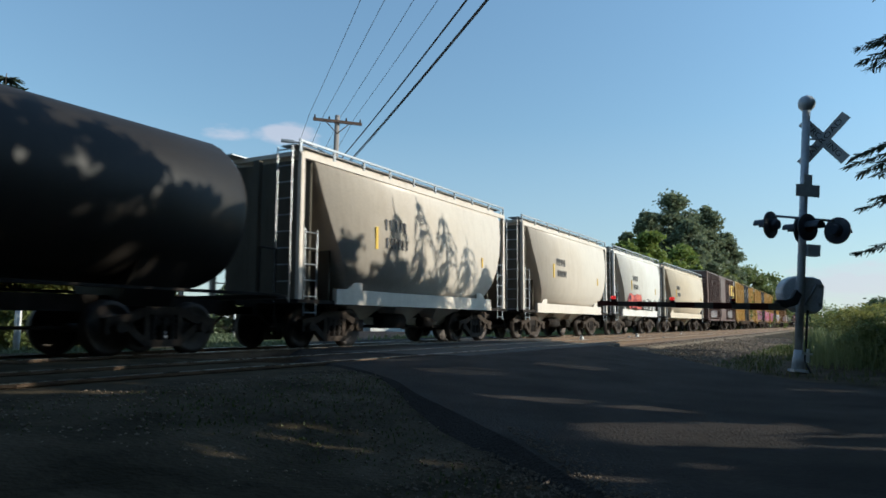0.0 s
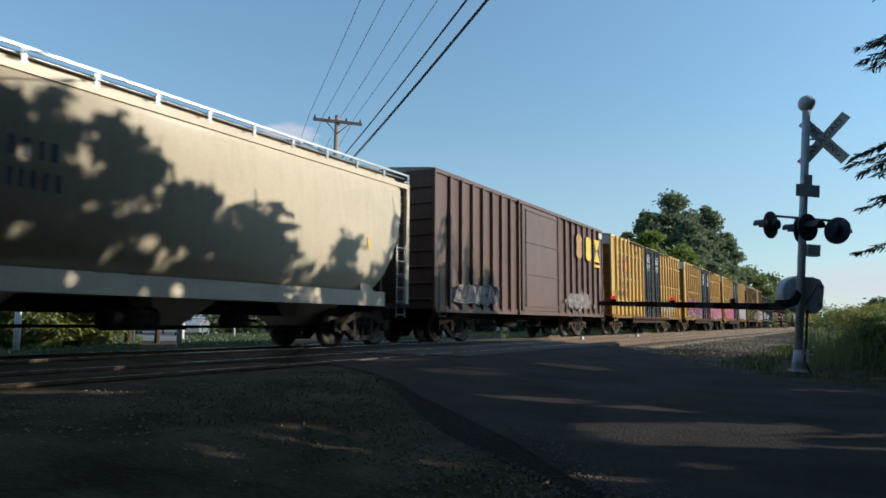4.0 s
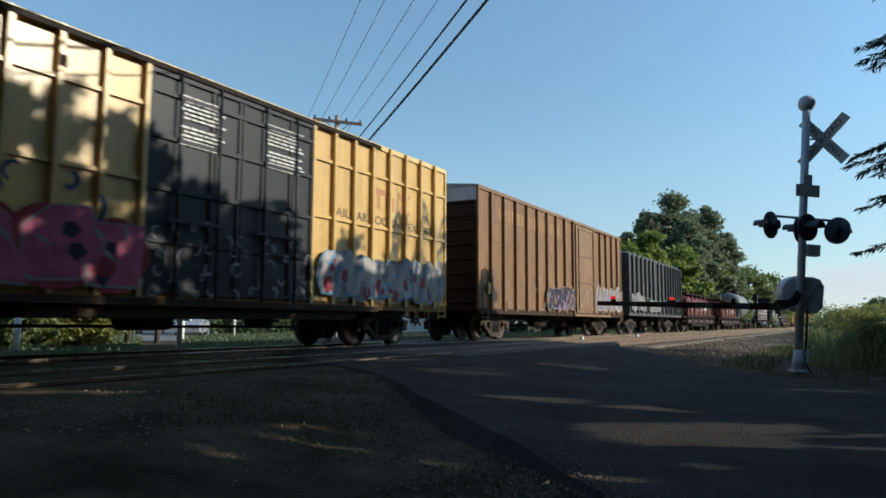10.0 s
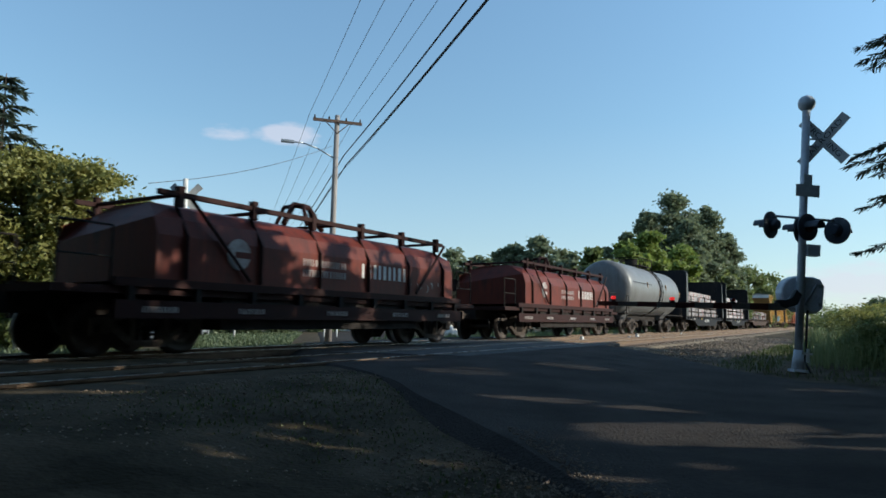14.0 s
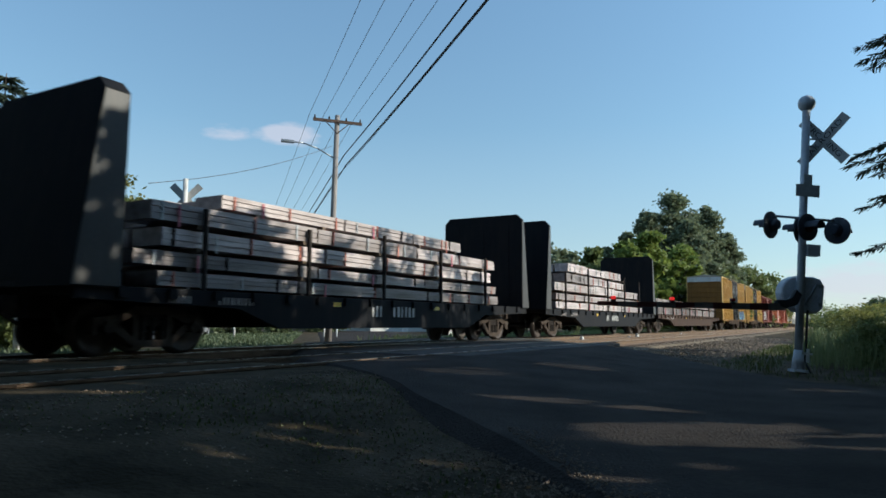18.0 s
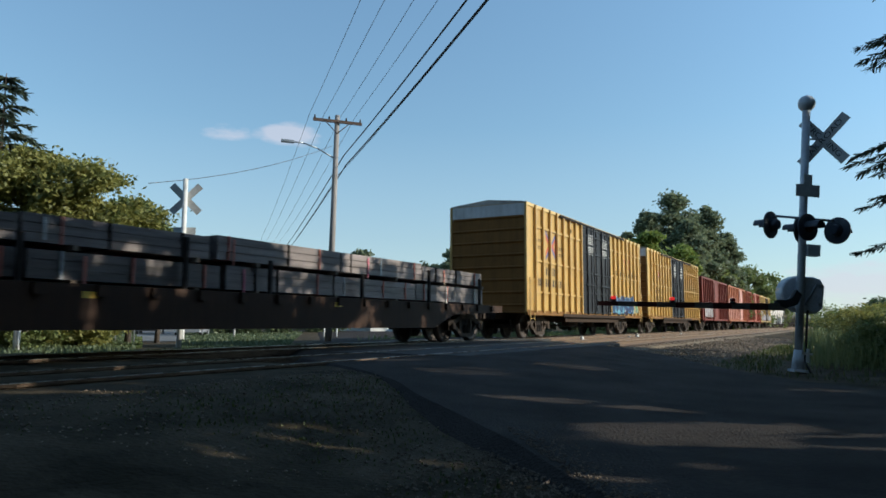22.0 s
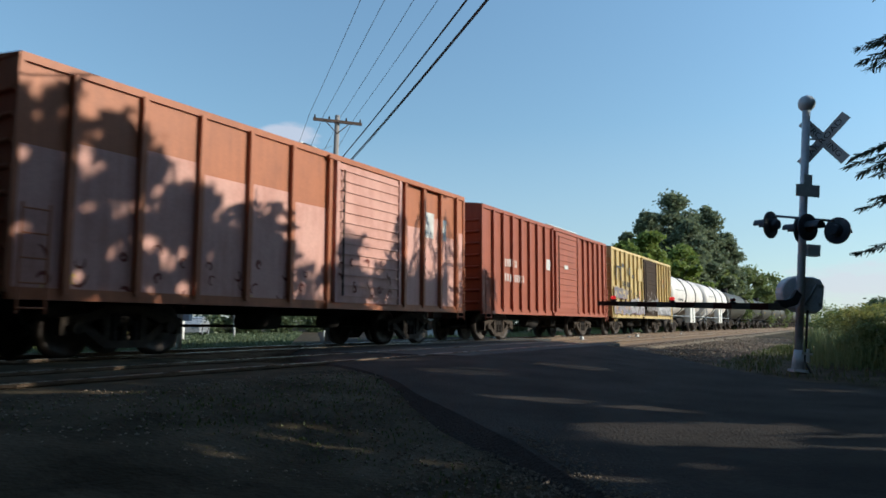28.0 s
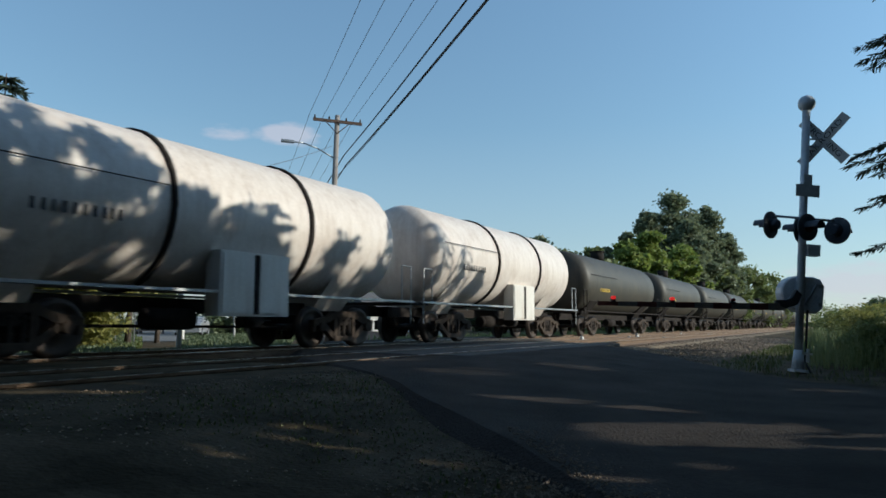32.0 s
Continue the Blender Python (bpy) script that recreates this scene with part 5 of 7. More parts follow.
def plain_boxcar(name, x, L, hw, z1, paint, label, doors=None, posts=(), post_w=0.10, post_d=0.10, roof="roof_galv", band=None, door_paint=None, corr=True, trim=None, end_paint=None):
    z0 = 0.97
    car = thing(name, label, "boxcar", "cars of the freight train")
    box_shell(car, L, hw, z0, z1, paint, roof=roof, band=band, trim=trim, end_paint=end_paint)
    panel_ribs(car, "side_post", posts, hw, z0, z1 - 0.08, post_w, post_d, paint)
    if doors:
        a, b = doors
        for s in (-1, 1):
            ys = sorted((s * hw, s * (hw + 0.085)))
            d = part("door", boxes((a, b, ys[0], ys[1], z0 + 0.05, z1 - 0.14)), door_paint or paint, car, "sliding door")
            me = bmesh.new()
            n = 13 if corr else 4
            for i in range(n):
                z = z0 + 0.22 + (z1 - z0 - 0.5) * i / (n - 1)
                y = s * (hw + 0.085)
                yy = sorted((y, y + s * 0.03))
                box(me, a + 0.08, b - 0.08, yy[0], yy[1], z - 0.03, z + 0.03)
            part("door_corrugation", me, door_paint or paint, d)
            yy = sorted((s * (hw + 0.085), s * (hw + 0.13)))
            for q in (a + 0.02, b - 0.02):
                part("door_edge", boxes((q - 0.05, q + 0.05, yy[0], yy[1], z0 + 0.05, z1 - 0.14)), door_paint or paint, d)
            part("door_latch", rods(((a + 0.22, s * (hw + 0.15), z0 + 0.2), (a + 0.22, s * (hw + 0.15), z1 - 0.3), 0.022, 6)), "under", d)
            part("door_track", boxes((a - 0.3, b + (b - a), s * (hw + 0.09) - 0.05, s * (hw + 0.09) + 0.05, z0 - 0.10, z0 + 0.0)), paint, car)
            part("door_rail", boxes((a - 0.3, b + (b - a), s * (hw + 0.09) - 0.04, s * (hw + 0.09) + 0.04, z1 - 0.13, z1 - 0.05)), paint, car)
    centre_sill(car, L)
    running_gear(car, L, 2.2)
    return freight(car, x)


def spread(a, b, n):
    return [a + (b - a) * i / (n - 1) for i in range(n)]


def hopper(x, L, paint, label, red=False):
    """A covered hopper with bulging sides, sloped ends, roof walk, bays and end cages."""
    car = thing("covered_hopper", label, "hopper car", "cars of the freight train")
    zt, zs = 4.18, 1.32
    prof = [(-1.02, 4.34), (-1.28, 4.20), (-1.37, 4.0), (-1.46, 3.4), (-1.53, 2.8), (-1.55, 2.2), (-1.50, 1.75), (-1.38, 1.45), (-1.24, 1.32)]
    prof = prof + [(-y, z) for y, z in prof[::-1]]
    bm = bmesh.new()
    # the slope sheets: the body starts at the top and is cut back towards the sill
    ends = []
    for e, s in ((0.0, 1), (L, -1)):
        loop = []
        for y, z in prof:
            f = (zt + 0.16 - z) / (zt + 0.16 - zs)
            loop.append((e + s * (0.50 + 1.25 * max(0, f) ** 1.9), y, z))
        ends.append(loop)
    rings(bm, [ends[0], ends[1]], True, True)
    body = part("body", bm, paint, car)
    part("roof", boxes((0.4, L - 0.4, -1.1, 1.1, 4.30, 4.40)), paint, car)
    bm = bmesh.new()
    for i in range(4):
        xx = 1.6 + (L - 3.2) * i / 3
        rod(bm, (xx, 0, 4.38), (xx, 0, 4.50), 0.38, 14)
    part("roof_hatch", bm, paint, car)
    for s in (-1, 1):
        part("side_sill", boxes((1.25, L - 1.25, s * 1.36 - 0.06, s * 1.36 + 0.06, 0.98, 1.33)), paint, car)
        part("top_rail", boxes((0.05, L - 0.05, s * 1.30 - 0.05, s * 1.30 + 0.05, 4.13, 4.25)), paint, car)
        # running board with its rail
        part("running_board", boxes((0.05, L - 0.05, s * 0.98 - 0.22, s * 0.98 + 0.22, 4.42, 4.45)), "galv", car)
        rail = part("roof_rail", boxes((0.02, L - 0.02, s * 1.30 - 0.02, s * 1.30 + 0.02, 4.48, 4.53)), "galv", car, "pale grey walkway rail")
        n = int(L / 1.15)
        for i in range(n + 1):
            xx = 0.05 + (L - 0.1) * i / n
            part("rail_post", boxes((xx - 0.03, xx + 0.03, s * 1.30 - 0.02, s * 1.30 + 0.02, 4.2, 4.47)), "galv", rail)
    # end bulkheads, cages and decks
    for e, s in ((0.0, 1), (L, -1)):
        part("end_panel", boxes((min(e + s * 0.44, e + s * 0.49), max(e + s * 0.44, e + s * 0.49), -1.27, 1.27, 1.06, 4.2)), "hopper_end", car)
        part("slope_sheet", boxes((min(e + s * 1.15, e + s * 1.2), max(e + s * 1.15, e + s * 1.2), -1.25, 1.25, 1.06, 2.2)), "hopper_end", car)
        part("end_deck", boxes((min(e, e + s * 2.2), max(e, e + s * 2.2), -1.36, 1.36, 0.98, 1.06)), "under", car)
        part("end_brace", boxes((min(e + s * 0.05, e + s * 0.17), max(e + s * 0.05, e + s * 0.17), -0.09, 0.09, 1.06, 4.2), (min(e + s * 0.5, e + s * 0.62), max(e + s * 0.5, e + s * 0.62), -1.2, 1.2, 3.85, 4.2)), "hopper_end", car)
        for sy in (-1, 1):
            part("end_post", boxes((e + s * 0.10 - 0.06, e + s * 0.10 + 0.06, sy * 1.30 - 0.05, sy * 1.30 + 0.05, 1.0, 4.25)), paint, car)
            bm = bmesh.new()
            a = [bm.verts.new((e + s * q, sy * 1.37, z)) for q, z in ((1.3, 1.05), (2.25, 1.05), (2.25, 1.75))]
            b = [bm.verts.new(v.co + Vector((0, sy * 0.03, 0))) for v in a]
            bm.faces.new(a)
            bm.faces.new(b)
            for k in range(3):
                bm.faces.new((a[k], a[(k + 1) % 3], b[(k + 1) % 3], b[k]))
            part("gusset", bm, paint, car)
            ladder(car, e + s * 0.42, sy * 1.34, 0.7, 2.6, 0.4, "x", "galv")
        ladder(car, e - s * 0.05, -0.95, 1.0, 4.4, 0.42, "y", "galv")
        part("air_tank", rods(((e + s * 1.0, -0.9, 1.32), (e + s * 1.0, 0.4, 1.32), 0.2, 14)), "under", car)
    for k in range(3):
        xc = 3.1 + (L - 6.2) * k / 2
        bm = bmesh.new()
        rings(bm, [[(xc + a * 1.05, b * 1.2, 1.33) for a, b in ((-1, -1), (1, -1), (1, 1), (-1, 1))], [(xc + a * 0.3, b * 0.4, 0.5) for a, b in ((-1, -1), (1, -1), (1, 1), (-1, 1))]], True, False)
        part("hopper_bay", bm, paint, car)
        part("bay_gate", boxes((xc - 0.36, xc + 0.36, -0.5, 0.5, 0.42, 0.5)), "under", car)
    bars(car, 3.0, 3.0, -1.525, 1, "ink", 0.28, 0.85, 5)
    bars(car, 3.0, 2.55, -1.56, 1, "ink", 0.26, 0.95, 6)
    part("placard", boxes((2.55, 2.65, -1.565, -1.545, 2.35, 2.9)), "letter_yellow", car)
    part("placard", boxes((L - 2.2, L - 2.12, -1.565, -1.545, 2.3, 2.6)), "letter_yellow", car)
    part("centre_sill", boxes((0, L, -0.2, 0.2, 0.72, 1.0)), "under", car)
    if red:
        graffiti(car, 1.9, 4.6, 1.35, 2.25, -1.56, ("g_red", "logo_red", "g_red", "g_dark"), 9, 0.9)
        graffiti(car, 4.8, L - 2.2, 1.35, 2.0, -1.56, ("offwhite", "g_grey", "ink", "offwhite"), 10, 0.7)
    running_gear(car, L, 1.65)
    return freight(car, x)


def dished(bm, L, R, zc, depth=0.55, n=32, belly=0.0):
    secs = []
    for f in (0.04, 0.35, 0.62, 0.82, 0.94, 1.0):
        r, xx = R * f, depth * (1 - math.sqrt(max(0, 1 - f * f)))
        secs.append([(xx, r * math.cos(6.2832 * i / n), zc + r * math.sin(6.2832 * i / n)) for i in range(n)])
    m = len(secs)
    for k in range(1, 8):
        xx = depth + (L - 2 * depth) * k / 8
        secs.append([(xx, R * math.cos(6.2832 * i / n), zc - belly * math.sin(math.pi * k / 8) + R * math.sin(6.2832 * i / n)) for i in range(n)])
    secs += [[(L - p[0], p[1], p[2]) for p in s] for s in secs[:m][::-1]]
    rings(bm, secs, True, True)


def band_ring(bm, x, R, zc, w, d, n=32):
    prof = ((x - w, R), (x - w, R + d), (x + w, R + d), (x + w, R))
    rings(bm, [[(xx, r * math.cos(6.2832 * i / n), zc + r * math.sin(6.2832 * i / n)) for i in range(n)] for xx, r in prof], False)


def tank_car(x, L, R, zc, paint, label, bands=(), box_at=None, dome=True, placard="letter_white", platform=True, sill="under", mark=True):
    car = thing("tank_car", label, "tank car", "cars of the freight train")
    bm = bmesh.new()
    dished(bm, L, R, zc)
    part("shell", bm, paint, car)
    for b in bands:
        bm = bmesh.new()
        band_ring(bm, b, R, zc, 0.05, 0.05)
        part("band", bm, "under", car, "dark band round the shell")
    for xx in (1.9, L - 1.9):
        bm = bmesh.new()
        rings(bm, [[(xx + a * 0.55, b * 1.15, zc - R * 0.62) for a, b in ((-1, -1), (1, -1), (1, 1), (-1, 1))], [(xx + a * 0.55, b * 0.5, 0.85) for a, b in ((-1, -1), (1, -1), (1, 1), (-1, 1))]], True, False)
        part("saddle", bm, paint if paint != "black_tank" else "under", car)
    part("stub_sill", boxes((-0.5, L + 0.5, -0.28, 0.28, 0.74, 1.02)), "under", car)
    for s in (-1, 1):
        part("side_walk", boxes((-0.55, L + 0.55, s * 1.38 - 0.10, s * 1.38 + 0.10, 1.10, 1.15)), "galv" if sill == "pale" else "under", car)
        for e, d in ((-0.45, 1), (L + 0.45, -1)):
            part("hand_rail", rods(((e, s * 1.42, 0.55), (e, s * 1.42, 2.05), 0.02, 6), ((e, s * 1.42, 2.05), (e + d * 0.45, s * 1.42, 2.05), 0.02, 6), ((e + d * 0.45, s * 1.42, 2.05), (e + d * 0.45, s * 1.42, 1.1), 0.02, 6)), "galv" if sill == "pale" else "under", car)
    for e in (-0.5, L + 0.5):
        part("end_platform", boxes((e - 0.3, e + 0.3, -1.42, 1.42, 1.05, 1.12)), "under", car)
    part("grab_rail", rods(((0.6, -R - 0.03, zc + 0.30), (L * 0.36, -R - 0.03, zc + 0.30), 0.012, 6)), "under", car)
    if dome:
        c = L * 0.46
        part("dome", rods(((c, 0, zc + R - 0.06), (c, 0, zc + R + 0.42), 0.36, 18)), "under", car)
        part("manway_lid", rods(((c, 0, zc + R + 0.42), (c, 0, zc + R + 0.47), 0.40, 18)), "under", car)
        if platform:
            z = zc + R + 0.06
            part("top_platform", boxes((c - 1.1, c + 1.9, -0.78, -0.42, z - 0.04, z), (c - 1.1, c + 1.9, 0.42, 0.78, z - 0.04, z)), "under", car)
            rr = []
            for s in (-1, 1):
                for px in (-1.1, 0.4, 1.9):
                    rr.append(((c + px, s * 0.78, z - 0.3), (c + px, s * 0.78, z + 0.44), 0.022, 6))
                rr.append(((c - 1.1, s * 0.78, z + 0.44), (c + 1.9, s * 0.78, z + 0.44), 0.02, 6))
            for px in (-1.1, 1.9):
                rr.append(((c + px, -0.78, z + 0.44), (c + px, 0.78, z + 0.44), 0.02, 6))
            part("platform_rail", rods(*rr), "under", car)
            # side ladder bent round the shell
            bm = bmesh.new()
            for xo in (-0.22, 0.22):
                pts = [(c + 1.2 + xo, -(R + 0.09) * math.cos(k), zc + (R + 0.09) * math.sin(k)) for k in np.linspace(-0.75, 1.15, 9)]
                for a, b in zip(pts, pts[1:]):
                    rod(bm, a, b, 0.02, 6)
            for k in np.linspace(-0.7, 1.1, 9):
                rod(bm, (c + 0.98, -(R + 0.09) * math.cos(k), zc + (R + 0.09) * math.sin(k)), (c + 1.42, -(R + 0.09) * math.cos(k), zc + (R + 0.09) * math.sin(k)), 0.014, 6)
            part("ladder", bm, "under", car)
    if box_at:
        cab = part("valve_cabinet", boxes((box_at - 0.92, box_at + 0.92, -1.52, -1.15, 0.68, 1.90)), "offwhite", car, "pale valve cabinet")
        for o in (-0.47, 0.47):
            part("cabinet_door", boxes((box_at + o - 0.40, box_at + o + 0.40, -1.545, -1.52, 0.74, 1.84)), "offwhite", cab)
        part("latch", boxes((box_at - 0.05, box_at + 0.05, -1.57, -1.52, 0.72, 1.86)), "under", cab)
    if mark:
        bars(car, L * 0.16, zc - 0.30, -R - 0.006 + (R - math.sqrt(R * R - 0.2)) * 0.5, 1, placard, 0.24, 1.5, 8)
    else:
        for q, zz in ((L * 0.30, 0.25), (L * 0.52, -0.1), (L * 0.66, 0.3), (L * 0.97, 0.0)):
            part("placard", boxes((q - 0.03, q + 0.03, -R - 0.012, -R + 0.1, zc + zz - 0.16, zc + zz + 0.16)), placard, car)
    running_gear(car, L, 1.9, 0.75)
    return freight(car, x)


def coil_car(x, label):
    """A coil-steel car: red hood with side frames and a lifting rack over a ribbed trough."""
    car = thing("coil_car", label, "coil car", "cars of the freight train")
    L, a, b = 13.4, 2.3, 11.55
    part("deck", boxes((0, L, -1.42, 1.42, 1.02, 1.14)), "coil_dark", car)
    part("centre_sill", boxes((0, L, -0.3, 0.3, 0.7, 1.02)), "under", car)
    part("trough", boxes((3.3, L - 3.3, -1.36, 1.36, 0.42, 1.02)), "under", car)
    for s in (-1, 1):
        y = sorted((s * 1.40, s * 1.50))
        part("side_sill", boxes((1.0, L - 1.0, y[0], y[1], 0.62, 0.92)), "coil_dark", car)
        part("top_chord", boxes((1.0, L - 1.0, y[0], y[1], 1.14, 1.28)), "coil_dark", car)
        for xx in spread(1.3, L - 1.3, 9):
            part("stake", boxes((xx - 0.06, xx + 0.06, y[0], y[1], 0.9, 1.16)), "under", car)
    bm = bmesh.new()
    prof = [(-1.40, 1.28), (-1.40, 2.05), (-1.30, 2.36), (-1.05, 2.60), (-0.5, 2.74), (0.5, 2.74), (1.05, 2.60), (1.30, 2.36), (1.40, 2.05), (1.40, 1.28)]
    rings(bm, [[(a + (0 if z > 2.5 else -0.5), y, z) for y, z in prof], [(b + (0 if z > 2.5 else 0.5), y, z) for y, z in prof]], True, False)
    part("hood", bm, "coil_red", car, "dull red hood with sloped ends")
    for s in (-1, 1):
        for i, xx in enumerate(spread(a + 0.1, b - 0.1, 6)):
            part("hood_rib", rods(((xx, s * 1.44, 1.3), (xx, s * 1.44, 2.06), 0.035, 6), ((xx, s * 1.44, 2.06), (xx, s * 1.10, 2.64), 0.035, 6)), "coil_dark", car)
        part("hood_rail", boxes((a - 0.35, b + 0.25, s * 1.18 - 0.05, s * 1.18 + 0.05, 2.78, 2.87)), "coil_dark", car)
        for xx in spread(a + 0.1, b - 0.1, 6):
            part("rail_stub", boxes((xx - 0.06, xx + 0.06, s * 1.18 - 0.07, s * 1.18 + 0.07, 2.60, 2.97)), "coil_dark", car)
        for p, q in ((a + 0.1, a + 1.6), (b - 0.1, b - 1.6)):
            part("hood_brace", rods(((p, s * 1.47, 2.75), (q, s * 1.47, 1.35), 0.035, 6)), "coil_dark", car)
    for xx in spread(a + 0.1, b - 0.1, 5):
        part("cross_rod", rods(((xx, -1.2, 2.83), (xx, 1.2, 2.83), 0.04, 6)), "coil_dark", car)
    c = (a + b) / 2
    bm = rods(((c - 0.55, 0, 2.86), (c - 0.22, 0, 3.38), 0.07, 8), ((c - 0.22, 0, 3.38), (c + 0.32, 0, 3.38), 0.07, 8), ((c + 0.32, 0, 3.38), (c + 0.85, 0, 2.86), 0.07, 8), ((c - 0.22, -0.3, 3.34), (c - 0.22, 0.3, 3.34), 0.05, 8), ((c - 0.22, -0.3, 3.34), (c - 0.3, -0.5, 2.85), 0.05, 8), ((c - 0.22, 0.3, 3.34), (c - 0.3, 0.5, 2.85), 0.05, 8))
    part("lifting_bracket", bm, "coil_dark", car)
    part("emblem", rods(((a + 1.35, -1.402, 1.85), (a + 1.35, -1.41, 1.85), 0.30, 20)), "letter_dim", car, "pale worn disc of an emblem")
    part("emblem", boxes((a + 1.25, a + 1.75, -1.416, -1.411, 1.78, 1.90)), "coil_red", car)
    bars(car, a + 3.2, 1.85, -1.402, 2, "letter_dim", 0.15, 1.5, 12)
    bars(car, a + 5.3, 1.8, -1.402, 1, "letter_white", 0.34, 1.9, 13)
    sprayed_marks(car, [(a + 7.4 + 0.3 * i, 1.65) for i in range(6)], -1.404, "letter_dim", 71, 0.16)
    for xx in (1.5, 3.6, 6.2, 8.8, 11.0):
        bars(car, xx, 0.77, -1.505, 1, "letter_dim", 0.10, 0.7, int(xx * 3))
    for e, s in ((0.1, 1), (L - 0.1, -1)):
        for sy in (-1, 1):
            part("hand_rail", rods(((e, sy * 1.35, 1.1), (e, sy * 1.35, 2.1), 0.02, 6), ((e, sy * 1.35, 2.1), (e + s * 0.9, sy * 1.35, 2.1), 0.02, 6), ((e + s * 0.9, sy * 1.35, 2.1), (e + s * 0.9, sy * 1.35, 1.1), 0.02, 6), ((e, sy * 1.35, 1.6), (e + s * 0.9, sy * 1.35, 1.6), 0.015, 6)), "under", car)
        part("brake_wheel", rods(((e, 0.6, 1.1), (e, 0.6, 2.0), 0.025, 6), ((e - s * 0.03, 0.6, 1.9), (e + s * 0.0, 0.6, 1.9), 0.22, 14)), "under", car)
    running_gear(car, L, 2.0)
    return freight(car, x)


def ribbed_car(x, L, z1, label):
    """A tall black gondola with deep vertical posts under an arched row of covers."""
    car = thing("ribbed_gondola", label, "gondola car", "cars of the freight train")
    hw, z0 = 1.53, 1.12
    for name, q in (("side_wall", (0, L, -hw + 0.05, -hw + 0.12, z0, z1)), ("side_wall", (0, L, hw - 0.12, hw - 0.05, z0, z1)), ("end_wall", (0, 0.08, -hw + 0.12, hw - 0.12, z0, z1)), ("end_wall", (L - 0.08, L, -hw + 0.12, hw - 0.12, z0, z1)), ("floor_plate", (0.08, L - 0.08, -hw + 0.12, hw - 0.12, z0 - 0.05, z0 + 0.1))):
        part(name, boxes(q), "black_car", car)
    posts = [0.06] + spread(0.95, 5.6, 6) + [6.8, 7.8] + spread(8.8, L - 0.8, 6) + [L - 0.06]
    panel_ribs(car, "side_post", posts, hw - 0.05, z0, z1, 0.11, 0.12, "black_car")
    for s in (-1, 1):
        part("top_chord", boxes((0, L, s * (hw - 0.05) - 0.06, s * (hw - 0.05) + 0.06, z1 - 0.10, z1)), "black_car", car)
        part("side_sill", boxes((0, L, s * (hw - 0.05) - 0.07, s * (hw - 0.05) + 0.07, z0 - 0.12, z0 + 0.06)), "black_car", car)
    n = 11
    cover = bmesh.new()
    w = L / n
    prism(cover, [(-w / 2 + 0.03, 0)] + [(-w / 2 + 0.03 + (w - 0.06) * k / 6, 0.11 * math.sin(math.pi * k / 6) + 0.02) for k in range(7)] + [(w / 2 - 0.03, 0)], -hw + 0.08, hw - 0.08)
    for v in cover.verts:
        v.co = Vector((v.co.y, v.co.x, v.co.z))
    cm = mesh("cover", cover, "black_car")
    for i in range(n):
        at(part("cover", cm, "black_car", car), w * (i + 0.5), 0, z1)
    for e, s in ((0, -1), (L, 1)):
        for i in range(4):
            z = z0 + 0.5 + i * 0.75
            xx = sorted((e, e + s * 0.09))
            part("end_rib", boxes((xx[0], xx[1], -hw + 0.1, hw - 0.1, z - 0.07, z + 0.07)), "black_car", car)
    bars(car, 2.9, 2.55, -hw + 0.042, 1, "letter_dim", 0.36, 1.5, 14)
    bars(car, 2.9, 2.0, -hw + 0.042, 1, "letter_dim", 0.24, 1.7, 15)
    bm = boxes(*[(-0.10, -0.09, -0.9 + 0.16 * k, -0.9 + 0.16 * k + 0.1, 3.75 - 0.18 * r, 3.87 - 0.18 * r) for k in range(5) for r in range(2)])
    part("marking", bm, "letter_white", car)
    # the pale left letters also stand in for sun flecks on the side
    graffiti(car, 0.3, 3.3, 1.2, 2.35, -hw - 0.075, ("black_car", "g_grey", "letter_dim", "black_car"), 21, 1.2, True)
    graffiti(car, 4.2, 7.0, 1.2, 2.05, -hw - 0.075, ("black_car", "g_grey", "letter_dim", "black_car"), 22, 0.7, True)
    sprayed_marks(car, [(7.3 + 0.55 * i, 1.45 + 0.25 * (i % 3)) for i in range(10)], -hw - 0.076, "g_grey", 66, 0.2)
    centre_sill(car, L)
    running_gear(car, L, 2.0)
    return freight(car, x)


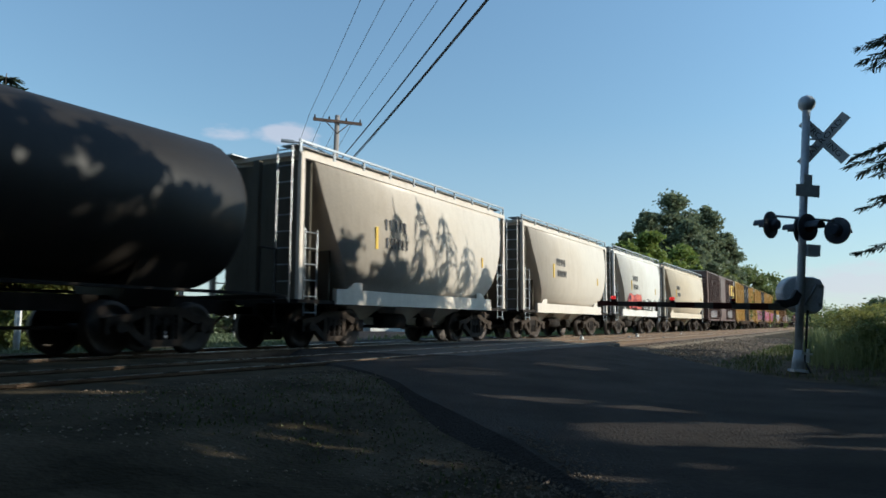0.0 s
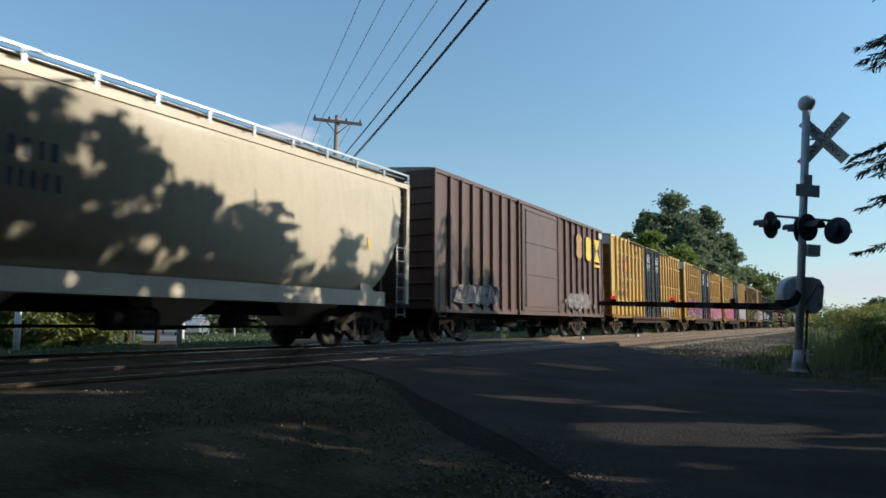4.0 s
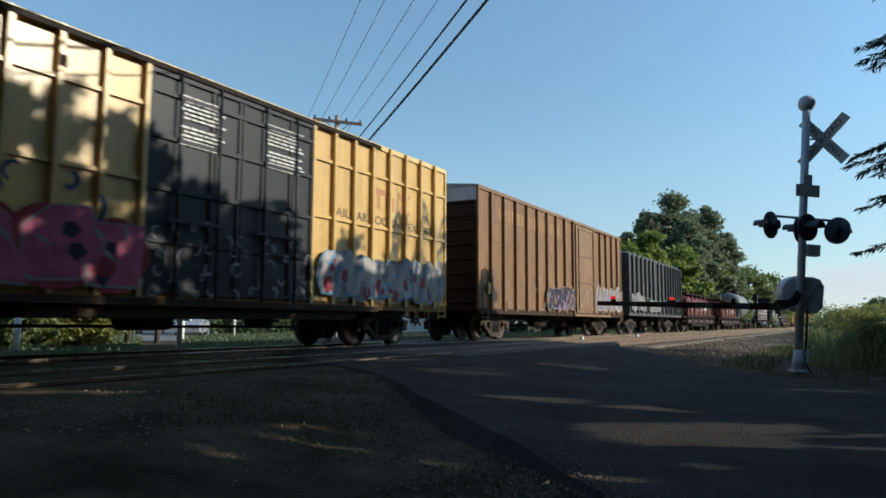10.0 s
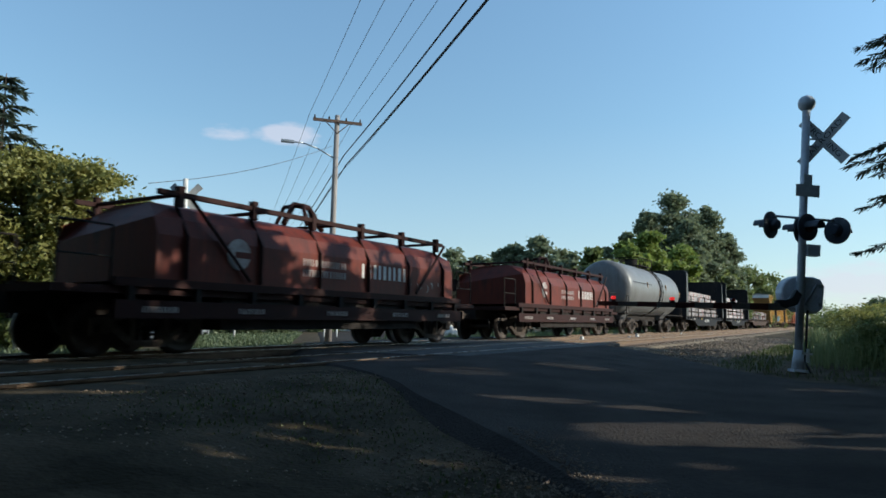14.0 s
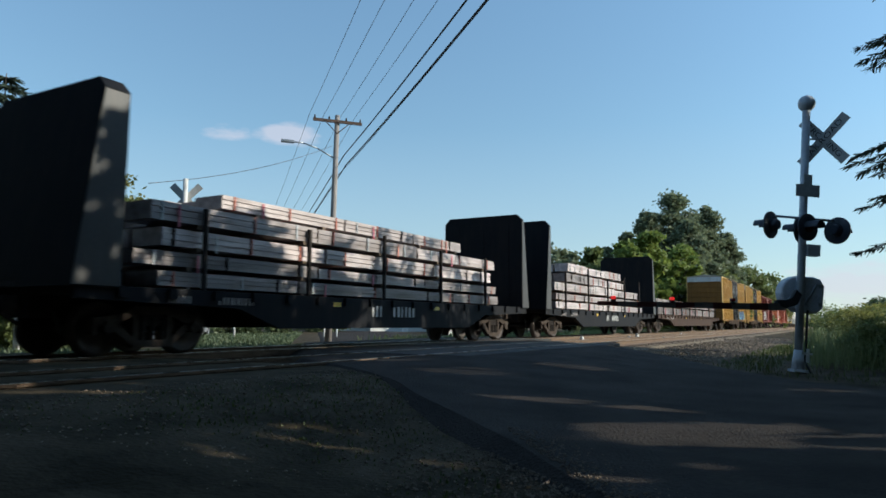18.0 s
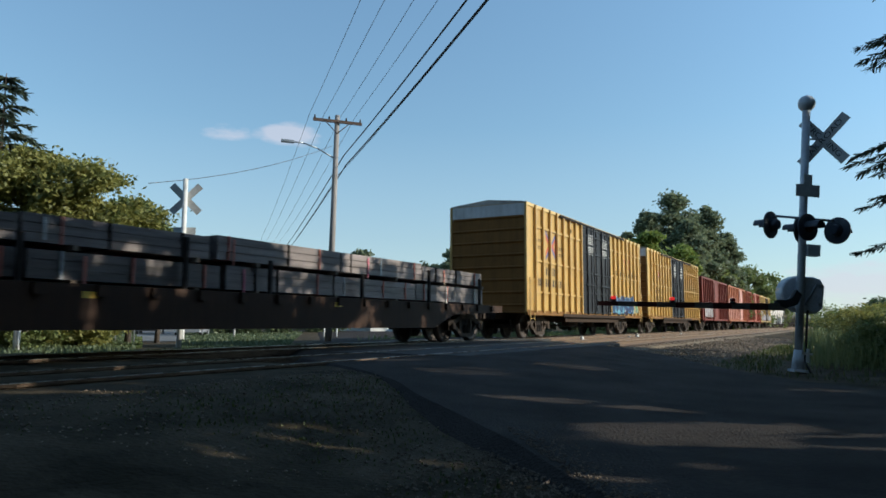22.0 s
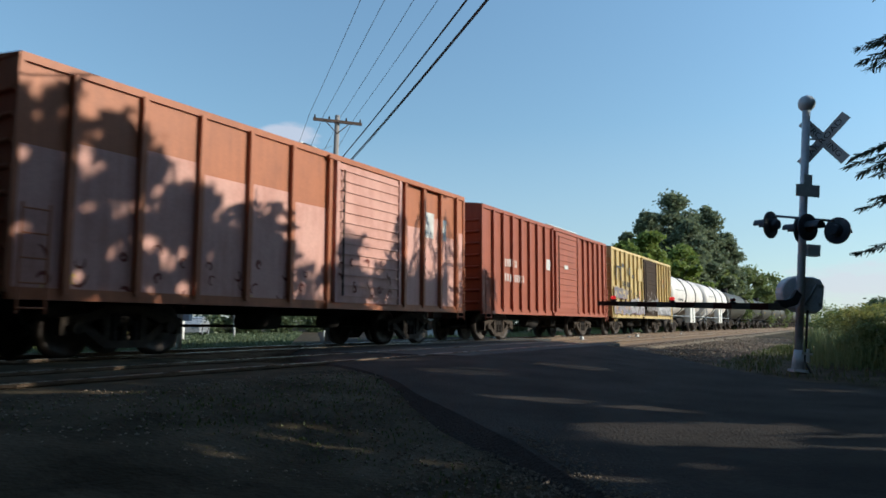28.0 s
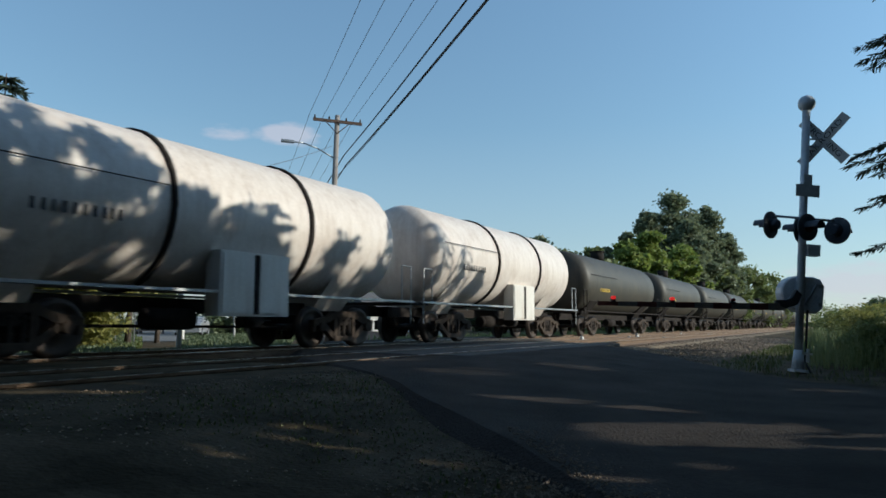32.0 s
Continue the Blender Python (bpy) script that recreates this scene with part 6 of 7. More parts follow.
def bulkhead_flat(x, L, zb, label, paint="bulk_black", bulk=True, gap=None):
    gap = gap or 0.46
    car = thing("bulkhead_flatcar" if bulk else "flatcar", label, "flatcar", "cars of the freight train")
    part("deck", boxes((0, L, -1.45, 1.45, 0.98, 1.10)), "under", car)
    for s in (-1, 1):
        y = sorted((s * 1.38, s * 1.50))
        bm = bmesh.new()
        a = [bm.verts.new((q, y[0], z)) for q, z in ((0, 1.13), (L, 1.13), (L, 0.92), (L - 3.3, 0.82), (L - 4.4, 0.44), (4.4, 0.44), (3.3, 0.82), (0, 0.92))]
        b = [bm.verts.new((v.co.x, y[1], v.co.z)) for v in a]
        bm.faces.new(a)
        bm.faces.new(b)
        for k in range(8):
            bm.faces.new((a[k], a[(k + 1) % 8], b[(k + 1) % 8], b[k]))
        part("side_sill", bm, paint, car)
        for xx in spread(0.8, L - 0.8, int(L / 1.0)):
            yy = sorted((s * 1.50, s * 1.56))
            part("stake_pocket", boxes((xx - 0.08, xx + 0.08, yy[0], yy[1], 0.95, 1.12)), paint, car)
    if bulk:
        for e, s in ((0.0, 1), (L, -1)):
            bm = bmesh.new()
            c = 0.2
            prof = [(-1.55, 1.1), (-1.55, zb - c), (-1.55 + c, zb), (1.55 - c, zb), (1.55, zb - c), (1.55, 1.1)]
            outer = [(e - s * 0.12 + s * 0.44 * max(0.0, (z - 1.1) / (zb - 1.1)), y, z) for y, z in prof]
            wide = gap if s > 0 else 0.46
            inner = [(e + s * wide, y, z) for y, z in prof]
            rings(bm, [outer, inner], True, False)
            bh = part("bulkhead", bm, paint, car, "tall dark steel bulkhead")
            # added edge plates put the sunlit edge of the bulkhead into colour
            for sy in (-1, 1):
                bm = bmesh.new()
                q = [(e - s * 0.10, 1.12), (e + s * 0.30, zb - c - 0.03), (e + s * (wide - 0.02), zb - c - 0.03), (e + s * (wide - 0.02), 1.12)]
                rings(bm, [[(px, sy * 1.552, pz) for px, pz in q], [(px, sy * 1.566, pz) for px, pz in q]], True, False)
                part("edge_plate", bm, "black_car", bh, "edge plate, paler for the sunlit bulkhead edge")
            for y in (-1.0, 0.0, 1.0):
                part("stiffener", boxes((e + s * wide - 0.02, e + s * wide + 0.02, y - 0.05, y + 0.05, 1.1, zb - 0.4)), paint, bh)
    bars(car, L * 0.10, 0.95, -1.503, 1, "letter_dim", 0.13, 0.5, 16)
    bars(car, L * 0.10 + 1.1, 0.95, -1.503, 1, "letter_dim", 0.13, 0.9, 17)
    if bulk:
        bars(car, L * 0.50, 0.84, -1.503, 1, "letter_white", 0.26, 1.1, 27)
        bars(car, L * 0.50 - 0.9, 0.84, -1.503, 1, "letter_white", 0.26, 0.4, 28)
    part("reflector", boxes((L * 0.36, L * 0.36 + 0.25, -1.506, -1.5, 0.92, 1.02), (L * 0.62, L * 0.62 + 0.25, -1.506, -1.5, 0.92, 1.02)), "letter_yellow", car)
    part("centre_sill", boxes((0, L, -0.35, 0.35, 0.62, 0.98)), "under", car)
    running_gear(car, L, 1.75)
    return freight(car, x)


def bundle_load(x, tiers, label, seed, steel="steel_grey"):
    """Long steel-sheet bundles stacked on timber bearers. tiers: (start, end, rows high, half width)."""
    rng = random.Random(seed)
    t = thing("bundle_stack", label, "bundled load", "loads of the flatcars")
    z = 1.10
    for a, b, rows, hw, h in tiers:
        for r in range(rows):
            for xx in spread(a + 0.6, b - 0.6, 5):
                part("bearer", boxes((xx - 0.05, xx + 0.05, -hw - 0.06, hw + 0.06, z, z + 0.08)), "timber", t)
            z += 0.08
            n = 3
            w = 2 * hw / n
            for k in range(n):
                m = 3
                ya, yb = -hw + w * k + 0.02, -hw + w * (k + 1) - 0.02
                ya += rng.uniform(-0.07, 0.07) if k == 0 else 0.0
                cuts = [a + rng.uniform(-0.5, 0.3)] + ([a + (b - a) * (f + rng.uniform(-0.07, 0.07)) for f in (0.34, 0.66)] if b - a > 6 else []) + [b + rng.uniform(-0.6, 0.5)]
                for ca, cb in zip(cuts, cuts[1:]):
                    bm = bmesh.new()
                    hh = h * rng.choice((1.0, 0.97, 0.88))
                    edge = []
                    for q in range(m):
                        za, zc = z + hh * q / m, z + hh * (q + 1) / m
                        j = rng.uniform(0.0, 0.03)
                        edge += [(j, za + 0.008), (j, zc - 0.008), (0.045, zc - 0.008), (0.045, zc + 0.008)] if q < m - 1 else [(j, za + 0.008), (j, zc)]
                    prism(bm, [(ya + d, q) for d, q in edge] + [(yb - d, q) for d, q in edge[::-1]], ca, cb - 0.06)
                    bu = part("bundle", bm, steel, t)
                    for xx in spread(ca + 0.5, cb - 0.6, 3):
                        xs = xx + rng.uniform(-0.3, 0.3)
                        part("strap", boxes((xs - 0.02, xs + 0.02, ya - 0.008, yb + 0.008, z - 0.003, z + hh + 0.004)), rng.choice(("band_strap", "under", "galv")), bu)
                    if k == 0 and rng.random() < 0.7:
                        xt = rng.uniform(ca + 0.3, cb - 0.5)
                        part("tag", boxes((xt, xt + 0.05, ya - 0.02, ya - 0.012, z + hh * 0.1 - rng.uniform(0.0, 0.2), z + hh * 0.9)), rng.choice(("tag_pink", "band_strap", "letter_white")), bu)
            z += h + 0.01
    a, b = tiers[0][0], tiers[0][1]
    for xx in spread(a + 0.9, b - 0.9, max(3, int((b - a) / 2.4))):
        for s in (-1, 1):
            y = s * (tiers[0][3] + 0.10)
            part("stake", boxes((xx - 0.04, xx + 0.04, y - 0.03, y + 0.03, 1.10, z - rng.uniform(0.1, 0.5))), "under", t)
    return freight(t, x)


# black tank car at the head of what is seen
tank_car(-4.6, 14.85, 1.50, 2.72, "tank_head", "black tank car with a yellow mark", dome=False, placard="letter_yellow")
for x, L, paint, lab, red in ((11.45, 10.5, "cream", "cream covered hopper car with a pale roof walk", False), (23.45, 10.3, "cream", "cream covered hopper car, freshly painted", False), (34.95, 10.05, "offwhite", "white covered hopper car with red graffiti", True), (46.25, 13.8, "tan", "long tan covered hopper car", False)):
    hopper(x, L, paint, lab, red)
c = plain_boxcar("boxcar", 61.04, 15.5, 1.53, 4.90, "brown", "dark brown boxcar with a large yellow block mark", (5.9, 9.5), spread(0.8, 5.7, 8) + spread(9.7, 14.8, 8), roof="roof_galv", corr=False)
# the big yellow mark as plain shapes
for x, m, lab in ((12.0, "letter_faded", "faded rounded block of a large mark"), (13.25, "letter_yellow", "yellow rounded block of a large mark")):
    flat_shape(c, [(x - 0.37, 3.5), (x - 0.2, 3.32), (x + 0.2, 3.32), (x + 0.37, 3.5), (x + 0.30, 3.86), (x + 0.37, 4.2), (x + 0.2, 4.36), (x - 0.2, 4.36), (x - 0.37, 4.2), (x - 0.30, 3.86)], -1.632, m, lab)
for za, zb in ((4.36, 3.86), (3.34, 3.82)):
    flat_shape(c, [(14.02, za), (14.84, za), (14.54, zb), (14.32, zb)], -1.632, "letter_yellow", "yellow block of a large mark")
part("marking", boxes((14.0, 14.86, -1.64, -1.632, 3.10, 3.22)), "letter_yellow", c, "yellow underline")
part("marking", boxes((14.95, 15.42, -1.575, -1.57, 4.5, 4.75)), "letter_white", c)
sprayed_marks(c, [(9.8 + 0.6 * (i % 8), 1.3 + 0.35 * (i // 8)) for i in range(16)], -1.634, "g_grey", 74, 0.3)
graffiti(c, 10.6, 13.2, 1.15, 1.9, -1.633, ("brown", "g_grey", "brown", "letter_dim"), 5, 0.8)
graffiti(c, 1.0, 4.0, 1.1, 1.8, -1.633, ("g_dark", "g_grey", "letter_dim", "brown"), 6, 0.8)

first = yellow_boxcar()
yellows = [freight(first, 78.03)]
for x in (95.78, 113.39, 272.19, 289.87):
    yellows.append(freight(copy_thing(first, pose(0, 0, 0)), x))
for y, cx in zip(yellows, (2.30, 2.30, 2.30, 2.45, 2.92)):
    painted_emblem(y, cx)
sprayed_marks(yellows[0], [(10.4 + 0.33 * (i % 9), 1.25 + 0.25 * (i // 9)) for i in range(27)], -1.645, "g_blue", 31, 0.24)
sprayed_marks(yellows[0], [(10.3 + 0.4 * (i % 8), 1.3 + 0.3 * (i // 8)) for i in range(16)], -1.648, "g_white", 40, 0.24)
sprayed_marks(yellows[0], [(6.3 + 0.42 * (i % 9), 1.25 + 0.33 * (i // 9)) for i in range(27)], -1.668, "g_grey", 61, 0.15)
graffiti(yellows[1], 0.7, 6.0, 1.0, 2.45, -1.655, ("g_dark", "g_magenta", "g_white", "g_dark"), 32, 0.85)
sprayed_marks(yellows[1], [(6.2 + 0.45 * (i % 9), 1.15 + 0.3 * (i // 9)) for i in range(27)], -1.668, "g_magenta", 36, 0.26)
graffiti(yellows[1], 10.1, 15.9, 1.0, 2.5, -1.655, ("g_dark", "g_pink", "g_white", "g_red"), 37, 0.95)
tagged(yellows[1], "yellow high-cube boxcar sprayed with pink and red graffiti")
graffiti(yellows[2], 0.3, 5.9, 1.0, 2.4, -1.655, ("g_red", "g_pink", "g_grey", "g_dark"), 33, 1.0)
sprayed_marks(yellows[2], [(0.8 + 0.62 * i, 2.42 + 0.12 * (i % 2)) for i in range(8)], -1.672, "g_navy", 62, 0.30)
sprayed_marks(yellows[2], [(6.2 + 0.40 * (i % 10), 1.15 + 0.3 * (i // 10)) for i in range(40)], -1.668, "g_grey", 38, 0.22)
graffiti(yellows[2], 10.3, 15.7, 1.05, 2.3, -1.655, ("g_grey", "letter_dim", "g_blue", "g_red"), 34, 0.7)
tagged(yellows[2], "yellow high-cube boxcar with faded red and grey graffiti")
graffiti(yellows[3], 10.3, 14.1, 1.0, 2.1, -1.655, ("g_dark", "g_navy", "g_blue", "g_teal"), 35, 0.8, True)
sprayed_marks(yellows[3], [(10.9, 1.75), (11.5, 1.6), (12.4, 1.45), (13.2, 1.7), (11.2, 1.3), (13.6, 1.3)], -1.672, "g_white", 72, 0.2)
graffiti(yellows[3], 14.0, 15.0, 1.1, 1.75, -1.655, ("yellow", "leaf_paint", "g_grey", "g_grey"), 39, 0.5)
tagged(yellows[3], "yellow high-cube boxcar with blue graffiti near its end")
sprayed_marks(yellows[4], [(6.3 + 0.42 * (i % 9), 1.25 + 0.33 * (i // 9)) for i in range(18)], -1.668, "g_grey", 63, 0.13)

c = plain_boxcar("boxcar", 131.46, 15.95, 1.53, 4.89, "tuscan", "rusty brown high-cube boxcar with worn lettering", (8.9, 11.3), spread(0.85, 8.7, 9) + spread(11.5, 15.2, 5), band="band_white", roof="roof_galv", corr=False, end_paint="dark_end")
for i, x in enumerate(spread(1.3, 7.9, 8)):
    part("panel_plate", boxes((x - 0.2, x + 0.2, -1.55, -1.53, 3.2, 3.42)), "tuscan", c)
bars(c, 1.5, 4.2, -1.535, 1, "letter_faded", 0.4, 6.0, 18)
graffiti(c, 11.5, 15.6, 1.05, 2.35, -1.64, ("tuscan", "g_grey", "g_white", "g_purple"), 42, 0.6)
graffiti(c, 5.6, 8.7, 1.05, 2.1, -1.64, ("tuscan", "g_dark", "g_grey", "g_purple"), 43, 0.6)
sprayed_marks(c, [(0.9 + 0.5 * i, 1.3 + 0.4 * (i % 3)) for i in range(10)], -1.642, "g_grey", 64, 0.22)
sprayed_marks(c, [(9.2 + 0.4 * (i % 5), 1.3 + 0.35 * (i // 5)) for i in range(15)], -1.672, "letter_dim", 65, 0.18)
part("placard", boxes((0.55, 0.95, -1.6, -1.59, 1.5, 1.85), (15.2, 15.5, -1.6, -1.59, 1.3, 1.6)), "letter_yellow", c)
ribbed_car(148.84, 13.4, 4.29, "black ribbed gondola car with arched covers")
coil_car(163.6, "red coil car with a ribbed steel hood")
coil_car(179.3, "second red coil car with white painted marks")
tank_car(194.9, 13.1, 1.50, 2.54, "grey_tank", "grey tank car with a platform round its dome", (7.0,), placard="letter_faded", mark=False)
bulkhead_flat(209.65, 17.0, 4.43, "dark bulkhead flatcar loaded with steel bundles", gap=0.74)
bundle_load(210.15, ((1.1, 14.3, 2, 1.32, 0.26), (1.3, 13.9, 2, 1.32, 0.33), (2.9, 12.4, 1, 1.15, 0.28)), "grey steel bundles stacked between the bulkheads", 71)
bulkhead_flat(228.55, 17.4, 4.55, "dark bulkhead flatcar with a taller load of bundles")
bundle_load(229.2, ((0.9, 14.5, 2, 1.32, 0.28), (1.0, 14.3, 1, 1.32, 0.36), (3.3, 12.0, 2, 1.1, 0.36)), "grey steel bundles in uneven tiers on the flatcar", 72)
bulkhead_flat(247.0, 23.2, 4.4, "long reddish flatcar with low stacks of bundles", "flat_brown", bulk=False)
bundle_load(247.0, ((0.8, 11.2, 2, 1.32, 0.44), ), "low stack of steel bundles on the long flatcar", 73, "steel_dark")
bundle_load(247.0, ((11.5, 22.6, 2, 1.32, 0.46), ), "second low stack of steel bundles on the flatcar", 74, "steel_dark")

RED_POSTS = spread(0.75, 4.85, 6) + spread(7.85, 12.6, 6)
c = plain_boxcar("boxcar", 307.55, 13.35, 1.5, 4.33, "red_dark", "dark oxide-red boxcar with white graffiti at its end", (5.0, 7.7), RED_POSTS, roof="red_dark", trim="red_dark", corr=False)
graffiti(c, 0.8, 4.6, 1.1, 2.4, -1.57, ("g_grey", "g_white", "g_grey", "g_white"), 51, 1.0)
c = plain_boxcar("boxcar", 321.95, 13.2, 1.5, 4.33, "red_orange", "orange-red boxcar half overpainted in faded pink", (7.0, 9.6), spread(0.8, 6.8, 6) + spread(9.9, 12.7, 4), roof="red_orange", trim="red_orange", door_paint="pink")
for a, b in ((0.06, 0.74), *[(0.86 + 1.2 * i, 0.74 + 1.2 * (i + 1)) for i in range(5)], (9.98, 10.72), (10.88, 11.68), (11.84, 12.6), (12.78, 13.28)):
    part("paint_patch", boxes((a, b, -1.508, -1.5, 1.02, random.uniform(3.0, 3.5))), "pink", c, "rolled-on faded pink paint")
part("placard", boxes((11.0, 11.45, -1.512, -1.508, 2.9, 3.6)), "letter_white", c, "white painted patch")
part("placard", boxes((11.85, 12.15, -1.512, -1.508, 2.9, 3.5)), "letter_white", c, "white painted patch")
sprayed_marks(c, [(0.5 + 0.62 * (i % 10), 1.2 + 0.35 * (i // 10)) for i in range(20)], -1.512, "red_dark", 69, 0.22)
sprayed_marks(c, [(7.2 + 0.5 * (i % 5), 1.25 + 0.28 * (i // 5)) for i in range(15)], -1.625, "red_dark", 70, 0.2)
sprayed_marks(c, [(0.6, 1.12), (1.1, 1.16), (4.5, 1.1)], -1.513, "letter_yellow", 73, 0.18)
c = plain_boxcar("boxcar", 336.4, 13.2, 1.5, 4.33, "red_car", "red boxcar with a white-edged roof and ribbed door", (6.3, 8.9), spread(0.75, 6.0, 8) + spread(9.1, 12.6, 6), roof="red_car", trim="red_car")
bars(c, 1.6, 2.6, -1.565, 1, "letter_white", 0.26, 0.9, 19)
bars(c, 1.6, 2.1, -1.565, 1, "letter_white", 0.26, 1.6, 20)
part("placard", boxes((5.35, 5.75, -1.57, -1.56, 2.6, 3.0), (7.2, 7.6, -1.63, -1.62, 2.75, 2.9)), "letter_white", c)
part("roof_patch", boxes((5.6, 9.0, -1.54, -1.1, 4.375, 4.40)), "white", c)
c = plain_boxcar("boxcar", 350.5, 13.3, 1.5, 4.33, "old_yellow", "old yellow boxcar covered in graffiti, brown ribbed door", (6.1, 9.0), spread(0.7, 5.8, 7) + spread(9.2, 12.7, 6), roof="roof_galv", trim="yellow_trim", door_paint="dark_end")
graffiti(c, 0.2, 3.2, 1.02, 1.75, -1.605, ("g_purple", "g_grey", "g_white", "letter_faded"), 54, 0.55)
graffiti(c, 3.1, 6.0, 1.02, 2.0, -1.605, ("brown", "g_white", "g_purple", "g_grey"), 57, 0.5)
graffiti(c, 0.2, 2.6, 1.8, 2.45, -1.605, ("old_yellow", "g_grey", "g_purple", "old_yellow"), 58, 0.45)
graffiti(c, 6.2, 8.9, 1.25, 2.05, -1.72, ("dark_end", "g_grey", "letter_dim", "dark_end"), 59, 0.5)
graffiti(c, 9.2, 12.8, 1.05, 1.8, -1.605, ("g_grey", "g_white", "g_dark", "g_grey"), 56, 0.7, True)
part("marking", boxes((0.5, 0.62, -1.612, -1.6, 2.75, 3.45), (1.3, 1.42, -1.612, -1.6, 2.75, 3.45), (0.5, 1.42, -1.612, -1.6, 3.35, 3.45)), "ink", c)
part("marking", boxes((1.55, 1.95, -1.612, -1.6, 3.42, 3.62)), "ink", c)
part("marking", boxes((2.9, 3.1, -1.612, -1.6, 3.1, 3.5)), "ink", c)
part("marking", boxes((3.5, 3.8, -1.612, -1.6, 2.95, 3.15)), "ink", c)
for k, d in ((-1, 0.0), (1, 0.003)):
    flat_shape(c, [(10.95 - k * 0.24, 2.85), (10.95 - k * 0.10, 2.85), (10.95 + k * 0.24, 3.30), (10.95 + k * 0.10, 3.30)], -1.503 - d, "logo_red" if k > 0 else "logo_blue", "faded crossing strokes of an emblem")
bars(c, 9.95, 3.15, -1.503, 2, "letter_faded", 0.16, 0.6, 25)
bars(c, 11.55, 3.05, -1.503, 2, "letter_faded", 0.16, 0.6, 26)
sprayed_marks(c, [(6.4 + 0.45 * (i % 6), 1.3 + 0.3 * (i // 6)) for i in range(24)], -1.725, "letter_dim", 67, 0.2)
sprayed_marks(c, [(0.5 + 0.55 * (i % 9), 1.3 + 0.42 * (i // 9)) for i in range(27)], -1.612, "g_dark", 68, 0.22)
part("tack_board", boxes((4.75, 5.6, -1.60, -1.5, 2.9, 3.6)), "old_yellow", c)
bars(c, 1.6, 2.6, -1.57, 1, "ink", 0.26, 1.8, 22)
bars(c, 1.6, 2.2, -1.57, 1, "ink", 0.24, 1.6, 23)
part("placard", boxes((4.9, 5.2, -1.58, -1.57, 2.0, 2.35)), "logo_red", c)
for x in (364.75, 377.85):
    tank_car(x, 11.55, 1.47, 2.59, "white_tank", "white tank car with dark bands and a valve cabinet", (4.3, 7.9), 6.25, dome=False, placard="ink", sill="pale")
x = 391.4
for i in range(11):
    tank_car(x, 13.2, 1.42, 2.5, "black_tank", "dark grey tank car in the tail of the train", (), dome=True, placard="letter_yellow", platform=False)
    x += 15.4
for i in range(3):
    plain_boxcar("boxcar", x, 15.0, 1.5, 4.6, "offwhite", "pale boxcar far back in the train", (6.0, 9.0), spread(0.8, 5.8, 5) + spread(9.2, 14.2, 5))
    x += 16.6


# ---- the crossing signal ----
def disc(bm, c, axis, r, depth, seg=20):
    a = Vector(axis).normalized() * depth / 2
    rod(bm, Vector(c) - a, Vector(c) + a, r, seg)


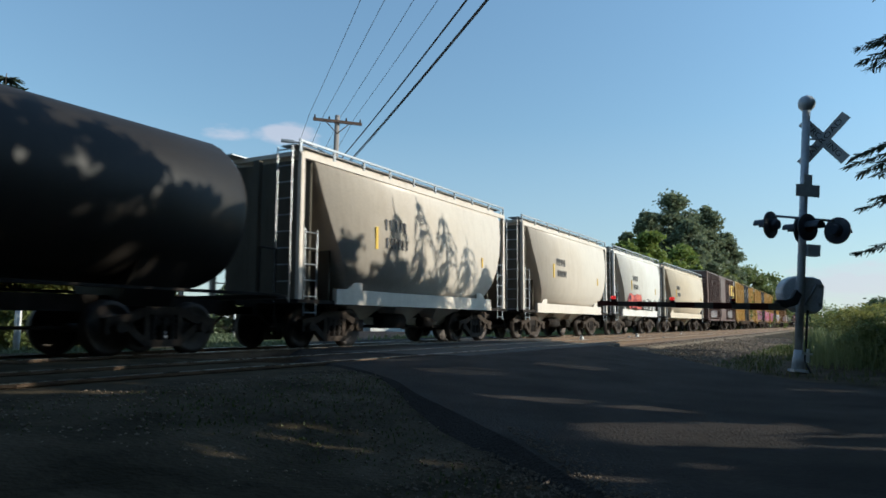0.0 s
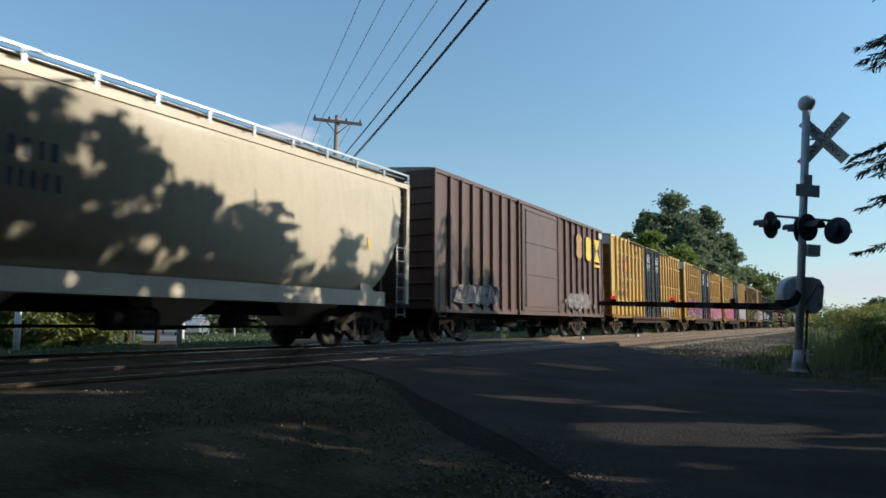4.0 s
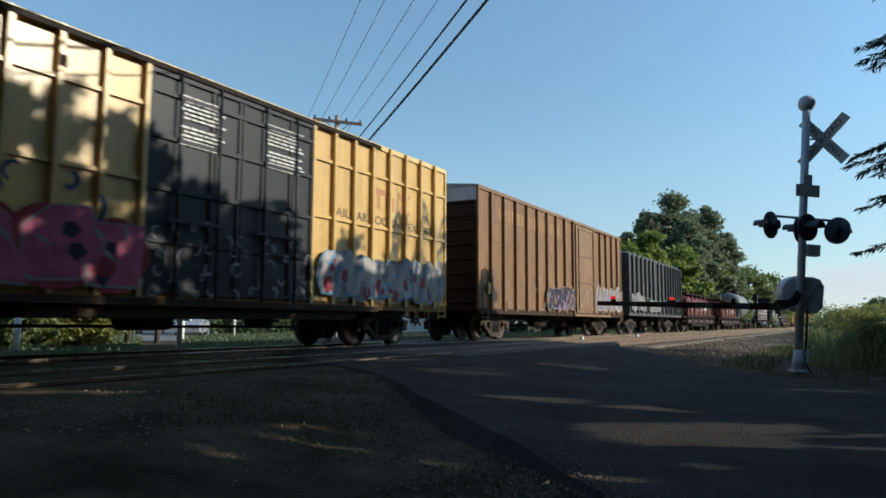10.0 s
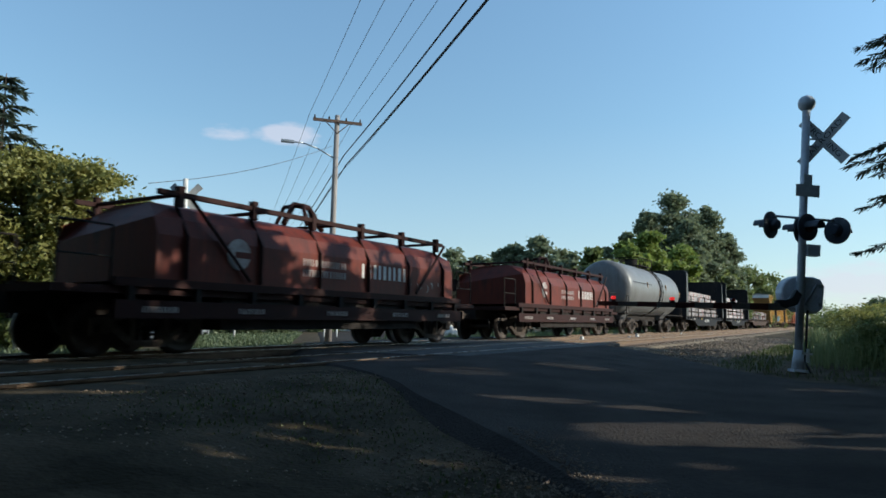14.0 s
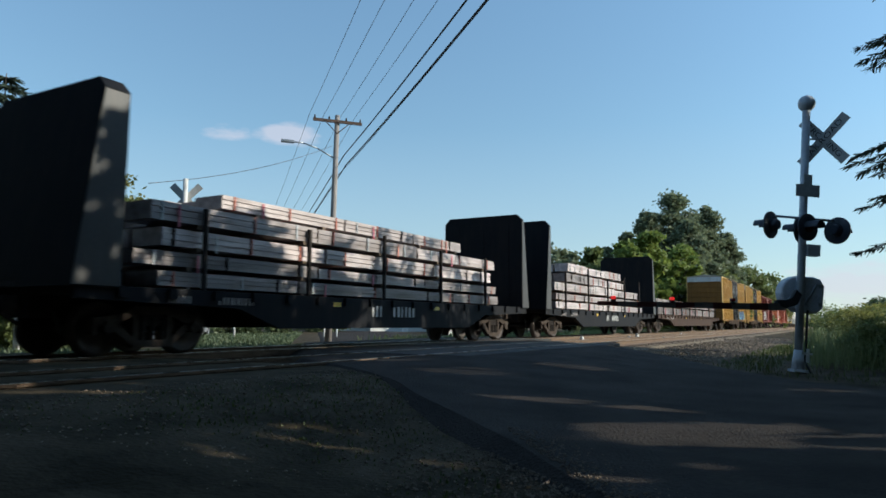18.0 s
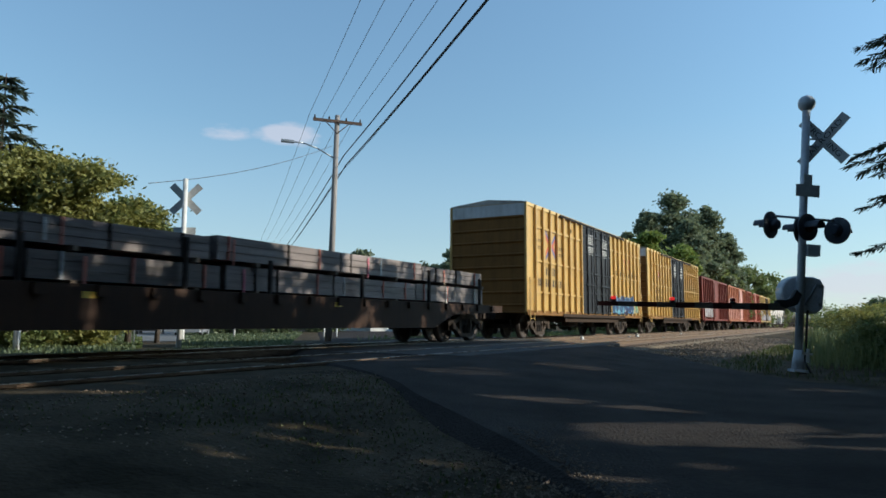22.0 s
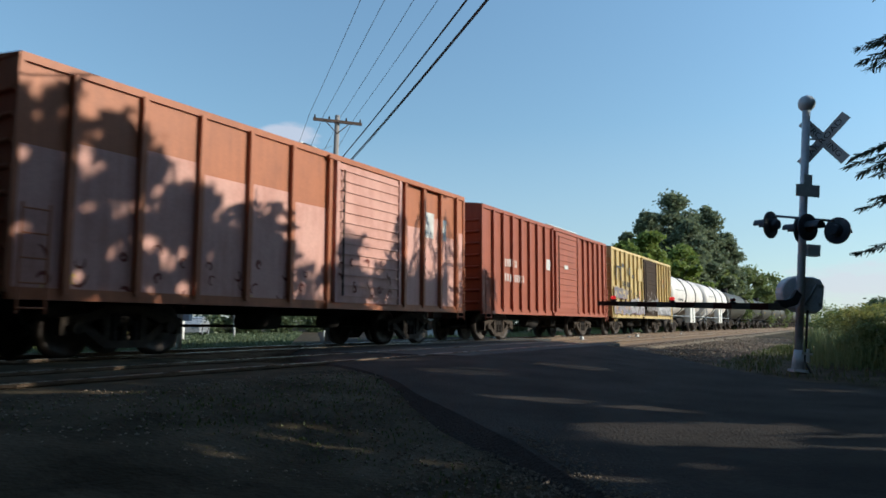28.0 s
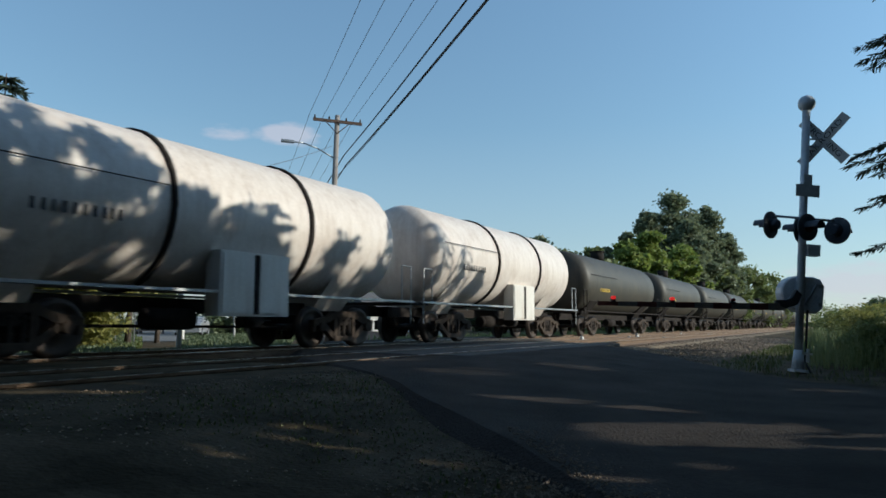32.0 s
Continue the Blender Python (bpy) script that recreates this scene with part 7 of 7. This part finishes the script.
def crossing_signal():
    """Local x runs to the right as seen from the road's side, y away, z up the mast."""
    s = thing("crossing_signal", "weathered silver crossing signal with flashers and a lowered gate", "crossing signal")
    s.matrix_basis = pose(15.35, 0.88, -0.34, 0, 0, math.degrees(YAW) - 90) @ pose(0, 0, 0, 0, 4.6, 0)
    mast = part("mast", rods(((0, 0, 0.3), (0, 0, 5.18), 0.075, 16)), "silver", s)
    bm = bmesh.new()
    rod(bm, (0, 0, 0.0), (0, 0, 0.05), 0.19, 4)
    rod(bm, (0, 0, 0.05), (0, 0, 0.42), 0.125, 14, 0.085)
    part("base_casting", bm, "silver", s)
    bm = bmesh.new()
    secs = []
    for k in range(1, 10):
        a = math.pi * k / 10
        secs.append([(0.165 * math.sin(a) * math.cos(6.2832 * i / 18), 0.165 * math.sin(a) * math.sin(6.2832 * i / 18), 5.33 - 0.165 * math.cos(a)) for i in range(18)])
    rings(bm, secs)
    part("finial_ball", bm, "silver", s)
    # crossbuck, turned away from the viewer
    cb = at(part("crossbuck", boxes((-0.05, 0.05, -0.02, 0.03, -0.06, 0.06)), "galv", s), 0.30, -0.12, 4.57, 0, 0, -50)
    for k in (-47, 47):
        bl = at(part("blade", boxes((-0.61, 0.61, -0.012, 0.0, -0.105, 0.105)), "sign_white", cb, "weathered white blade"), 0, -0.003 if k > 0 else -0.018, 0, 0, k, 0)
        word = "RAILROAD" if k < 0 else "CROSSING"
        lettering(word, 0.15, "ink", bl, 0, -0.016, 0, width=0.95)
    part("bracket", rods(((0, 0, 4.45), (0.30, -0.1, 4.45), 0.02, 6), ((0, 0, 4.6), (0.30, -0.1, 4.6), 0.02, 6)), "galv", s)
    # track-number plate
    part("plate", boxes((-0.20, 0.26, -0.10, -0.085, 3.42, 3.66), (-0.05, 0.11, -0.10, -0.085, 3.66, 3.86)), "sign_white", s)
    # flashers on a cross pipe
    part("cross_pipe", rods(((-0.68, 0, 3.0), (0.72, 0, 3.0), 0.025, 8)), "silver", s)
    for x, y, turn, lit in ((-0.69, -0.05, -142, 0), (0.68, -0.05, 118, 0), (0.03, -0.20, 24, 0), (0.0, 0.18, -140, 0)):
        f = at(part("flasher", rods(((0, 0.02, 0), (0, 0.06, 0), 0.265, 24)), "flasher_grey", s, "black round flasher with its hood"), x, y, 2.80, 0, 0, turn)
        part("lamp_housing", rods(((0, 0.05, 0), (0, 0.20, 0), 0.13, 16, 0.09)), "flasher_grey", f)
        bm = bmesh.new()
        for k in range(11):
            a0, a1 = math.pi * (k / 10 * 1.1 - 0.05), math.pi * ((k + 1) / 10 * 1.1 - 0.05)
            if k == 10:
                break
            q = [(0.125 * math.cos(a), 0.02, 0.125 * math.sin(a)) for a in (a0, a1)] + [(0.115 * math.cos(a), -0.26, 0.115 * math.sin(a) + 0.0) for a in (a1, a0)]
            bm.faces.new([bm.verts.new(p) for p in q])
            q = [(p[0] * 0.94, p[1], p[2] * 0.94) for p in q]
            bm.faces.new([bm.verts.new(p) for p in q[::-1]])
        part("hood", bm, "flasher_grey", f)
        part("lens", rods(((0, -0.005, 0), (0, 0.02, 0), 0.03 if lit else 0.10, 16)), "lamp_red" if lit else "lens_red", f)
    part("junction_box", boxes((0.06, 0.30, -0.12, 0.06, 2.26, 2.48)), "silver", s)
    # gate mechanism
    def slab(name, prof, y0, y1, material, parent, label=""):
        bm = bmesh.new()
        n = len(prof)
        rows = [[bm.verts.new((0.02 + (x - 0.02) * k, y, 1.5 + (z - 1.5) * k)) for x, z in prof] for y, k in ((y0, 0.93), (y0 + 0.03, 1.0), (y1 - 0.03, 1.0), (y1, 0.93))]
        bm.faces.new(rows[0])
        bm.faces.new(rows[3][::-1])
        for p, q in zip(rows, rows[1:]):
            for k in range(n):
                bm.faces.new((p[k], q[k], q[(k + 1) % n], p[(k + 1) % n]))
        return part(name, bm, material, parent, label)
    g = slab("gate_mechanism", [(-0.06, 1.26), (0.04, 1.17), (0.38, 1.16), (0.50, 1.27), (0.52, 1.70), (0.44, 1.83), (0.30, 1.87), (-0.06, 1.86)], 0.09, 0.46, "mech_silver", s)
    slab("drive_cover", [(0.02 - 0.34 * math.sin(k * 0.3307), 1.53 + 0.335 * math.cos(k * 0.3307)) for k in range(19)], 0.10, 0.40, "silver", g)
    part("cover_seam", rods(((0.14, 0.085, 1.30), (0.36, 0.085, 1.74), 0.022, 8)), "galv", g)
    part("cover_hinge", boxes((0.40, 0.46, 0.06, 0.09, 1.66, 1.72), (0.40, 0.46, 0.06, 0.09, 1.30, 1.36)), "galv", g)
    slab("gate_yoke", [(-0.62, 1.20), (-0.40, 1.19), (-0.22, 1.26), (-0.14, 1.46), (-0.24, 1.56), (-0.34, 1.38), (-0.46, 1.33), (-0.62, 1.32)], -0.32, -0.20, "matt_black", g)
    part("conduit", rods(((0.11, -0.05, 0.2), (0.12, -0.05, 1.2), 0.022, 8), ((0.11, -0.05, 0.2), (0.2, -0.15, -0.05), 0.02, 8)), "cable", s)
    part("cable_clamp", boxes((0.02, 0.2, -0.14, -0.09, 0.34, 0.38), (0.10, 0.14, -0.14, -0.09, 0.2, 0.46)), "white", s)
    return s


def gate_arm():
    """The lowered arm across the lane, with its three lamps."""
    g = thing("gate_arm", "lowered striped gate arm with small red lamps", "gate arm")
    root = Vector((14.95, 1.02, 0.905))
    g.matrix_basis = pose(*root, 0, -0.5, 130)
    L = 3.78
    n = 10
    for i in range(n):
        a, b = L * i / n, L * (i + 1) / n
        h = 0.125 - 0.05 * (i + 0.5) / n
        part("arm_stripe", boxes((a, b, -0.02, 0.02, -h / 2 - 0.012 * (1 - i / n), h / 2)), "arm_red" if i % 2 else "arm_pale", g)
    for f, lit in ((0.921, True), (0.616, True), (0.291, False)):
        lamp = part("gate_lamp", boxes((L * f - 0.04, L * f + 0.04, -0.03, 0.03, 0.03, 0.08)), "matt_black", g)
        part("lens", rods(((L * f, -0.05, 0.11), (L * f, 0.05, 0.11), 0.030, 14)), "lamp_red" if lit else "lens_red", lamp)
    return g


crossing_signal()
gate_arm()


def far_crossbuck():
    s = at(thing("crossbuck_sign", "back of a white crossbuck sign beyond the tracks", "crossbuck sign"), 15.0, 17.9, -0.5, 0, 0, -55)
    part("post", rods(((0, 0, 0), (0, 0, 5.55), 0.075, 12)), "white", s)
    for k in (-45, 45):
        at(part("blade", boxes((-0.61, 0.61, 0.0, 0.012, -0.11, 0.11)), "sign_white", s), 0, 0.085 if k > 0 else 0.10, 4.92, 0, k, 0)
    part("plate", boxes((-0.34, 0.34, 0.085, 0.098, 3.80, 4.02)), "sign_white", s)
    part("cross_pipe", rods(((-0.7, 0, 2.9), (0.7, 0, 2.9), 0.025, 8)), "silver", s)
    for x in (-0.6, 0.6):
        part("flasher", rods(((x, 0.02, 2.75), (x, 0.06, 2.75), 0.26, 20)), "matt_black", s)
    part("gate_mechanism", boxes((-0.25, 0.25, 0.08, 0.45, 1.1, 1.75)), "silver", s)
    return s


far_crossbuck()

# ---- poles and wires ----
PX, PY = 26.8, 21.6


def utility_pole(x, y, h, lamp, turn, label):
    p = at(thing("utility_pole", label, "utility pole", "utility poles"), x, y, -0.45, 0, 1.2, turn)
    part("pole", rods(((0, 0, 0), (0, 0, h), 0.17, 14, 0.12)), "pole", p)
    part("crossarm", boxes((-1.2, 1.2, -0.20, -0.10, h - 0.42, h - 0.28)), "crossarm", p)
    for s in (-1, 1):
        part("brace", rods(((s * 0.62, -0.15, h - 0.36), (0, -0.13, h - 0.95), 0.022, 6)), "crossarm", p)
    for q in (-1.12, -0.42, 0.42, 1.12):
        part("insulator", rods(((q, -0.15, h - 0.28), (q, -0.15, h - 0.12), 0.05, 10, 0.035)), "matt_black", p)
    if lamp:
        bm = bmesh.new()
        pts = [(-0.1, 0, h - 2.15), (-0.9, 0, h - 1.75), (-1.6, 0, h - 1.55), (-2.1, 0, h - 1.55)]
        for a, b in zip(pts, pts[1:]):
            rod(bm, a, b, 0.035, 8)
        arm = part("lamp_arm", bm, "galv", p)
        part("lamp_head", boxes((-2.65, -2.05, -0.12, 0.12, h - 1.60, h - 1.49)), "galv", arm)
    return p


utility_pole(PX, PY, 11.2, True, -42, "weathered utility pole with a street-lamp arm beyond the crossing")


def cable(name, a, b, sag, r, material, label):
    bm = bmesh.new()
    a, b = Vector(a), Vector(b)
    pts = [a.lerp(b, k / 24) - Vector((0, 0, 4 * sag * (k / 24) * (1 - k / 24))) for k in range(25)]
    d = (b - a).normalized()
    u = d.orthogonal().normalized()
    w = d.cross(u)
    rings(bm, [[p + u * (r * math.cos(k * 1.0472)) + w * (r * math.sin(k * 1.0472)) for k in range(6)] for p in pts])
    return tagged(part(name, bm, material), label, "cable", "overhead wires")


D1 = Vector((-0.685, -0.728, 0))
A0 = Vector((PX, PY, 0))
side = Vector((D1.y, -D1.x, 0))


def up(z):
    return Vector((0, 0, z))


for o, z, r, m in ((1.12, 10.75, 0.010, "wire"), (0.42, 10.75, 0.010, "wire"), (-0.42, 10.75, 0.010, "wire"), (-1.12, 10.75, 0.010, "wire")):
    cable("power_line", A0 + side * o + up(z), A0 + side * o + D1 * 48 + up(z), 0.5, r, m, "thin overhead power line")
    cable("power_line", A0 + side * o + up(z), A0 + side * o - D1 * 60 + up(z - 0.5), 0.5, r, m, "thin overhead power line")
for o, z, r in ((-0.58, 8.75, 0.026), (-0.74, 8.35, 0.027), (-0.32, 7.75, 0.014)):
    cable("telephone_cable", A0 + side * o + up(z), A0 + side * o + D1 * 48 + up(z), 0.45, r, "cable", "thick black telephone cable")
    cable("telephone_cable", A0 + side * o + up(z), A0 + side * o - D1 * 60 + up(z - 0.8), 0.5, r, "cable", "thick black telephone cable")
cable("service_drop", A0 + up(9.2), (14.4, 18.9, 4.9), 0.3, 0.012, "wire", "service wire to a house")
utility_pole(PX + D1.x * 48, PY + D1.y * 48, 11.2, False, -42, "utility pole beside the road behind")
utility_pole(PX - D1.x * 60, PY - D1.y * 60, 10.7, False, -42, "utility pole farther down the road")


# ---- beyond the tracks ----
def stop_sign(x, y):
    s = at(thing("stop_sign", "grey back of a stop sign on a post", "road sign"), x, y, -0.5, 0, 0, 40)
    part("post", boxes((-0.03, 0.03, -0.02, 0.02, 0, 2.0)), "galv", s)
    bm = bmesh.new()
    rod(bm, (0, -0.03, 1.68), (0, -0.022, 1.68), 0.38, 8)
    part("sign_plate", bm, "galv", s)


stop_sign(20.9, 27.9)


def parked_car(x, y, turn, paint, label, van=False):
    c = at(thing("parked_car", label, "car", "parked cars"), x, y, -0.50, 0, 0, turn)
    bm = bmesh.new()
    h = 1.95 if van else 1.45
    side = [(-2.2, 0.35), (-2.25, 0.8), (-2.05, 1.0 if not van else 1.1), (-1.2, 1.02 if not van else 1.2), (-0.55, h - 0.05), (0.6, h), (1.5, h - 0.1), (2.1, 1.02), (2.2, 0.6), (2.15, 0.35)]
    secs = []
    for yy, k in ((-0.88, 0.96), (-0.80, 1.0), (0.80, 1.0), (0.88, 0.96)):
        secs.append([(px * k, yy * (0.86 if pz > 1.05 else 1.0), pz if pz < 1.2 or k == 1 else pz - 0.05) for px, pz in side])
    rings(bm, secs, True, False)
    part("body", bm, paint, c)
    gl = boxes((-0.75, 1.35, -0.79, 0.79, 1.06, h - 0.14))
    part("window", gl, "glass", c)
    for px in (-1.4, 1.4):
        for s in (-1, 1):
            w = part("wheel", rods(((px, s * 0.72, 0.33), (px, s * 0.91, 0.33), 0.33, 18)), "tyre", c)
            part("rim", rods(((px, s * 0.90, 0.33), (px, s * 0.925, 0.33), 0.20, 14)), "galv", w)
    for s in (-1, 1):
        part("headlight", boxes((-2.28, -2.15, s * 0.6 - 0.17, s * 0.6 + 0.17, 0.66, 0.82)), "galv", c)
        part("mirror", boxes((-0.75, -0.6, s * 0.95 - 0.09, s * 0.95 + 0.09, 1.0, 1.14)), paint, c)
    return c


parked_car(35.6, 41.1, 40, "car_silver", "silver parked car beyond the crossing")
parked_car(37.0, 47.5, 47, "car_dark", "dark grey parked car farther down the side street")


def side_street():
    """A pale strip of paving that leads away beyond the tracks."""
    d, n = Vector((math.cos(radians(50)), math.sin(radians(50)))), Vector((math.sin(radians(50)), -math.cos(radians(50))))
    verts, faces = [], []
    for i in range(17):
        s = 37.0 + i * 4.0
        for o in (-2.6, -2.5, 1.9, 2.0):
            q = d * s + n * (o + 0.06 * noise.noise((s, o, 5)) - 1.2)
            verts.append((q.x, q.y, bed_z(q.y) + (0.03 if abs(o + 0.3) < 2.25 else -0.06)))
    faces = [(i * 4 + j, i * 4 + j + 1, i * 4 + j + 5, i * 4 + j + 4) for i in range(16) for j in range(3)]
    tagged(new("side_street", from_arrays("side_street", verts, faces, "street_pale")), "pale sunlit side street beyond the tracks", "street", kind="structure")


side_street()


def round_sign(x, y):
    s = at(thing("round_sign", "small round white sign on a thin post", "road sign"), x, y, -0.5, 0, 0, -37)
    part("post", boxes((-0.025, 0.025, -0.02, 0.02, 0, 1.4)), "galv", s)
    part("sign_plate", rods(((0, -0.03, 1.5), (0, -0.02, 1.5), 0.2, 18)), "white", s)


round_sign(20.9, 29.2)


def marker_post(x, y, h, label, r=0.06):
    p = at(thing("marker_post", label, "post", "posts by the road"), x, y, -0.52)
    part("shaft", rods(((0, 0, 0), (0, 0, h), r, 10)), "white", p)
    part("cap", rods(((0, 0, h), (0, 0, h + 0.05), r * 1.2, 10)), "galv", p)


for x, y, h, r in ((12.9, 22.9, 1.7, 0.10), (31.8, 33.0, 1.9, 0.07), (35.1, 28.6, 0.9, 0.05), (35.6, 28.5, 0.9, 0.05), (36.1, 28.4, 0.9, 0.05), (24.4, 28.9, 1.2, 0.11)):
    marker_post(x, y, h, "white painted post beyond the tracks", r)


def relay_cabinet():
    c = at(thing("relay_cabinet", "pale grey signal relay cabinet", "cabinet"), 39.0, 22.2, -0.52, 0, 0, 0)
    part("body", boxes((-1.1, 1.1, -0.5, 0.5, 0.1, 1.35)), "white", c)
    part("roof", boxes((-1.18, 1.18, -0.58, 0.58, 1.35, 1.42)), "galv", c)
    for o in (-0.54, 0.54):
        d = part("door", boxes((o - 0.5, o + 0.5, -0.525, -0.5, 0.15, 1.3)), "white", c)
        part("handle", boxes((o - 0.03, o + 0.03, -0.55, -0.525, 0.6, 0.8)), "matt_black", d)
    part("plinth", boxes((-1.15, 1.15, -0.55, 0.55, 0, 0.1)), "siding", c)


relay_cabinet()


def house(x, y, w, d, h, turn, label):
    b = at(thing("house", label, "house", "houses beyond the road"), x, y, -0.55, 0, 0, turn)
    part("wall", boxes((-w / 2, w / 2, -d / 2, d / 2, 0, h)), "siding", b)
    bm = bmesh.new()
    prism(bm, [(-d / 2 - 0.35, h), (d / 2 + 0.35, h), (0, h + d * 0.28)], -w / 2 - 0.3, w / 2 + 0.3)
    part("roof", bm, "roof_grey", b)
    for q in spread(-w / 2 + 1.3, w / 2 - 1.3, 4):
        wd = part("window", boxes((q - 0.45, q + 0.45, -d / 2 - 0.03, -d / 2 + 0.05, 0.95, 2.1)), "white", b)
        part("pane", boxes((q - 0.38, q + 0.38, -d / 2 - 0.04, -d / 2 - 0.03, 1.02, 2.03)), "glass", wd)
    part("door", boxes((-0.45, 0.45, -d / 2 - 0.05, -d / 2 + 0.02, 0, 2.05)), "white", b)


house(66.0, 45.0, 9, 7, 2.5, -20, "low pale house beyond the road")


# the tall leaf_dark bushes are added as a dark backing where shade lies
for x, y, h, w, leaf, seed in ((14.0, 24.6, 1.9, 2.6, "leaf_mid", 81), (15.6, 26.0, 2.1, 2.8, "leaf_mid", 82), (16.9, 26.4, 1.5, 1.7, "leaf_bright", 83), (12.0, 25.2, 2.0, 2.6, "leaf_mid", 84), (22.0, 38.0, 2.2, 4.0, "leaf_mid", 85), (42.0, 44.0, 4.0, 7.0, "leaf_dark", 87), (48.0, 45.0, 4.2, 8.0, "leaf_dark", 88), (16.0, 34.0, 2.4, 5.0, "leaf_mid", 89), (56.0, 46.0, 4.4, 8.0, "leaf_dark", 90), (62.0, 78.0, 6.0, 12.0, "leaf_dark", 91), (70.0, 70.0, 6.0, 12.0, "leaf_dark", 92), (52.0, 74.0, 6.0, 11.0, "leaf_dark", 151), (42.0, 72.0, 6.0, 11.0, "leaf_dark", 152), (78.0, 62.0, 6.0, 12.0, "leaf_dark", 153), (84.0, 54.0, 6.0, 12.0, "leaf_dark", 154)):
    broad_tree("bush", x, y, h, w, "bright green bush beyond the tracks" if leaf == "leaf_bright" else "dark green bush beyond the tracks", leaf, 4200, 0.10 if y < 40 else 0.2, seed, 0.02, "bushes beyond the tracks", z0=-0.52)


def painted_stone(x, y, z):
    bm = bmesh.new()
    rod(bm, (0, 0, -0.1), (0, 0, 0.08), 0.10, 7, 0.085)
    rod(bm, (0, 0, 0.08), (0.01, 0, 0.12), 0.085, 7, 0.04)
    ob = at(part("painted_stone", bm, "white"), x, y, z)
    tagged(ob, "small white marker beside the rails", "stone", "white stones on the track bed")


# small white markers between and beside the rails
for x, y, z in ((27.9, 9.42, -0.06), (36.6, 9.42, -0.06), (35.1, 9.42, -0.14), (36.2, 8.00, -0.19), (47.6, 9.42, -0.11), (49.7, 8.07, -0.19)):
    painted_stone(x, y, z)


# ---- motion of the train ----
KNOTS = ((0.0, 10.943), (8.0, 11.355), (16.0, 11.448), (24.0, 11.335), (32.0, 11.011))


def travel(t):
    """Metres rolled by the train since the start."""
    s = 0.0
    for (t0, v0), (t1, v1) in zip(KNOTS, KNOTS[1:]):
        d = min(max(t - t0, 0.0), t1 - t0)
        s += v0 * d + (v1 - v0) * d * d / (2 * (t1 - t0))
    return s


def motions():
    for ob, x in MOVING:
        walk(ob, [(t, pose(x - travel(t), FAR_Y, 0)) for t in range(0, 33, 2)])


motions()
